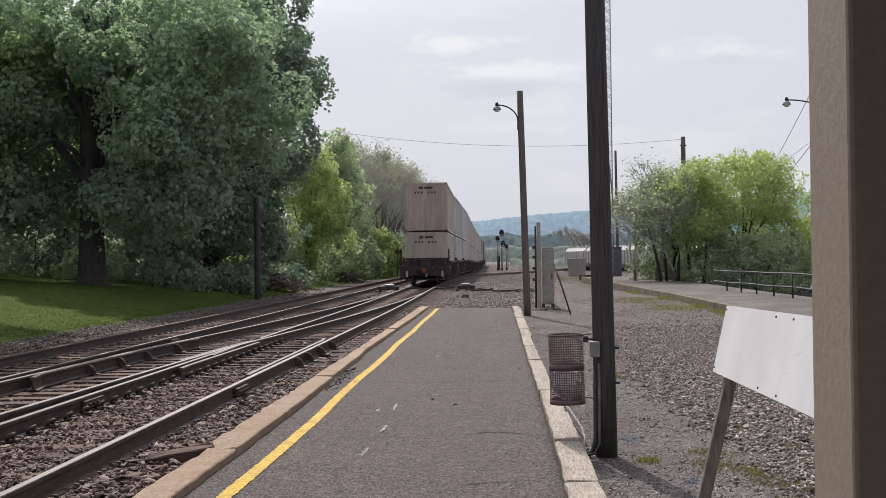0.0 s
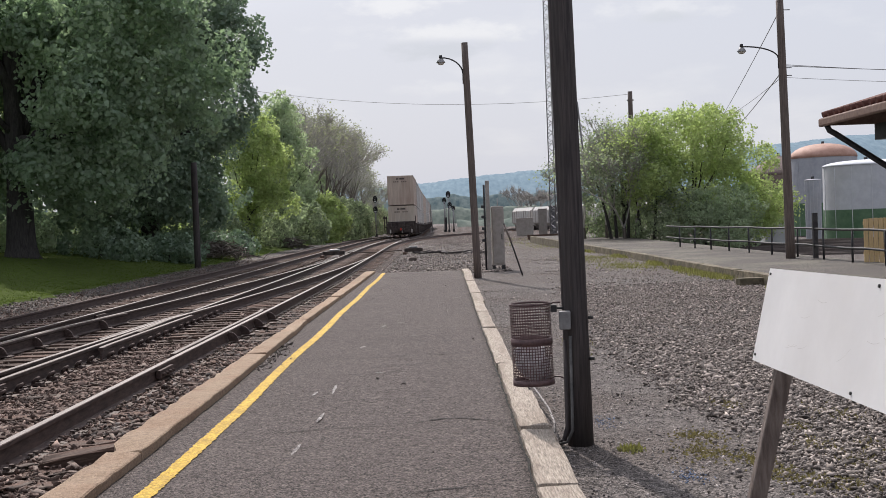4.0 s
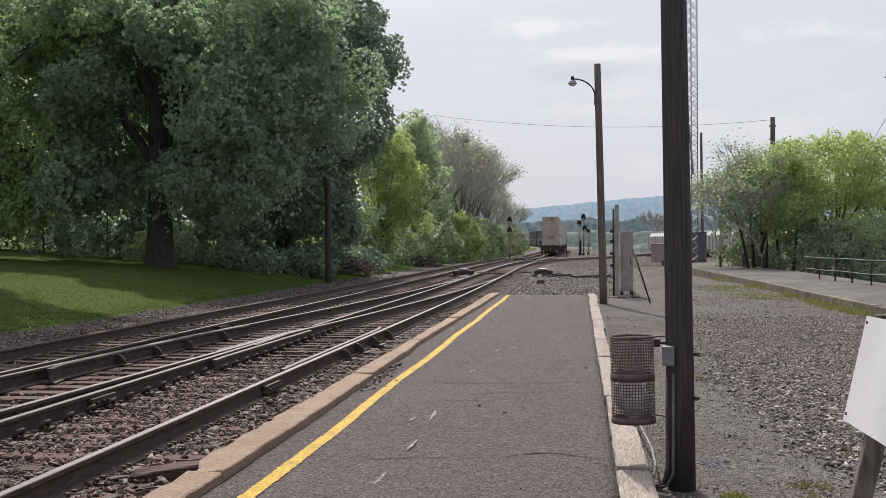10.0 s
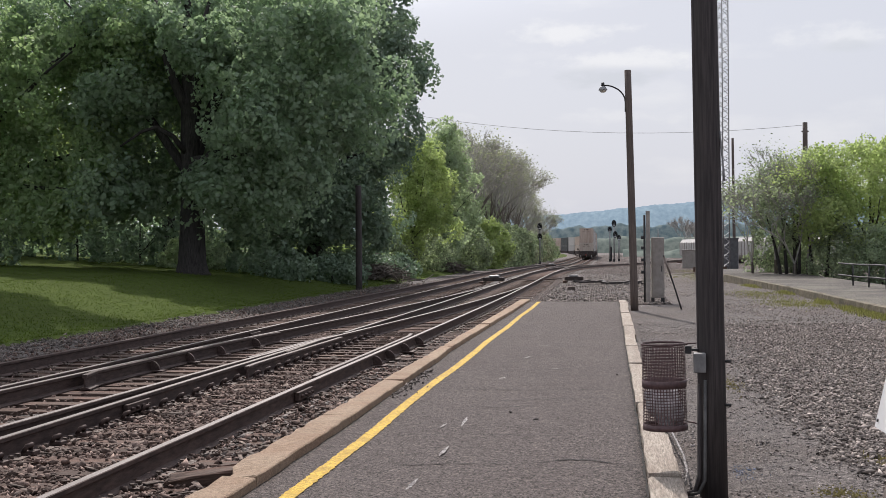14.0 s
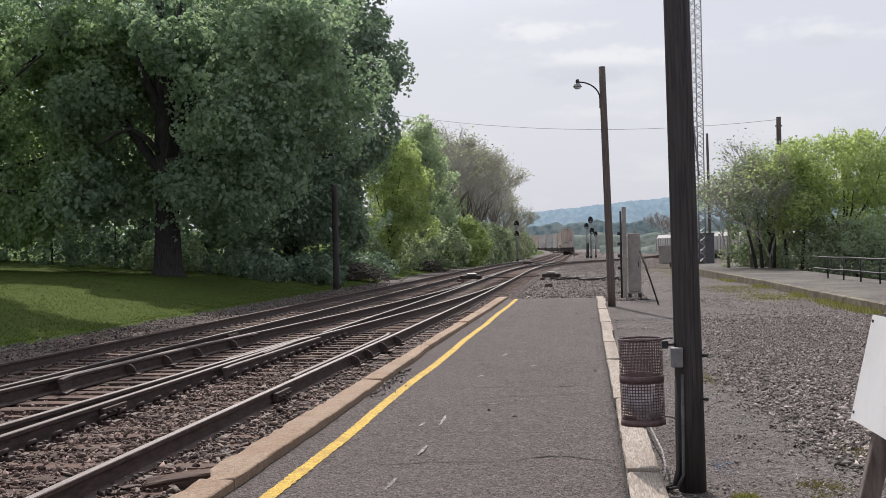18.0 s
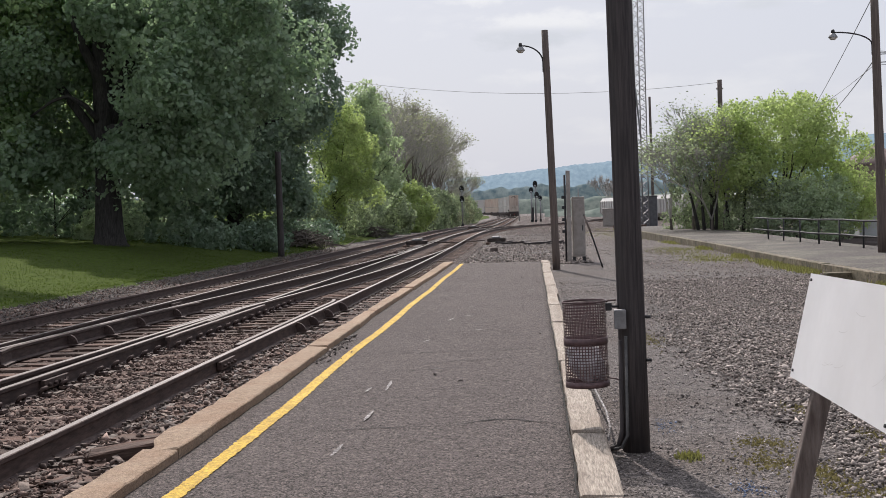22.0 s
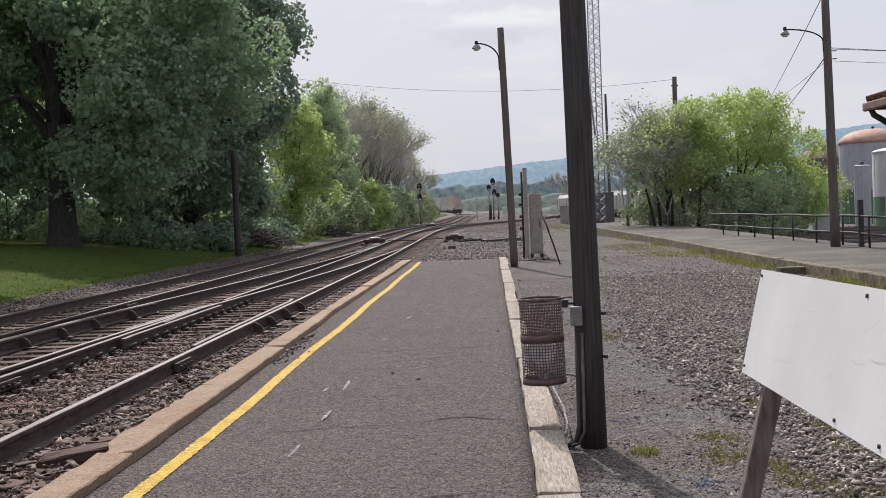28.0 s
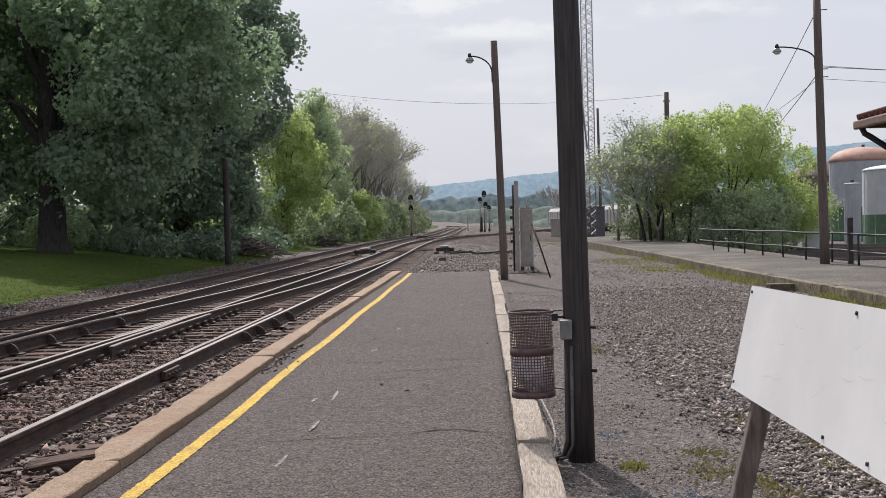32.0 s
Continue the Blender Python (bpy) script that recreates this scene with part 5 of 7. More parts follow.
def signal(name, x, y, h, heads, label):
    low = float(dip(y))
    s = empty(name, pose(x, y, -0.2 - low), label, "railway signal", "signals")
    h, heads = h + low, [(dx, z + low, r) for dx, z, r in heads]
    bm = bmesh.new()
    tube(bm, [(0, 0, 0), (0, 0, h)], [0.12, 0.10], 8)
    part("mast", bm, M_GALV, s)
    bm = bmesh.new()
    box(bm, -0.2, 0.2, -0.2, 0.2, -0.1, 0.35, 0.03)
    part("base_case", bm, M_DARKMETAL, s)
    for dx, z, r in heads:
        bm = bmesh.new()
        mtx = Matrix.Translation((dx, -0.12, z)) @ Matrix.Rotation(radians(90), 4, "X")
        bmesh.ops.create_cone(bm, cap_ends=True, segments=20, radius1=r, radius2=r, depth=0.05, matrix=mtx @ Matrix.Diagonal((1, 1.45, 1, 1)))
        b = part("target", bm, M_BLACK, s, "oval black target plate")
        bm = bmesh.new()
        box(bm, dx - 0.18, dx + 0.18, -0.10, 0.25, z - 0.5, z + 0.35, 0.03)
        part("lamp_case", bm, M_BLACK, s)
        bm = bmesh.new()
        tube(bm, [(dx, -0.14, z + 0.14), (dx, -0.42, z + 0.12)], [0.15, 0.17], 10, caps=False)
        part("hood", bm, M_TANK_W, s, "pale hood")
        bm = bmesh.new()
        box(bm, dx - 0.16, dx + 0.16, -0.17, -0.15, z - 0.42, z - 0.22)
        part("plate", bm, M_TANK_W, s, "small pale plate")
    bm = bmesh.new()
    for k in range(int(h / 0.35)):
        box(bm, 0.16, 0.20, 0.1, 0.14, 0.3 + k * 0.35, 0.66 + k * 0.35)
        box(bm, 0.36, 0.40, 0.1, 0.14, 0.3 + k * 0.35, 0.66 + k * 0.35)
        box(bm, 0.16, 0.40, 0.1, 0.13, 0.5 + k * 0.35, 0.53 + k * 0.35)
    part("ladder", bm, M_GALV, s)


SIG_Y = 205.0
signal("signal_mast", -11.6, 178.0, 5.5, [(0.0, 5.25, 0.36), (0.0, 3.65, 0.36)], "black two-headed railway signal on a grey mast beside the trees")
signal("signal_mast", -0.3, SIG_Y, 6.5, [(0.0, 6.2, 0.42), (0.22, 4.25, 0.4)], "tall railway signal with oval black targets")
signal("signal_mast", -1.05, SIG_Y + 3, 5.5, [(0.0, 5.2, 0.36)], "shorter railway signal with one round black target")
signal("signal_mast", 0.55, SIG_Y + 6, 4.1, [(0.0, 3.75, 0.34)], "low railway signal with one black target")
bm = bmesh.new()
tube(bm, [(0, 0, -0.3), (0, 0, 3.9)], [0.09, 0.07], 8)
ob = part("marker_post", bm, M_GALV)
ob.matrix_basis = pose(-4.5 + 0.9, SIG_Y + 20, -0.4)
tagged(ob, "thin pale post standing beside the distant track", "post")
bm = bmesh.new()
box(bm, -0.16, 0.16, -0.12, 0.12, -0.3, 2.3, 0.03)
ob = part("relay_post", bm, M_DARKMETAL)
ob.matrix_basis = pose(-0.8, SIG_Y + 1, -0.4)
tagged(ob, "short dark post among the signal masts", "post")

# ---- beyond the gravel ----
RP = (8.68, 29.9)
right_pole = wooden_pole("lamp_pole", RP[0], RP[1], 0.05, 6.85, 0.125, 0.095, -0.10, M_POLE_GREY, "brown wooden lamp pole beside the railing with wires")
lamp_arm(right_pole, -0.17, 0, 5.30, -0.95, 0.34, M_DARKMETAL)
bm = bmesh.new()
for z in (5.05, 4.85, 6.55):
    bm = bmesh.new()
    tube(bm, [(-0.14, 0, z), (0.16, 0, z)], 0.012, 6)
    part("insulator_bracket", bm, M_DARKMETAL, right_pole)


def wire(p, q, sag, r, label):
    bm = bmesh.new()
    tube(bm, arc(p, q, -sag, 14), r, 5)
    tagged(part("overhead_wire", bm, M_WIRE), label, "wire", "overhead wires")


far_pole = wooden_pole("utility_pole", 11.05, 70.0, -0.4, 8.85, 0.16, 0.14, 0.0, M_POLE_GREY, "weathered utility pole standing behind the bushy trees")
bm = bmesh.new()
box(bm, -0.2, 0.2, -0.04, 0.04, 8.68, 8.76)
part("crossarm", bm, M_POLE_GREY, far_pole)
wire((11.05, 70.0, 8.7), (-14.0, 76.0, 10.7), 0.85, 0.012, "thin wire slung across the tracks")
wire((RP[0] - 0.1, RP[1], 6.6), (14.2, 60, 6.3), 0.06, 0.012, "thin wire from the lamp pole to the trees")
wire((RP[0] - 0.1, RP[1], 5.0), (13.6, 55, 5.3), 0.06, 0.014, "thin wire from the lamp pole to the trees")
wire((RP[0] - 0.05, RP[1], 4.9), (13.0, 55, 5.75), 0.08, 0.008, "thin wire from the lamp pole to the trees")
wire((RP[0], RP[1], 5.15), (24.0, 37, 5.4), 0.12, 0.009, "thin wire leading from the lamp pole over the yard")
wire((RP[0], RP[1], 5.18), (24.0, 36, 5.2), 0.15, 0.008, "thin wire leading from the lamp pole over the yard")
wire((RP[0], RP[1], 4.85), (24.0, 36, 5.1), 0.2, 0.006, "thin wire leading from the lamp pole over the yard")
thin_pole = wooden_pole("thin_pole", 9.95, 100.0, -0.4, 10.8, 0.14, 0.10, -0.1, M_POLE_GREY, "thin distant wooden pole")
bm = bmesh.new()
box(bm, -0.3, 0.3, -0.3, 0.3, 0.3, 1.4, 0.03)
part("meter_box", bm, M_CABINET, thin_pole, "grey box at its foot")

# railing along the second platform
railing = empty("railing", pose(0, 0, 0.13), "black pipe railing with two rails along the second platform", "railing")


def rail_x(y):
    return 9.12 - 0.055 * max(0, y - 30)


for z in (0.34, 0.77):
    bm = bmesh.new()
    tube(bm, [(rail_x(y), y, z + 0.012 * math.sin(y * 1.3)) for y in np.arange(12, 45.1, 1.5)], 0.028, 8)
    part("pipe", bm, M_DARKMETAL, railing)
for k, y in enumerate(np.arange(12.2, 45, 2.05)):
    bm = bmesh.new()
    tube(bm, [(rail_x(y), y, -0.05), (rail_x(y) + rnd.uniform(-0.02, 0.02), y, 0.78)], 0.028, 8)
    part("post", bm, M_DARKMETAL, railing)
bm = bmesh.new()
box(bm, -0.06, 0.06, -0.06, 0.06, -0.05, 1.18, 0.01)
gp = part("gate_post", bm, M_DARKMETAL, railing, "taller square gate post")
gp.matrix_basis = pose(rail_x(29.4) + 0.02, 29.3, 0)

panel = empty("board_fence", pose(9.34, 26.4, 0.05), "short fence of new yellowish wooden boards", "fence")
for k in range(14):
    bm = bmesh.new()
    box(bm, 0.115 * k, 0.115 * k + 0.10, -0.012, 0.012, 0.02, 1.10 + rnd.uniform(-0.008, 0.008), 0.004)
    part("board", bm, M_FENCEWOOD, panel)
for z in (0.25, 0.95):
    bm = bmesh.new()
    box(bm, 0, 1.6, 0.014, 0.05, z, z + 0.08)
    part("batten", bm, M_FENCEWOOD, panel)

# station canopy
canopy = empty("station_canopy", pose(7.05, 22.0, -0.03), "deep eave of a station building with a dark red tiled roof", "building")
bm = bmesh.new()
prof = [(0, 3.08), (4.6, 4.33), (4.6, 4.48), (0, 3.20)]
va = [bm.verts.new((x, 0, z)) for x, z in prof]
vb = [bm.verts.new((x, -19, z)) for x, z in prof]
bm.faces.new(va)
bm.faces.new(vb[::-1])
for i in range(4):
    bm.faces.new((va[i], vb[i], vb[(i + 1) % 4], va[(i + 1) % 4]))
bmesh.ops.recalc_face_normals(bm, faces=bm.faces)
part("soffit", bm, M_SOFFIT, canopy)
for k in range(62):
    bm = bmesh.new()
    tube(bm, [(-0.06, -0.15 - 0.305 * k, 3.235), (4.55, -0.15 - 0.305 * k, 4.49)], 0.06, 8)
    part("tile_course", bm, M_ROOF, canopy)
bm = bmesh.new()
va = [bm.verts.new((x, 0.0, z)) for x, z in ((0.02, 3.04), (4.6, 3.04), (4.6, 4.32), (0.02, 3.075))]
vb = [bm.verts.new((v.co.x, -0.12, v.co.z)) for v in va]
bm.faces.new(va)
bm.faces.new(vb[::-1])
for i in range(4):
    bm.faces.new((va[i], vb[i], vb[(i + 1) % 4], va[(i + 1) % 4]))
bmesh.ops.recalc_face_normals(bm, faces=bm.faces)
part("gable_board", bm, M_SOFFIT, canopy, "brown boarded gable end")
bm = bmesh.new()
box(bm, -0.10, 0.0, -19, 0.02, 3.02, 3.18, 0.03)
part("gutter", bm, M_SOFFIT, canopy, "brown rounded gutter")
bm = bmesh.new()
tube(bm, [(-0.02, -0.25, 3.04), (0.02, -0.28, 2.93), (0.12, -0.32, 2.86), (1.0, -0.6, 2.18), (1.06, -0.62, 2.0), (1.06, -0.62, 0.05)], 0.055, 10)
part("downpipe", bm, M_DARKMETAL, canopy, "dark bent downpipe")
bm = bmesh.new()
box(bm, 1.05, 1.25, -0.72, -0.52, 0, 3.4, 0.01)
part("post", bm, M_DARKMETAL, canopy, "dark square canopy post")
bm = bmesh.new()
box(bm, 0.86, 1.12, -6, -0.3, 2.72, 3.02, 0.01)
part("beam", bm, M_DARKMETAL, canopy)
bm = bmesh.new()
box(bm, 2.6, 4.6, -19, -3.0, 0.0, 4.0)
part("wall", bm, M_SOFFIT, canopy)


def storage_tank(x, y, r, z0, z1, apex, wall, roof, band, label):
    t = empty("storage_tank", pose(x, y, z0), label, "tank", "storage tanks")
    n = 40
    bm = bmesh.new()
    h = z1 - z0
    low = h * 0.42 if band else 0
    tube(bm, [(0, 0, low), (0, 0, low + 0.01), (0, 0, low + 0.5), (0, 0, h - 0.5), (0, 0, h - 0.01), (0, 0, h)], r, n)
    part("shell", bm, wall, t)
    if band:
        bm = bmesh.new()
        tube(bm, [(0, 0, 0), (0, 0, 0.01), (0, 0, 0.4), (0, 0, h * 0.42 - 0.3), (0, 0, h * 0.42 - 0.01), (0, 0, h * 0.42)], r + 0.004, n)
        part("painted_band", bm, band, t, "green painted lower band")
    bm = bmesh.new()
    k = 7
    rise = apex - z1
    tube(bm, [(0, 0, h + rise * math.sin(i / k * math.pi / 2) if roof is not M_CONE else h + rise * i / k) for i in range(k + 1)],
         [max(0.02, (r + 0.04) * (math.cos(i / k * math.pi / 2) ** 0.9 if roof is not M_CONE else 1 - (i / k) ** 1.5)) for i in range(k + 1)], n)
    part("roof", bm, roof, t)
    bm = bmesh.new()
    tube(bm, [(0, 0, apex - z0 - 0.05), (0, 0, apex - z0 + 0.16)], 0.11, 10)
    part("vent", bm, M_DARKMETAL, t)
    bm = bmesh.new()
    for i in range(14):
        a = 2 * math.pi * i / 14
        box(bm, r * math.cos(a) - 0.014, r * math.cos(a) + 0.014, r * math.sin(a) - 0.014, r * math.sin(a) + 0.014, 0, h)
    part("seams", bm, wall, t)


storage_tank(24.5, 68, 2.45, -0.65, 3.75, 4.1, M_TANK_W, M_TANK_W, M_TANK_G, "squat white tank with a green lower band")
storage_tank(27.2, 84, 2.35, -0.65, 4.95, 6.0, M_TANK, M_DOME, M_TANK_G, "grey tank with a faded orange dome")
storage_tank(27.1, 95, 2.7, -0.65, 4.1, 5.8, M_CONE, M_CONE, None, "brown tank with a conical roof")
storage_tank(23.55, 75, 0.5, -0.65, 3.15, 3.25, M_TANK, M_TANK, None, "narrow grey upright tank between larger ones")
shed = empty("shed", pose(17.2, 62, -0.6), "small white shed in the yard", "shed")
bm = bmesh.new()
box(bm, -0.55, 0.55, -0.6, 0.6, 0, 1.55, 0.02)
part("wall", bm, M_TANK_W, shed)
bm = bmesh.new()
box(bm, -0.65, 0.65, -0.7, 0.7, 1.55, 1.65, 0.02)
part("roof", bm, M_GALV, shed)

# yard tracks beyond the railing
for k in range(5):
    y0 = 44 + 5.2 * k
    tr = empty("yard_track", Matrix(), "rusty yard track beyond the railing", "railway track", "yard tracks", "structure")
    for s in (-0.75, 0.75):
        bm = bmesh.new()
        a, b = Vector((9.9, y0 + 5 + s, -0.42)), Vector((46, y0 - 9 + s, -0.42))
        d = (b - a).normalized()
        mtx = Matrix.Translation((a + b) / 2) @ d.to_track_quat("X", "Z").to_matrix().to_4x4()
        L = (b - a).length / 2
        box(bm, -L, L, -0.035, 0.035, -0.14, 0, 0.008, m=mtx)
        part("rail", bm, M_RAILDULL, tr)
    v, lo = [], []
    a, b = Vector((9.9, y0 + 5, -0.62)), Vector((46, y0 - 9, -0.62))
    d = (b - a).normalized()
    nt = int((b - a).length / 0.6)
    rot = np.array(Matrix.Rotation(math.atan2(d.y, d.x), 3, "Z"))
    for i in range(nt):
        c = np.array(a + d * (0.6 * i))
        v.append((CUBE * np.array([0.11, 1.25, 0.07])) @ rot.T + c)
        lo.append((CUBE_F + 8 * i).ravel())
    ob = part("ties", fast_mesh("ties", np.concatenate(v), 4, np.concatenate(lo), M_WELL), None, tr)
    tagged(ob, "dark wooden yard ties", kind="stuff")


def bungalow(name, x, y, z, w, d, h, material, label):
    b = empty(name, pose(x, y, z, 0, 0, rnd.uniform(-8, 8)), label, "cabinet")
    bm = bmesh.new()
    box(bm, -w / 2, w / 2, -d / 2, d / 2, 0, h, 0.02)
    part("body", bm, material, b)
    bm = bmesh.new()
    box(bm, -w / 2 - 0.05, w / 2 + 0.05, -d / 2 - 0.05, d / 2 + 0.05, h, h + 0.10, 0.03)
    part("roof", bm, material, b)
    bm = bmesh.new()
    box(bm, -w * 0.3, w * 0.1, -d / 2 - 0.02, -d / 2 - 0.003, 0.1, h - 0.15)
    part("door", bm, material, b)


bungalow("equipment_hut", 7.0, 110, -0.32, 1.6, 1.6, 1.6, M_CABINET, "weathered grey equipment hut beside the tracks")
bungalow("equipment_hut", 8.0, 101, -0.25, 0.75, 0.9, 2.3, M_CABINET, "narrow grey equipment hut")
bungalow("equipment_hut", 20.1, 75, lz(20.1, 75), 1.05, 1.0, 2.15, M_TANK_W, "small white equipment hut beyond the yard tracks")
bungalow("equipment_hut", 9.2, 98, -0.25, 1.7, 1.4, 2.5, M_SHED, "dark grey equipment hut beside a pole")
for k in range(5):
    bm = bmesh.new()
    box(bm, -1.1, 1.1, -0.12, 0.12, 0, 0.18, 0.01)
    ob = part("stacked_timber", bm, M_TIE)
    ob.matrix_basis = pose(6.6 + rnd.uniform(-0.2, 0.2), 84 + (k % 3) * 0.3, -0.2 + 0.18 * (k // 3), 0, 0, rnd.uniform(-8, 8))
    tagged(ob, "dark timber in a low pile on the weeds", "timber", "stacked timbers")


def hopper(x, y, rz):
    h = empty("hopper_car", pose(x, y, -1.1, 0, 0, rz), "white covered hopper car standing on a far track", "rail car", "hopper cars")
    bm = bmesh.new()
    prof = [(-1.5, 1.4), (-1.5, 3.7), (-1.0, 4.35), (1.0, 4.35), (1.5, 3.7), (1.5, 1.4), (0.6, 0.7), (-0.6, 0.7)]
    a = [bm.verts.new((-7, p, z)) for p, z in prof]
    b = [bm.verts.new((7, p, z)) for p, z in prof]
    bm.faces.new(a)
    bm.faces.new(b[::-1])
    for i in range(8):
        bm.faces.new((a[i], b[i], b[(i + 1) % 8], a[(i + 1) % 8]))
    bmesh.ops.recalc_face_normals(bm, faces=bm.faces)
    part("body", bm, M_HOPPER, h)
    for k in range(9):
        bm = bmesh.new()
        box(bm, -7 + 1.7 * k, -6.88 + 1.7 * k, -1.58, 1.58, 1.4, 3.75)
        part("rib", bm, M_CABINET, h)
    for sx in (-5.4, 5.4):
        bm = bmesh.new()
        box(bm, sx - 1.2, sx + 1.2, -1.1, 1.1, 0.45, 0.95, 0.05)
        bogie = part("bogie", bm, M_WELL, h)
        for wx in (-0.85, 0.85):
            bm = bmesh.new()
            tube(bm, [(sx + wx, -0.8, 0.45), (sx + wx, 0.8, 0.45)], 0.42, 14)
            part("wheelset", bm, M_WELL, bogie)


for k in range(6):
    hopper(15.4 + 3.05 * k, 225.5 - 15.0 * k, -78.5)

# lattice radio mast
mast = empty("lattice_mast", pose(8.15, 90, -0.3), "tall slim steel lattice radio mast", "mast")
legs = [(0.5 * math.cos(a), 0.5 * math.sin(a)) for a in (0.4, 0.4 + 2.094, 0.4 + 4.189)]
for lx, ly in legs:
    bm = bmesh.new()
    tube(bm, [(lx, ly, 0), (lx, ly, 34)], 0.042, 6)
    part("leg", bm, M_GALV, mast)
bm = bmesh.new()
for k in range(45):
    z = 0.4 + 0.75 * k
    for i in range(3):
        (ax, ay), (bx, by) = legs[i], legs[(i + 1) % 3]
        tube(bm, [(ax, ay, z), (bx, by, z + 0.375)], 0.03, 4, caps=False)
        tube(bm, [(bx, by, z + 0.375), (ax, ay, z + 0.75)], 0.03, 4, caps=False)
ob = part("lacing", bm, M_GALV, mast)

# ---- far land ----
def ridge(name, material, y, x0, x1, crest, depth, label, n=160):
    xs = np.linspace(x0, x1, n)
    top = crest(xs)
    rows = []
    for k in range(7):
        u = k / 6
        rows.append(np.stack([xs, np.full(n, y + depth * u), -4 + (top + 4) * (np.sin(u * math.pi / 2) ** 0.9)], 1))
    v = np.concatenate(rows)
    i = (np.arange(6)[:, None] * n + np.arange(n - 1)[None]).ravel()
    tagged(part(name, fast_mesh(name, v, 4, np.stack([i, i + 1, i + n + 1, i + n], 1).ravel(), material, smooth=True)), label, "hill", kind="structure")


def hill_crest(x):
    base = 94.5 + 0.073 * np.clip(x, -700, 900)
    return base - 3.0 + 1.6 * np.sin(x / 70) + 0.7 * np.sin(x / 13 + 1) + 0.45 * np.sin(x / 4.1) + 0.4 * np.sin(x / 1.9 + np.sin(x / 7))


def belt_crest(x):
    return 20.5 + 1.4 * np.sin(x / 61) + 0.9 * np.sin(x / 17 + 2) + 0.9 * np.sin(x / 6.3 + 1) + 0.7 * np.sin(x / 2.9) + 0.5 * np.sin(x / 1.7)


def valley_crest(x):
    return 7.2 + 0.6 * np.sin(x / 31) + 0.5 * np.sin(x / 13 + 2) + 0.7 * np.sin(x / 5.7 + 1) + 0.4 * np.sin(x / 2.3)


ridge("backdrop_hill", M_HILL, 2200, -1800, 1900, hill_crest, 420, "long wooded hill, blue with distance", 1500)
ridge("backdrop_belt", M_BELT, 960, -620, 720, belt_crest, 10, "belt of distant woods under the hill, its haze coloured in as dark blue", 900)
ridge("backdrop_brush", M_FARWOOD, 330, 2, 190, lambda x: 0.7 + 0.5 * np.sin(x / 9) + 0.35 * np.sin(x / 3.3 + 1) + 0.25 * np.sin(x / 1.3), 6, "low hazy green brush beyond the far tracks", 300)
ridge("backdrop_woods", M_FARWOOD, 640, -420, 520, valley_crest, 10, "line of distant woods in the valley, paled by painted haze", 520)
# ---- trees ----
def unit(v):
    return v / np.maximum(1e-6, np.linalg.norm(v, axis=-1, keepdims=True))


def facing_leaves(name, centres, normals, size, material):
    """Folded leaf blades, one per centre, each turned to its own normal."""
    n = len(centres)
    t1 = unit(np.cross(normals, rng_np.normal(size=(n, 3))))
    t2 = np.cross(normals, t1)
    s = size * rng_np.uniform(0.6, 1.4, (n, 1))
    fold = 0.14 * s * normals
    v = np.stack([centres - 0.5 * s * t1 + fold, centres - 0.6 * s * t2, centres + 0.5 * s * t1 + fold, centres + 0.6 * s * t2], 1)
    loops = (np.array([0, 1, 3, 1, 2, 3])[None] + (np.arange(n) * 4)[:, None]).ravel()
    return fast_mesh(name, v.reshape(-1, 3), 3, loops, material)


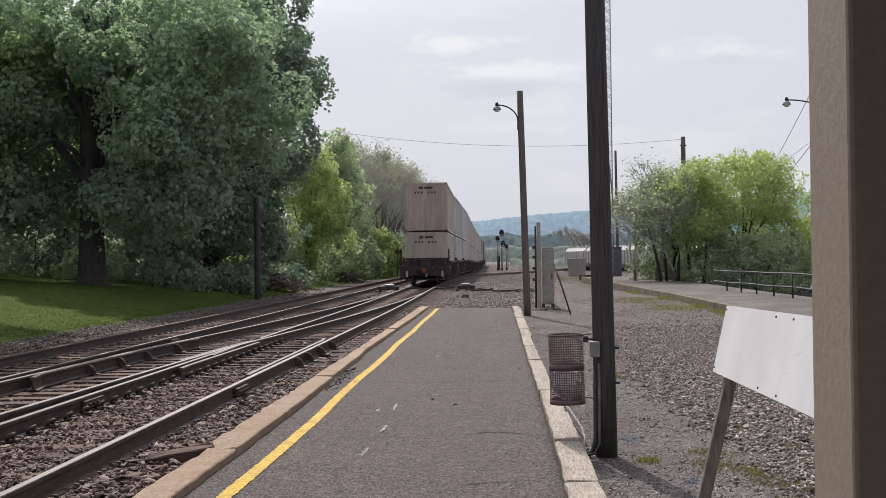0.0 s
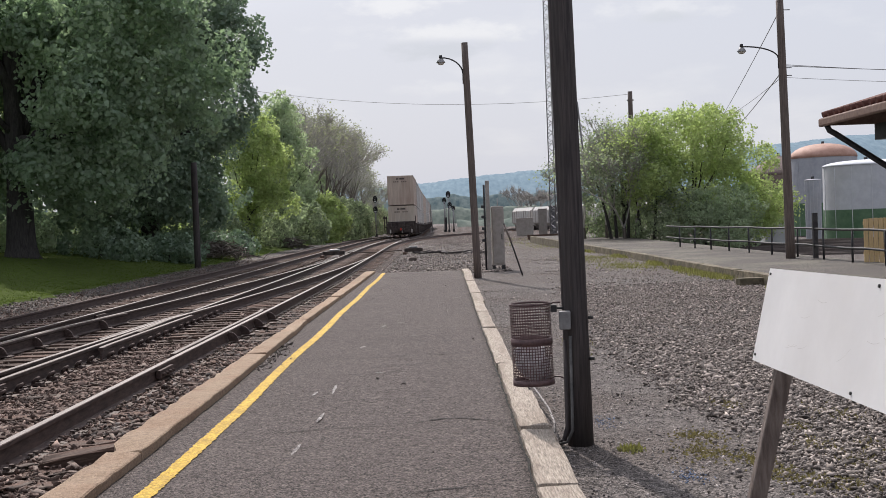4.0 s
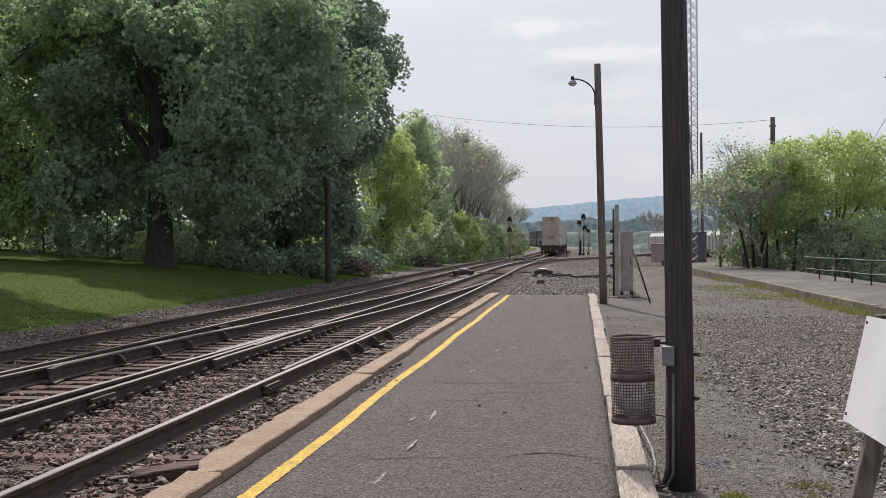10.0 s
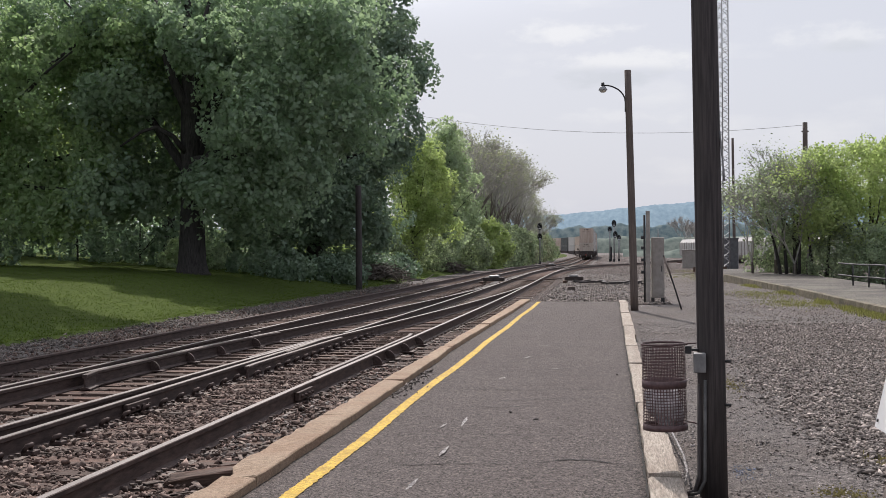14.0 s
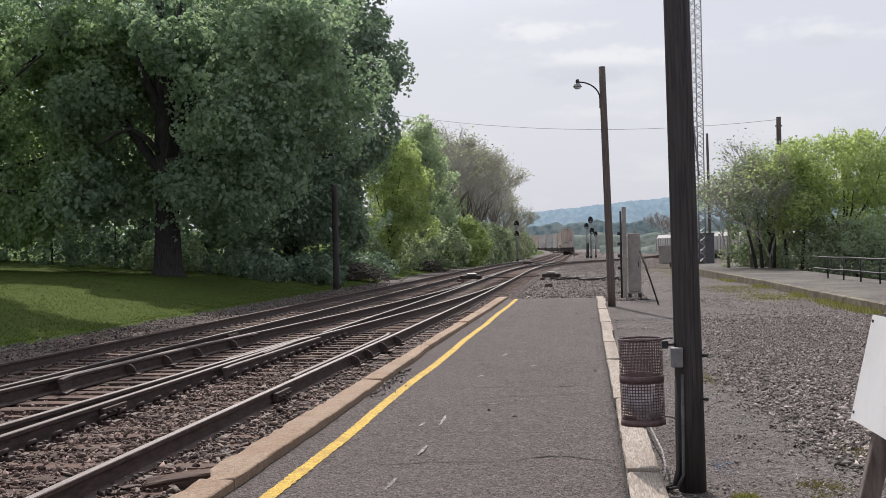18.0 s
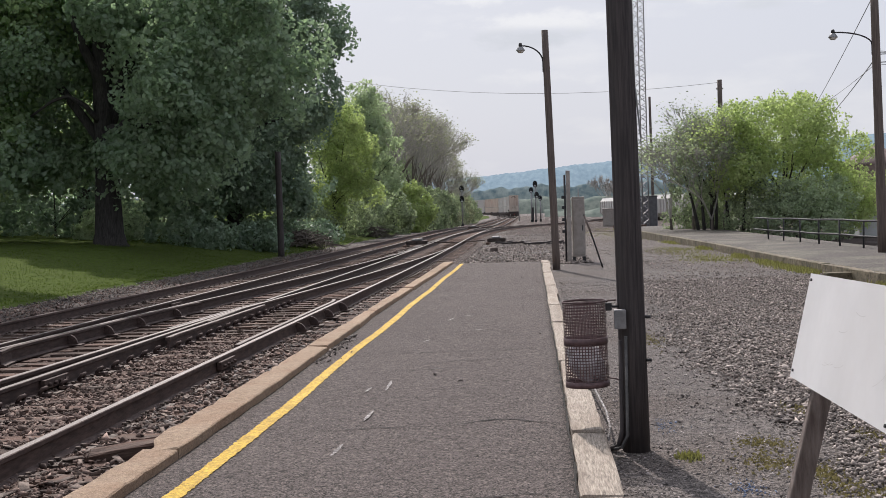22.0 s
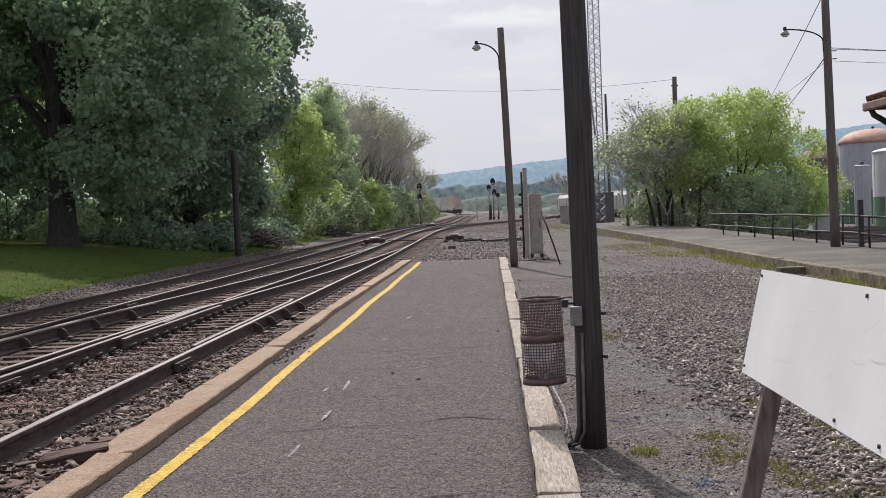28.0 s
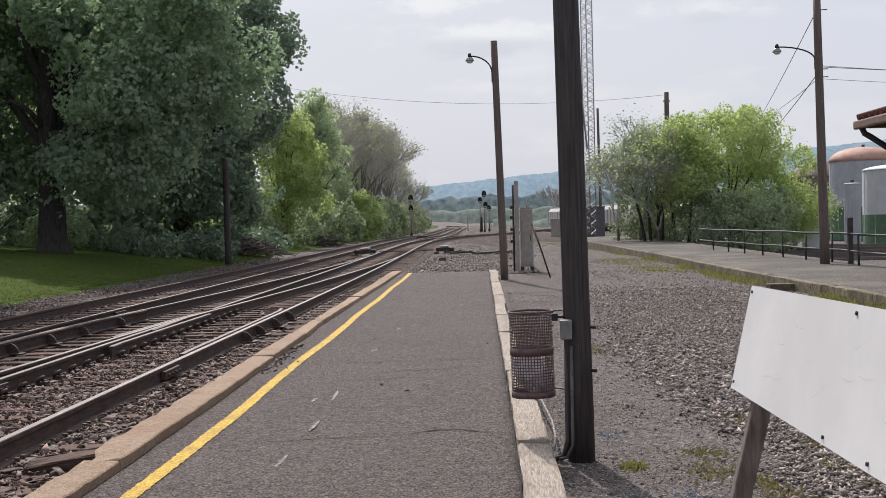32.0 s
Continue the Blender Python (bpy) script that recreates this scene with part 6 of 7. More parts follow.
def crown_mesh(blobs, n, leaf, material, bough=0.8, per=110, stray=0.12, ragged=0.075):
    """A crown of leafy boughs: drooping domes of leaves over egg-shaped masses, some reaching out, and larger shaded leaves inside."""
    area = np.array([(b[3] * b[4] + b[3] * b[5] + b[4] * b[5]) for b in blobs])
    places, ways = [], []
    for i, (cx, cy, cz, rx, ry, rz) in enumerate(blobs):
        m = max(5, int(area[i] / area.sum() * n * 0.86 / per * 1.35))
        radii = np.array([rx, ry, rz])
        d = unit(rng_np.normal(size=(m, 3)))
        lobe = np.sin(d[:, 0] * 5.3 + cx) + np.sin(d[:, 1] * 5.9 + cy) + np.sin(d[:, 2] * 7.1 + cz)
        r = rng_np.uniform(0.84, 1.0, m) * (1 + ragged * lobe)
        r = np.where(rng_np.random(m) < stray, r + 0.16 * rng_np.random(m), r)
        c = d * r[:, None] * radii + np.array([cx, cy, cz])
        keep = lobe > -1.5 + 0.5 * rng_np.random(m)
        for k, b in enumerate(blobs):
            if k != i:
                keep &= np.linalg.norm((c - np.array(b[:3])) / np.array(b[3:6]), axis=1) > 0.72
        c, d = c[keep], d[keep]
        m = len(c)
        out = unit(d / radii)
        axis = unit(out + rng_np.normal(0, 0.35, (m, 3)) + np.array([0, 0, 0.15]))
        t1 = unit(np.cross(axis, rng_np.normal(size=(m, 3))))
        t2 = np.cross(axis, t1)
        s = bough * rng_np.uniform(0.55, 1.35, m)
        g = np.repeat(np.arange(m), per)
        u, a = np.sqrt(rng_np.random(m * per)), rng_np.uniform(0, 2 * math.pi, m * per)
        u = u * (1 + 0.25 * np.sin(3 * a + g) + 0.15 * np.sin(5 * a + 2.3 * g))
        radial = np.cos(a)[:, None] * t1[g] + np.sin(a)[:, None] * t2[g]
        p = c[g] + s[g][:, None] * (u[:, None] * radial + 0.6 * (1 - u[:, None] ** 2) * axis[g] + rng_np.normal(0, 0.13, (m * per, 3)))
        p[:, 2] -= 0.55 * s[g] * u ** 2
        places.append(p)
        ways.append(unit(0.4 * axis[g] + 0.85 * u[:, None] * radial + np.array([0, 0, 0.15]) + rng_np.normal(0, 0.5, (m * per, 3))))
        q = int(area[i] / area.sum() * n * 0.14)
        d = unit(rng_np.normal(size=(q, 3)))
        places.append(d * rng_np.uniform(0.5, 0.86, (q, 1)) * radii + np.array([cx, cy, cz]))
        ways.append(unit(d + rng_np.normal(0, 0.5, (q, 3))))
    p, w = np.concatenate(places), np.concatenate(ways)
    return facing_leaves("crown", p, w, leaf, material)


def limb_points(p, q, seed, n=6, wob=0.25):
    r = random.Random(seed)
    p, q = Vector(p), Vector(q)
    return [p.lerp(q, k / n) + Vector((r.uniform(-wob, wob), r.uniform(-wob, wob), r.uniform(-wob, wob) * 0.6)) * (k / n) for k in range(n + 1)]


def tree(name, x, y, z, trunk_r, trunk_h, blobs, n, leaf, material, label, category="tree", bough=0.8, seed=1, limbs=7, top=None, group="", per=110, stray=0.12, fork=(), lobes=0):
    """A tapered trunk, limbs out to the masses of the crown, and the crown. fork: further bare limbs, each a run of points and a radius."""
    t = empty(name, pose(x, y, z), label, category, group)
    bm = bmesh.new()
    r = random.Random(seed)
    top = top or trunk_h * 1.9
    flare = [(0, 1.5), (0.015, 1.25), (0.05, 1.06), (0.12, 0.97), (0.3, 0.82), (0.6, 0.62), (1.0, 0.25)]
    tube(bm, [(r.uniform(-1, 1) * 0.10 * u * trunk_h * 0.3, 0, -0.15 + u * top) for u, _ in flare], [trunk_r * k for _, k in flare], 14)
    for v in bm.verts:
        v.co.x += 0.05 * trunk_r * math.sin(9 * math.atan2(v.co.y, v.co.x))
    part("trunk", bm, M_BARK, t)
    for pts, rad in fork:
        bm = bmesh.new()
        tube(bm, pts, [rad * (1 - 0.7 * i / (len(pts) - 1)) for i in range(len(pts))], 9)
        part("limb", bm, M_BARK, t)
    for k in range(limbs):
        bm = bmesh.new()
        b = blobs[k % len(blobs)]
        a = r.uniform(0, 2 * math.pi)
        end = (b[0] + 0.75 * b[3] * math.cos(a), b[1] + 0.75 * b[4] * math.sin(a), b[2] + r.uniform(-0.2, 0.6) * b[5])
        start = (0, 0, trunk_h * r.uniform(0.8, 1.5))
        pts = limb_points(start, end, seed * 31 + k, 7, 0.05 * b[3])
        tube(bm, pts, [trunk_r * 0.42 * (1 - 0.85 * i / 7) for i in range(8)], 8)
        part("limb", bm, M_BARK, t)
    if lobes:
        # each mass breaks up into flat-bottomed lobes with gaps between them
        split = []
        for b in blobs:
            for k in range(lobes):
                d = Vector((r.gauss(0, 1), r.gauss(0, 1), r.gauss(0, 1))).normalized() * r.uniform(0.45, 0.72)
                q = r.uniform(0.42, 0.6)
                split.append((b[0] + d.x * b[3], b[1] + d.y * b[4], b[2] + d.z * b[5], q * b[3], q * b[4], 0.8 * q * b[5]))
        blobs = split
    part("crown", crown_mesh(blobs, n, leaf, material, bough, per, stray), None, t)
    return t


def bare_tree(x, y, z, h, spread, n, seed, label, leaf_material=None, thin=0.014, leaf=0.15, depth=5):
    """A tree just coming into leaf: a fan of forking twigs with a few small leaves."""
    t = empty("budding_tree", pose(x, y, z), label, "tree", "budding trees")
    r = random.Random(seed)
    trunk, twig = bmesh.new(), bmesh.new()
    tips = []

    def grow(p, d, ln, rad, level):
        q = p + d * ln
        rad = max(rad, thin)
        bm = trunk if rad > 0.07 else twig
        tube(bm, [p, p.lerp(q, 0.5) + Vector((r.uniform(-1, 1), r.uniform(-1, 1), 0)) * ln * 0.06, q], [rad, rad * 0.85, rad * 0.65], 5 if rad > 0.07 else 3, caps=False)
        if level == 0:
            tips.append(q)
            return
        for _ in range(3):
            e = (d + Vector((r.uniform(-1, 1), r.uniform(-1, 1), r.uniform(-0.3, 0.6))) * spread).normalized()
            grow(q, e, (h * 0.25 if level == depth else ln) * r.uniform(0.66, 0.86), rad * 0.6, level - 1)

    grow(Vector((0, 0, -0.2)), Vector((0, 0, 1)), h * 0.15, h * 0.014, depth)
    part("trunk", trunk, M_BARK_GREY, t)
    tagged(part("twig_fan", twig, M_TWIG, t), kind="stuff")
    tp = np.array(tips)
    pts = np.repeat(tp, n, 0) + rng_np.normal(0, 0.28, (len(tp) * n, 3))
    part("foliage", leaves("foliage", pts, leaf, leaf_material or M_BUD), None, t)
    return t


# big shade trees on the lawn
tree("maple_tree", -17.45, 46.0, 0.64, 0.55, 4.6,
     [(-1.0, 3.2, 9.0, 5.6, 3.6, 4.4), (-5.0, 2.6, 7.6, 4.4, 3.6, 3.4), (4.6, 0.6, 8.2, 4.0, 4.2, 4.2), (2.8, 3.5, 11.3, 4.6, 3.4, 3.0), (-5.5, 3.0, 10.8, 4.6, 3.6, 3.0), (3.0, 0.0, 4.0, 3.0, 2.8, 2.4), (-2.2, 1.4, 10.8, 3.0, 2.6, 1.9), (3.4, -2.4, 6.4, 2.3, 1.9, 1.8),
      (-2.9, -1.3, 3.6, 1.7, 1.5, 0.9), (1.3, -1.6, 9.3, 1.7, 1.4, 1.0), (1.7, -1.4, 3.6, 1.3, 1.3, 1.0), (6.7, 0.0, 7.2, 2.1, 2.4, 2.3), (1.5, 3.6, 4.6, 3.4, 1.6, 2.0), (-3.6, 3.2, 4.4, 2.6, 1.6, 1.6), (5.6, -1.4, 9.6, 1.9, 1.8, 1.6), (-2.6, -0.8, 7.4, 1.5, 1.3, 0.9)],
     132000, 0.172, M_LEAF_MAPLE, "huge old maple with dark foliage and a forked trunk", bough=0.8, seed=3, limbs=6, top=11.5, per=110, lobes=8,
     fork=[([(0.05, 0, 6.2), (-0.2, -0.2, 7.0), (-0.6, -0.3, 7.9), (-0.95, -0.3, 8.9), (-1.1, -0.2, 10.0), (-1.6, 0.2, 11.5)], 0.27), ([(0.05, 0, 6.6), (0.25, -0.3, 7.6), (0.5, -0.4, 8.6), (0.55, -0.4, 9.8), (0.9, 0, 11.5)], 0.24),
           ([(-0.1, -0.2, 4.9), (-0.5, -0.7, 5.6), (-1.1, -1.0, 6.0), (-1.7, -1.1, 5.8), (-2.6, -1.2, 5.2)], 0.13), ([(0.2, 0, 4.2), (1.0, -0.6, 4.9), (2.2, -1.2, 5.3), (3.6, -1.6, 5.2)], 0.14)])
tree("linden_tree", -16.4, 62.0, 0.6, 0.5, 3.5,
     [(0.1, 0, 8.0, 5.2, 5.5, 6.3), (0.2, 0, 14.0, 4.8, 5.5, 5.5), (0.8, -0.6, 4.0, 4.4, 4.6, 3.4), (-3, 0, 5.5, 5, 4.5, 4.2), (-0.3, 0, 19, 4.6, 5, 5), (3.5, 0, 11.2, 2.5, 3.0, 3.2), (3.0, -1.4, 2.6, 2.2, 2.2, 2.0), (4.0, -1.5, 7.0, 1.8, 2.0, 2.0)],
     132000, 0.175, M_LEAF_DARK, "dense dark broadleaf tree hanging low over the verge", bough=0.8, seed=5, limbs=8, top=15, per=110, stray=0.22, lobes=9)
tree("maple_tree", -29.0, 46.5, 0.9, 0.5, 4.2,
     [(0, 0, 8.5, 6.0, 4.5, 4.0), (4.8, -0.6, 5.6, 4.0, 3.2, 3.0), (5.6, 0.0, 9.2, 4.0, 3.4, 2.6), (-1.5, 1.5, 10.0, 5, 4.6, 3.0), (5.8, -1.4, 3.0, 2.5, 2.2, 1.6), (7.9, -1.0, 4.6, 1.5, 1.4, 1.0), (9.0, -0.6, 9.8, 1.9, 1.6, 1.2), (1.6, -1.5, 4.2, 3.0, 2.6, 2.0)],
     80000, 0.165, M_LEAF_SIDE, "broad maple with low boughs at the edge of the lawn", bough=0.75, seed=8, limbs=8, top=11, per=100, lobes=8)
tree("maple_tree", -24.5, 61.0, 0.9, 0.4, 3.5, [(0, 0, 8, 6.0, 4, 5.5), (4.0, 0, 10.5, 4, 4, 3.5), (-5, 0, 8, 5, 4, 5)], 17000, 0.22, M_LEAF_LIGHT, "light-green tree behind the lawn, lit from behind", bough=0.8, seed=9, limbs=6, top=11, per=60, lobes=5)
tree("maple_tree", -38.0, 58.0, 1.2, 0.45, 3.5, [(0, 0, 9, 7.5, 6, 8), (1, 0, 16, 7, 6, 5), (4, 0, 5, 5, 5, 4)], 20000, 0.34, M_LEAF_MAPLE, "dark broadleaf tree behind the lawn", bough=1.2, seed=10, limbs=6, top=13)

# undergrowth and lighter trees along the line
spots = [(-22, 80, 2.2, 2.2, M_LEAF_SCRUB), (-26, 78, 2.4, 2.0, M_LEAF_SCRUB), (-19.5, 77, 2.0, 1.7, M_LEAF_LIGHT), (-30, 79, 2.6, 2.4, M_LEAF_SCRUB), (-16.5, 79, 1.9, 2.2, M_LEAF_SCRUB), (-14.5, 64, 1.5, 1.2, M_LEAF_DARK), (-20.5, 63, 2.2, 1.8, M_LEAF_DARK), (-24.5, 62, 2.6, 2.0, M_LEAF_DARK), (-28.5, 60, 2.6, 2.0, M_LEAF_DARK), (-13.4, 68, 1.3, 1.1, M_LEAF_DARK), (-27, 44, 2.2, 1.6, M_LEAF_DARK), (-31, 43, 2.2, 1.8, M_LEAF_DARK), (-34, 58, 2.6, 2.0, M_LEAF_DARK),
         (-14.6, 84, 2.2, 2.6, M_LEAF_SCRUB), (-20.0, 52.5, 1.5, 1.5, M_LEAF_MID), (-15.8, 51.0, 1.6, 1.2, M_LEAF_DARK), (-30, 66, 3.0, 3.0, M_LEAF_MAPLE), (-35, 68, 3.0, 3.0, M_LEAF_MAPLE), (-13.6, 54.5, 1.3, 1.2, M_LEAF_DARK), (-23.4, 54.5, 2.3, 3.4, M_LEAF_DARK), (-27.2, 55.5, 2.4, 3.4, M_LEAF_DARK), (-15.4, 92, 2.4, 3.2, M_LEAF_SCRUB)]
for k, (x, y, w, h, m) in enumerate(spots):
    tree("shrub", x, y, lz(x, y), 0.06, 0.5, [(0, 0, h * 0.5, w, w, h * 0.55), (w * 0.6, 0.3, h * 0.4, w * 0.6, w * 0.6, h * 0.4)], 3800, 0.14, m, "leafy green shrub under the trees", "shrub", 0.4, 40 + k, 3, h * 0.7, "shrubs", 45, 0.3)
tree("young_tree", -14.5, 82.0, 0.3, 0.16, 2.4, [(0, 0, 5.5, 2.9, 2.6, 3.6), (0.6, 0, 8.8, 2.2, 2, 2.4), (-0.8, 0, 3.2, 2.6, 2.2, 2.0), (1.4, -0.6, 3.6, 1.7, 1.5, 1.7)], 34000, 0.14, M_LEAF_LIGHT, "fresh light-green young tree catching the sun", bough=0.55, seed=12, limbs=6, per=50, stray=0.3, lobes=6)
tree("young_tree", -14.3, 96.0, 0.3, 0.2, 3.0, [(0, 0, 6.0, 3.0, 2.6, 4.6), (-0.2, 0, 10.2, 2.3, 2.0, 2.6), (1.0, 0, 3, 2.2, 2.2, 2.2)], 28000, 0.17, M_LEAF_MID, "mid-green tree beside the line", bough=0.6, seed=13, limbs=6, per=50, stray=0.3, lobes=6)
tree("young_tree", -15.2, 112.0, 0.3, 0.22, 3.0, [(-0.6, 0, 4.6, 2.6, 2.6, 3.6), (-1.4, 0, 8.2, 2.2, 2.2, 2.6)], 15000, 0.19, M_LEAF_MID, "mid-green tree beside the line", bough=0.6, seed=14, limbs=6, per=50, stray=0.3, lobes=6)
tree("shrub", -12.0, 112.0, -0.2, 0.08, 1.0, [(0, 0, 1.9, 1.9, 1.6, 2.0), (-0.3, 0, 3.4, 1.1, 1.0, 1.2)], 6000, 0.2, M_LEAF_LIGHT, "bright yellow-green bush beside the line", "shrub", 0.5, 15, 3, 2.4, "", 40, 0.3)
tree("shrub", -12.6, 101.0, -0.2, 0.08, 1.0, [(0, 0, 1.5, 1.6, 1.5, 1.6)], 3600, 0.2, M_LEAF_SCRUB, "green bush beside the line", "shrub", 0.5, 16, 3, 2.0, "", 40, 0.3)
for k, (x, y, w, h, m) in enumerate([(-14.0, 126, 2.8, 4.6, M_LEAF_SCRUB), (-13.6, 140, 2.6, 4.8, M_LEAF_SCRUB), (-13.6, 155, 2.6, 4.8, M_LEAF_SCRUB), (-14.2, 170, 2.6, 4.6, M_BUD), (-14.4, 186, 2.6, 4.6, M_LEAF_SCRUB), (-14.0, 200, 2.8, 4.4, M_BUD),
                                     (-14.3, 216, 3.4, 4.4, M_LEAF_SCRUB), (-15.6, 232, 3.8, 5.2, M_LEAF_SCRUB), (-18.0, 250, 4.2, 6.0, M_LEAF_SCRUB), (-22.0, 270, 5.0, 7.0, M_LEAF_SCRUB), (-28.0, 292, 6.0, 8.0, M_LEAF_SCRUB), (-37.0, 315, 7.0, 8.5, M_LEAF_SCRUB)]):
    tree("thicket", x, y, -0.3 - float(dip(y)), 0.1, 1.0, [(0, 0, h * 0.45, w, 4.5, h * 0.55)], 4600, 0.25, m, "tangled green thicket along the line", "shrub", 0.7, 60 + k, 3, h * 0.7, "thickets", 45, 0.35)
WOOD = [(-16.5, 110, 16.5), (-15.5, 122, 17.0), (-14.6, 134, 17.5), (-14.6, 146, 18.0), (-14.0, 158, 17.0), (-13.6, 170, 16.5), (-13.3, 182, 15.0), (-13.0, 194, 13.5), (-12.8, 206, 12.0), (-12.6, 218, 10.5), (-12.9, 230, 9.5),
        (-19.0, 122, 18.5), (-18.0, 140, 19.0), (-17.0, 160, 18.0), (-16.5, 178, 16.5), (-16.0, 196, 14.5), (-15.0, 128, 14.0), (-13.9, 152, 13.0), (-13.2, 176, 11.5), (-12.6, 200, 9.5)]
grown = [bare_tree(x, y, -0.3, h, 0.52, 2, 80 + k, "grey-brown tree just coming into leaf beside the line", M_BUD, 0.022, 0.17, 6) for k, (x, y, h) in enumerate(WOOD[:4])]
for k, (x, y, h) in enumerate(WOOD[4:]):
    copy_thing(grown[k % 4], pose(x - 2.2 * smooth01((y - 150) / 40), y, -0.5, 0, 0, 37 + 70 * k) @ Matrix.Scale(h / WOOD[k % 4][2], 4))
for k, (x, y) in enumerate([(-20, 92), (-25, 90), (-31, 89), (-37, 89), (-43, 87), (-49, 86)]):
    tree("thicket", x, y, lz(x, y), 0.12, 1.2, [(0, 0, 2.8, 4.2, 3.5, 3.2), (1, 0, 5.2, 3.8, 3, 2.8), (-0.5, 0, 8.4, 3.6, 3, 2.8)], 5000, 0.3, M_LEAF_SCRUB, "green thicket closing the back of the lawn", "shrub", 0.9, 110 + k, 3, 4.0, "thickets", 60)
# unseen tree: its high crown masses are added to shade the near lawn
tree("maple_tree", -24.5, 30.5, 0.9, 0.45, 4.2, [(0, 0, 12.5, 4.0, 4.0, 2.2), (4.2, 0, 13.4, 3.0, 3.6, 1.8), (8.5, 0.5, 13.2, 5.4, 4.6, 2.4), (4.6, 7.0, 13.2, 4.4, 3.0, 1.8), (8.8, 6.4, 13.4, 3.6, 2.8, 1.6)], 34000, 0.25, M_LEAF_MAPLE, "dark maple added out of view to shade the near lawn", bough=1.0, seed=11, limbs=8, top=12)
tree("young_tree", -20.0, 130.0, 0.3, 0.25, 3.0, [(0, 0, 6.5, 4.5, 4.5, 5.5), (1.0, 0, 10.5, 3.6, 3, 3.0)], 12000, 0.32, M_LEAF_MID, "mid-green tree beside the line", bough=0.9, seed=24, limbs=6, per=60)
tree("young_tree", -21.0, 160.0, 0.3, 0.25, 3.0, [(0, 0, 6.0, 5.5, 5.5, 5.5)], 9000, 0.36, M_LEAF_MID, "mid-green tree beside the line", bough=1.0, seed=25, limbs=6, per=60)

# bushy trees beyond the second platform
tree("bushy_tree", 12.6, 60.0, -0.3, 0.14, 1.4, [(0, 0, 4.8, 2.9, 2.8, 2.5), (1.7, 0, 3.6, 2.9, 2.8, 2.2), (-1.0, 0, 5.8, 1.9, 2.0, 1.5), (-1.7, 0, 3.6, 1.6, 2.2, 1.6), (3.7, 0.4, 2.6, 2.0, 2, 1.6), (1.0, 0, 6.4, 1.7, 1.6, 1.2), (1.5, -0.5, 1.7, 2.6, 1.6, 1.2)],
     54000, 0.105, M_LEAF_LIGHT, "broad bushy tree in fresh light-green leaf", bough=0.5, seed=31, limbs=14, top=4.5, per=50, stray=0.25, lobes=6)
tree("bushy_tree", 9.3, 62.5, -0.1, 0.12, 1.6, [(0, 0, 4.0, 1.7, 1.8, 1.9), (-0.8, 0, 3.0, 1.3, 1.5, 1.2), (0.3, 0, 5.3, 1.1, 1.2, 1.2)],
     6500, 0.105, M_LEAF_SCRUB, "slender multi-stemmed tree in thin leaf", bough=0.5, seed=32, limbs=9, top=4.0, per=30, stray=0.4)
for k, (x, y, lean) in enumerate([(8.5, 61.5, -0.5), (8.8, 61.8, -0.15), (9.3, 61.2, 0.1), (9.9, 60.6, -0.2), (10.5, 60.2, 0.2)]):
    stem = empty("sapling", pose(x, y, -0.2), "dark slim bare stem under the bushy trees", "sapling", "saplings")
    bm = bmesh.new()
    tube(bm, [(0, 0, -0.1), (lean * 0.3, 0, 0.9), (lean * 0.7, 0.1, 1.9), (lean * 1.5, 0.1, 3.4)], [0.10, 0.085, 0.065, 0.03], 8)
    part("stem", bm, M_BARK, stem)
bare_tree(8.4, 63.0, -0.1, 7.8, 0.5, 3, 33, "thin tree just coming into leaf beside the platform", M_LEAF_SCRUB, 0.014, 0.10, 6)
bare_tree(9.7, 61.0, -0.1, 7.4, 0.5, 4, 34, "thin tree just coming into leaf beside the platform", M_LEAF_LIGHT, 0.014, 0.10, 6)
bare_tree(7.3, 64.0, -0.1, 7.0, 0.55, 3, 37, "thin tree just coming into leaf beside the platform", M_LEAF_SCRUB, 0.014, 0.10, 6)
bare_tree(9.0, 60.5, -0.1, 6.6, 0.55, 3, 38, "thin tree just coming into leaf beside the platform", M_LEAF_SCRUB, 0.014, 0.10, 6)
bare_tree(15.6, 246.0, -0.8, 11.5, 0.75, 1, 35, "distant bare grey-brown tree", M_TWIG, 0.04, 0.14, 6)
bare_tree(19.0, 250.0, -0.8, 10.5, 0.75, 1, 36, "distant bare grey-brown tree", M_TWIG, 0.04, 0.14, 6)
for k, (x, y) in enumerate([(11.6, 58.0), (12.6, 57.5), (13.6, 57.5), (14.6, 58.5), (10.8, 60), (10.6, 65), (9.4, 66), (8.6, 67)]):
    tree("shrub", x, y, -0.3, 0.05, 0.4, [(0, 0, 0.9, 1.1, 0.9, 1.2), (0.2, 0, 1.9, 0.9, 0.8, 0.9)], 4200, 0.095, M_LEAF_SCRUB if x < 12 else M_LEAF_MID, "shady shrub under the bushy trees", "shrub", 0.35, 90 + k, 3, 0.9, "shrubs", 40, 0.3)

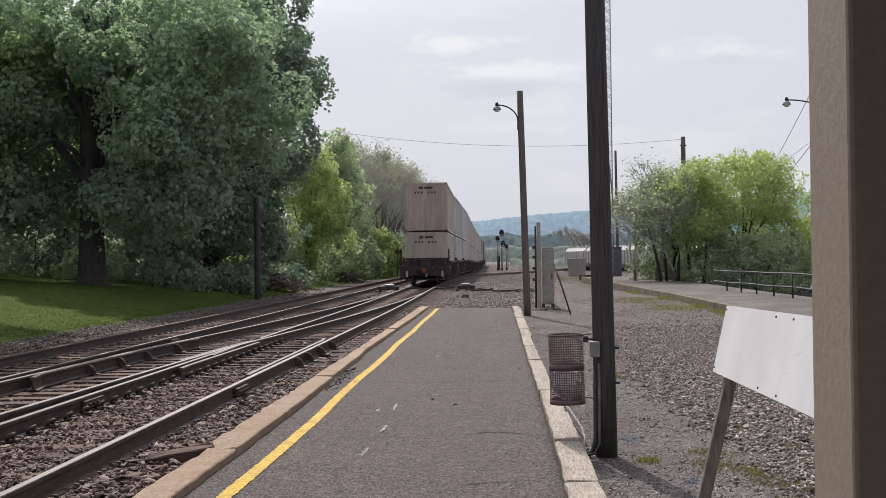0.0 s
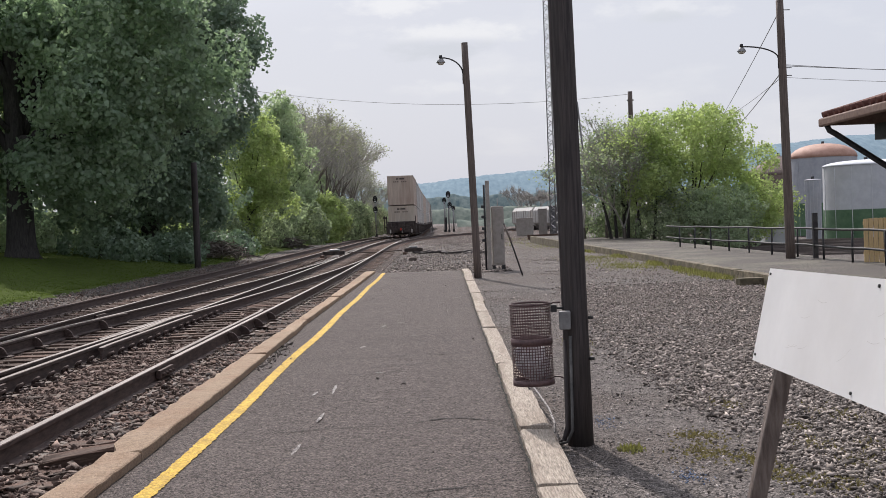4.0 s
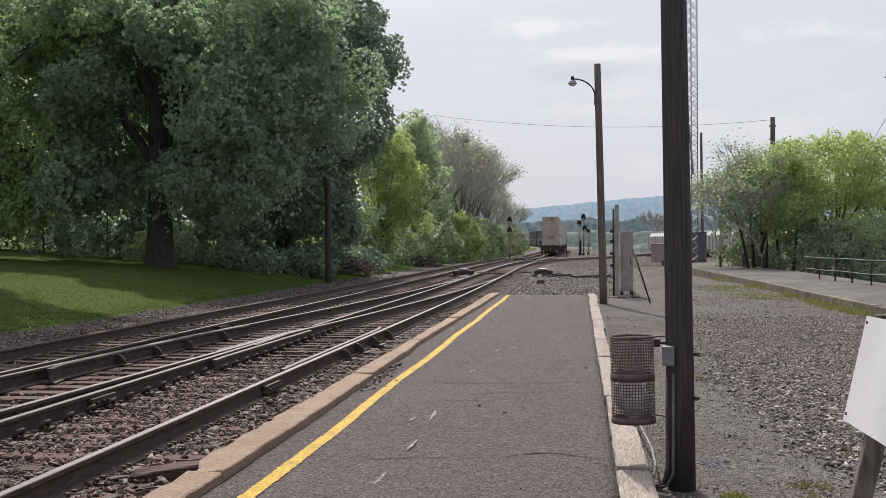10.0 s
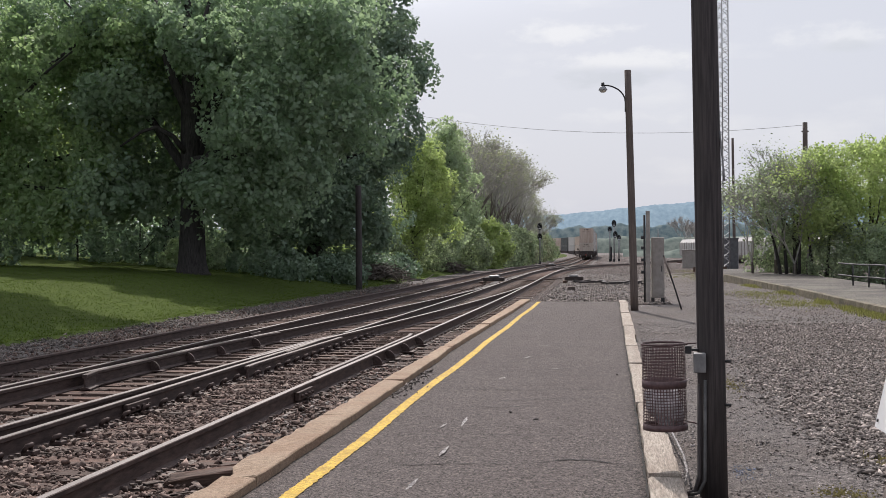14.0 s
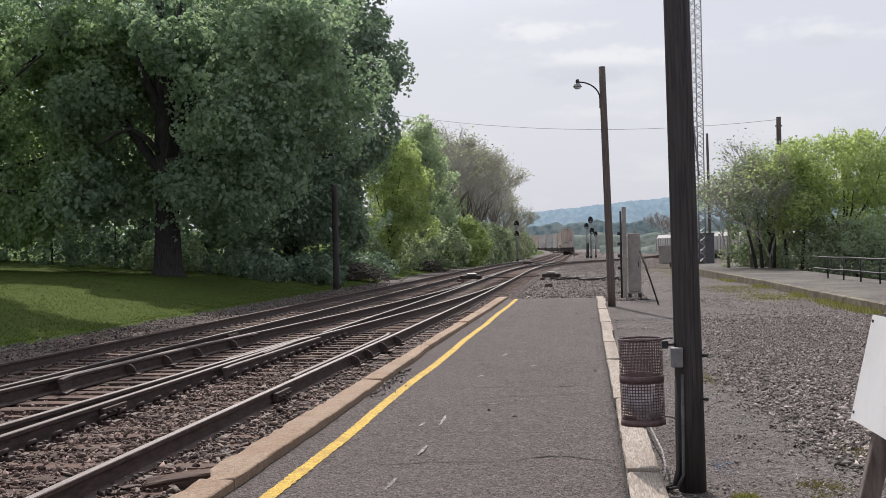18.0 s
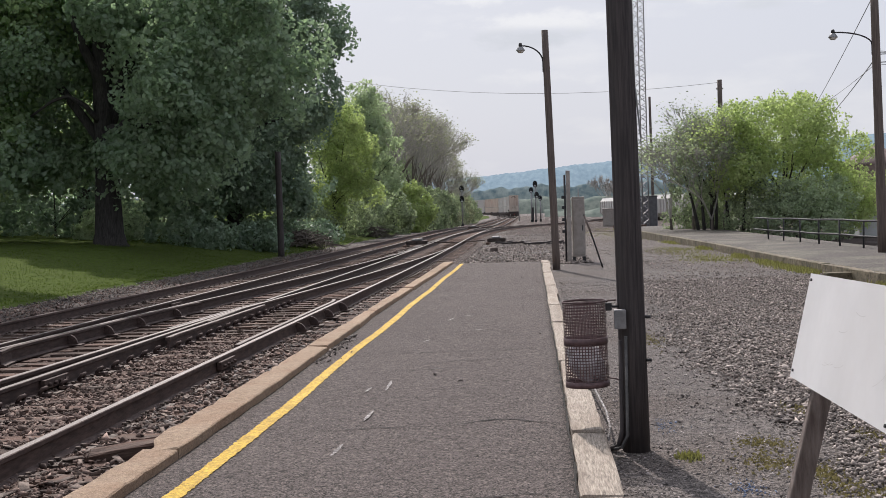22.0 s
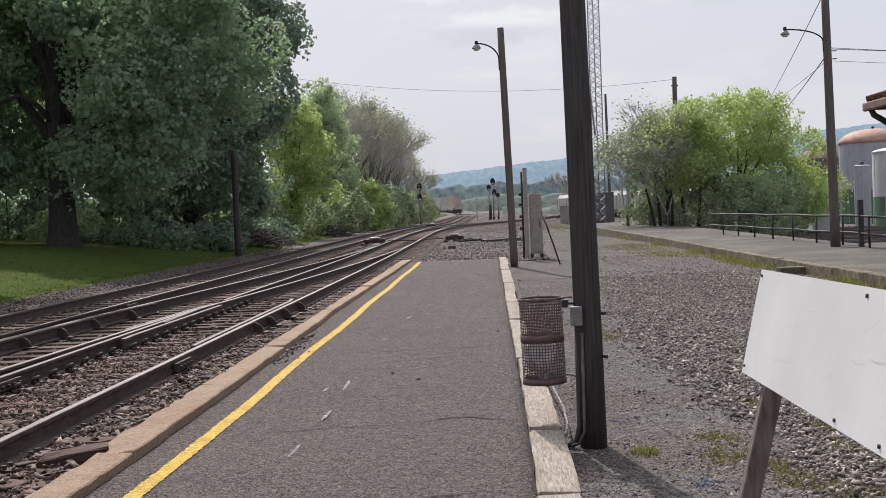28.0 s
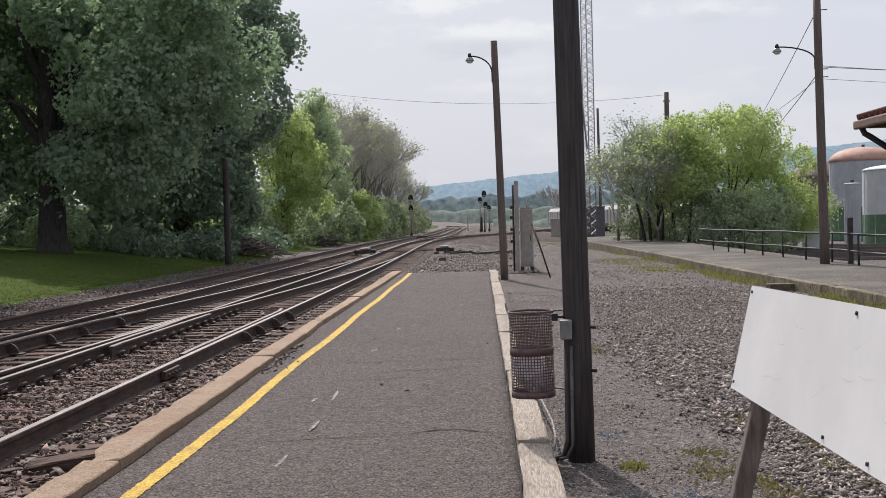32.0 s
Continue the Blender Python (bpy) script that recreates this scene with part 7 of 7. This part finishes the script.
# dark heaps of cut brush under the trees
for x, y, w, h in ((-12.9, 61.5, 2.1, 0.9), (-15.2, 70.0, 2.4, 1.1), (-12.6, 86.0, 1.6, 0.8)):
    heap = empty("brush_pile", pose(x, y, lz(x, y)), "dark heap of cut brush beside the line", "brush pile", "brush piles")
    bm = bmesh.new()
    r = random.Random(int(y))
    for k in range(260):
        c = Vector((r.gauss(0, 0.42) * w, r.gauss(0, 0.3) * w, 0))
        c.z = h * max(0.05, 1 - (c.x / w) ** 2 - (c.y / w) ** 2) * r.uniform(0.2, 1.0)
        d = Vector((r.uniform(-1, 1), r.uniform(-1, 1), r.uniform(-0.25, 0.35))).normalized() * r.uniform(0.4, 1.0)
        tube(bm, [c - d, c + Vector((0, 0, 0.08)), c + d], [0.022, 0.03, 0.012], 4, caps=False)
    tagged(part("tangle", bm, M_BARK_GREY, heap), kind="stuff")

# ---- weeds and grass ----
def tuft_patch(name, centres, n, h, material, label):
    pts = []
    for cx, cy, rx, ry in centres:
        p = rng_np.normal(size=(n, 2)) * np.array([rx, ry]) * 0.5 + np.array([cx, cy])
        pts.append(p)
    p = np.concatenate(pts)
    z = land(p[:, 0], p[:, 1])
    tagged(part(name, blades(name, np.column_stack([p, z]), h, material)), label, "grass", kind="stuff")


edge = [(float(edge_x(y)) - 0.2, y, w, l) for y, w, l in ((15.5, 0.2, 1.2), (18.0, 0.25, 1.6), (20.6, 0.22, 1.2), (26.0, 0.3, 1.0), (27.3, 0.36, 1.2), (28.8, 0.34, 1.2), (30.4, 0.28, 1.2), (34, 0.22, 1.2), (41, 0.25, 1.6), (50, 0.25, 2.4))]
tuft_patch("weed_strip", edge, 420, 0.11, M_DRYGRASS, "dry yellow-green weeds along the foot of the concrete edge")
tuft_patch("weed_patch", [(5.0, 33.5, 0.9, 2.5), (4.8, 40, 1.0, 4.0), (5.4, 66, 1.6, 8), (4.6, 78, 1.8, 10), (5.6, 92, 1.5, 8)], 900, 0.05, M_DRYGRASS, "thin yellow-green weeds on the gravel")
tuft_patch("weed_patch", [(0.96, 7.45, 0.07, 0.09)], 170, 0.03, M_DRYGRASS, "small green tuft beside the pole")
tuft_patch("weed_patch", [(1.32, 13.9, 0.2, 0.9), (1.5, 7.9, 0.16, 0.25), (1.42, 7.3, 0.2, 0.35), (1.68, 7.0, 0.13, 0.35), (1.72, 6.6, 0.14, 0.3), (1.95, 6.3, 0.2, 0.3)], 230, 0.016, M_MOSS, "low olive weeds matted over the gravel")
tuft_patch("weed_patch", [(2.2, 7.5, 0.12, 0.25), (2.25, 6.9, 0.15, 0.3), (2.24, 8.15, 0.1, 0.2), (2.6, 7.3, 0.2, 0.3), (2.0, 9.2, 0.15, 0.3), (2.7, 8.6, 0.2, 0.4), (2.4, 6.2, 0.25, 0.25)], 150, 0.02, M_MOSS, "low straggling weeds among the stones")
n = 60000
x = -11.6 - 14 * rng_np.random(n) ** 1.5
y = 20 + 60 * rng_np.random(n) ** 1.3
z = lawn_z(x, y)
tagged(part("lawn_blades", blades("lawn_blades", np.column_stack([x, y, z]), 0.036, M_BLADE)), "short blades of grass on the lawn", "grass", kind="stuff")
# ---- the departing container train ----
SPEED, REAR0 = 11.7, 67.3
track_y = np.linspace(-20, 900, 3681)
track_x = near_x(track_y)
arc_s = np.concatenate([[0], np.cumsum(np.hypot(np.diff(track_x), np.diff(track_y)))])
ARC0 = float(np.interp(0.0, track_y, arc_s))


def on_track(s):
    """Pose on the near track at s metres from the camera's line, heading along it."""
    y = float(np.interp(s + ARC0, arc_s, track_y))
    x = float(np.interp(y, track_y, track_x))
    y2 = y + 6
    x2 = float(np.interp(y2, track_y, track_x))
    return pose(x, y, RAIL_Z - float(dip(y)), 0, 0, math.degrees(math.atan2(-(x2 - x), y2 - y)))


BOX_L, BOX_W, BOX_H = 14.2, 2.6, 2.9


def container_mesh(name, material):
    """Corrugated walls with plain corner posts and rails; the rear end faces -y."""
    bm = bmesh.new()
    hw, n = BOX_W / 2, 14
    # rear and front walls: corrugations as vertical ribs
    box(bm, -hw + 0.06, hw - 0.06, 0.05, BOX_L - 0.05, 0.06, BOX_H - 0.06)
    for k in range(n):
        x = -hw + 0.16 + (BOX_W - 0.32) * k / (n - 1)
        box(bm, x - 0.045, x + 0.045, 0.012, 0.05, 0.14, BOX_H - 0.14)
    for k in range(46):
        y = 0.3 + (BOX_L - 0.6) * k / 45
        for s in (-1, 1):
            box(bm, s * (hw - 0.06) - 0.03, s * (hw - 0.06) + 0.03, y - 0.07, y + 0.07, 0.14, BOX_H - 0.14)
    for x in (-hw, hw - 0.11):
        for y in (0, BOX_L - 0.11):
            box(bm, x, x + 0.11, y, y + 0.11, 0, BOX_H)
    for z in (0, BOX_H - 0.12):
        box(bm, -hw, hw, 0, 0.08, z, z + 0.12)
        box(bm, -hw, hw, BOX_L - 0.08, BOX_L, z, z + 0.12)
        for x in (-hw, hw - 0.08):
            box(bm, x, x + 0.08, 0, BOX_L, z, z + 0.12)
    return mesh_of(name, bm, material)


BOXES = [container_mesh("container", M_CONT), container_mesh("container", M_CONT_W), container_mesh("container", M_CONT_D), container_mesh("container", M_CONT_P)]
bm = bmesh.new()
for s in (-1, 1):
    box(bm, s * 1.40 - 0.05, s * 1.40 + 0.05, 1.2, BOX_L - 0.2, 0.40, 1.35, 0.02)
    box(bm, s * 1.45 - 0.07, s * 1.45 + 0.07, 1.0, BOX_L, 1.30, 1.42)
    for k in range(9):
        box(bm, s * 1.47 - 0.03, s * 1.47 + 0.03, 1.6 + 1.45 * k, 1.72 + 1.45 * k, 0.42, 1.32)
box(bm, -1.35, 1.35, 1.2, BOX_L - 0.2, 0.30, 0.42)
WELL = mesh_of("well_body", bm, M_WELL)
bm = bmesh.new()
box(bm, -1.45, 1.45, -1.15, 1.3, 0.95, 1.15, 0.02)
box(bm, -0.35, 0.35, -1.5, 1.0, 0.75, 0.98, 0.02)
box(bm, -1.45, 1.45, -1.2, -1.08, 0.55, 1.15)
box(bm, -1.40, 1.40, 0.40, 0.60, 0.40, 1.62, 0.02)
box(bm, -0.30, 0.30, -1.05, 0.4, 1.1, 1.55, 0.04)
for x in (-1.2, 1.0):
    box(bm, x, x + 0.22, -0.9, -0.3, 1.1, 1.5, 0.03)
box(bm, -0.16, 0.16, -1.95, -1.4, 0.72, 0.96, 0.03)
DECK = mesh_of("end_platform", bm, M_WELL)
bm = bmesh.new()
for y in (-1.12, -0.35):
    box(bm, -0.035, 0.035, y - 0.035, y + 0.035, 0.3, 2.15)
for z in (0.35, 0.65, 0.95, 1.5, 1.85, 2.12):
    box(bm, -0.03, 0.03, -1.12, -0.35, z - 0.025, z + 0.025)
LADDER = mesh_of("ladder", bm, M_WELL)
bm = bmesh.new()
tube(bm, [(-1.62, -0.9, 0.5), (-1.62, -0.9, 2.25)], 0.04, 8)
tube(bm, [(-1.62, -1.0, 2.0), (-1.62, -0.94, 2.0)], 0.15, 12)
box(bm, -1.64, -1.40, -0.94, -0.86, 1.0, 1.1)
BRAKE = mesh_of("brake_stand", bm, M_WELL)
bm = bmesh.new()
for x in (-0.98, 0.98):
    box(bm, x - 0.09, x + 0.09, -1.15, 1.15, 0.36, 0.66, 0.03)
box(bm, -0.98, 0.98, -0.25, 0.25, 0.42, 0.72, 0.03)
BOGIE = mesh_of("bogie", bm, M_WELL)
bm = bmesh.new()
tube(bm, [(-0.86, 0, 0.42), (0.86, 0, 0.42)], 0.08, 8)
for x in (-0.75, 0.75):
    tube(bm, [(x - 0.065, 0, 0.42), (x + 0.065, 0, 0.42)], 0.42, 18)
WHEELSET = mesh_of("wheelset", bm, M_WELL)
bm = bmesh.new()
box(bm, -0.07, 0.07, -2.0, -1.96, 0.75, 1.0, 0.01)
MARKER = mesh_of("coupler_marker", bm, M_RED)
bm = bmesh.new()
for i, (x0, x1) in enumerate(((-0.42, -0.16), (-0.08, 0.42))):
    box(bm, x0, x1, -0.004, 0.012, 2.52, 2.66)
for k in range(7):
    x = -0.62 + 0.2 * k
    if k != 3:
        box(bm, x - 0.05, x + 0.05, -0.004, 0.012, 2.24, 2.36)
LETTERS = mesh_of("lettering_bars", bm, M_MARK)
CARS = []
PITCH = BOX_L + 2.1
for k in range(18):
    car = empty("container_car", on_track(REAR0 + PITCH * k), "well car loaded with two stacked containers" if k else "last well car of the train with two stacked cream containers", "rail car", "train of container cars")
    part("well_body", WELL, None, car, "grimy dark steel well")
    part("end_platform", DECK, None, car)
    if k == 0:
        for x in (-1.42, 1.42):
            part("ladder", LADDER, None, car).matrix_basis = pose(x, 0, 0)
        part("brake_stand", BRAKE, None, car, "brake stand with a small wheel")
        part("marker", MARKER, None, car, "small red rear marker")
        for x in (-1.05, 0.1, 1.05):
            bm = bmesh.new()
            box(bm, x - 0.06, x + 0.06, -1.24, -1.2, 0.5, 0.85)
            part("reflector", bm, M_CONT_W, car, "pale reflective plate")
    for by in (0.1, ):
        bg = part("bogie", BOGIE, None, car)
        bg.matrix_basis = pose(0, by, 0)
        for wy in (-0.85, 0.85):
            w = part("wheelset", WHEELSET, None, bg)
            w.matrix_basis = pose(0, wy, 0)
    kind = 2 if k in (11, 13, 14) else 0 if k in (0, 4, 5, 9, 12) else 1
    for z in (0.28, 0.28 + BOX_H + 0.11):
        c = part("container", BOXES[3 if kind == 0 and z < 1 else kind], None, car, "corrugated steel container")
        c.matrix_basis = pose(0, 0.75, z)
        if k < 2:
            b = part("lettering_bars", LETTERS, None, c)
            b["kind"] = "stuff"
    CARS.append((car, REAR0 + PITCH * k))


def motions():
    """The train draws away along the near track and round the bend."""
    for car, s in CARS:
        walk(car, [(t, on_track(s + SPEED * t)) for t in range(0, 33, 2)])


motions()
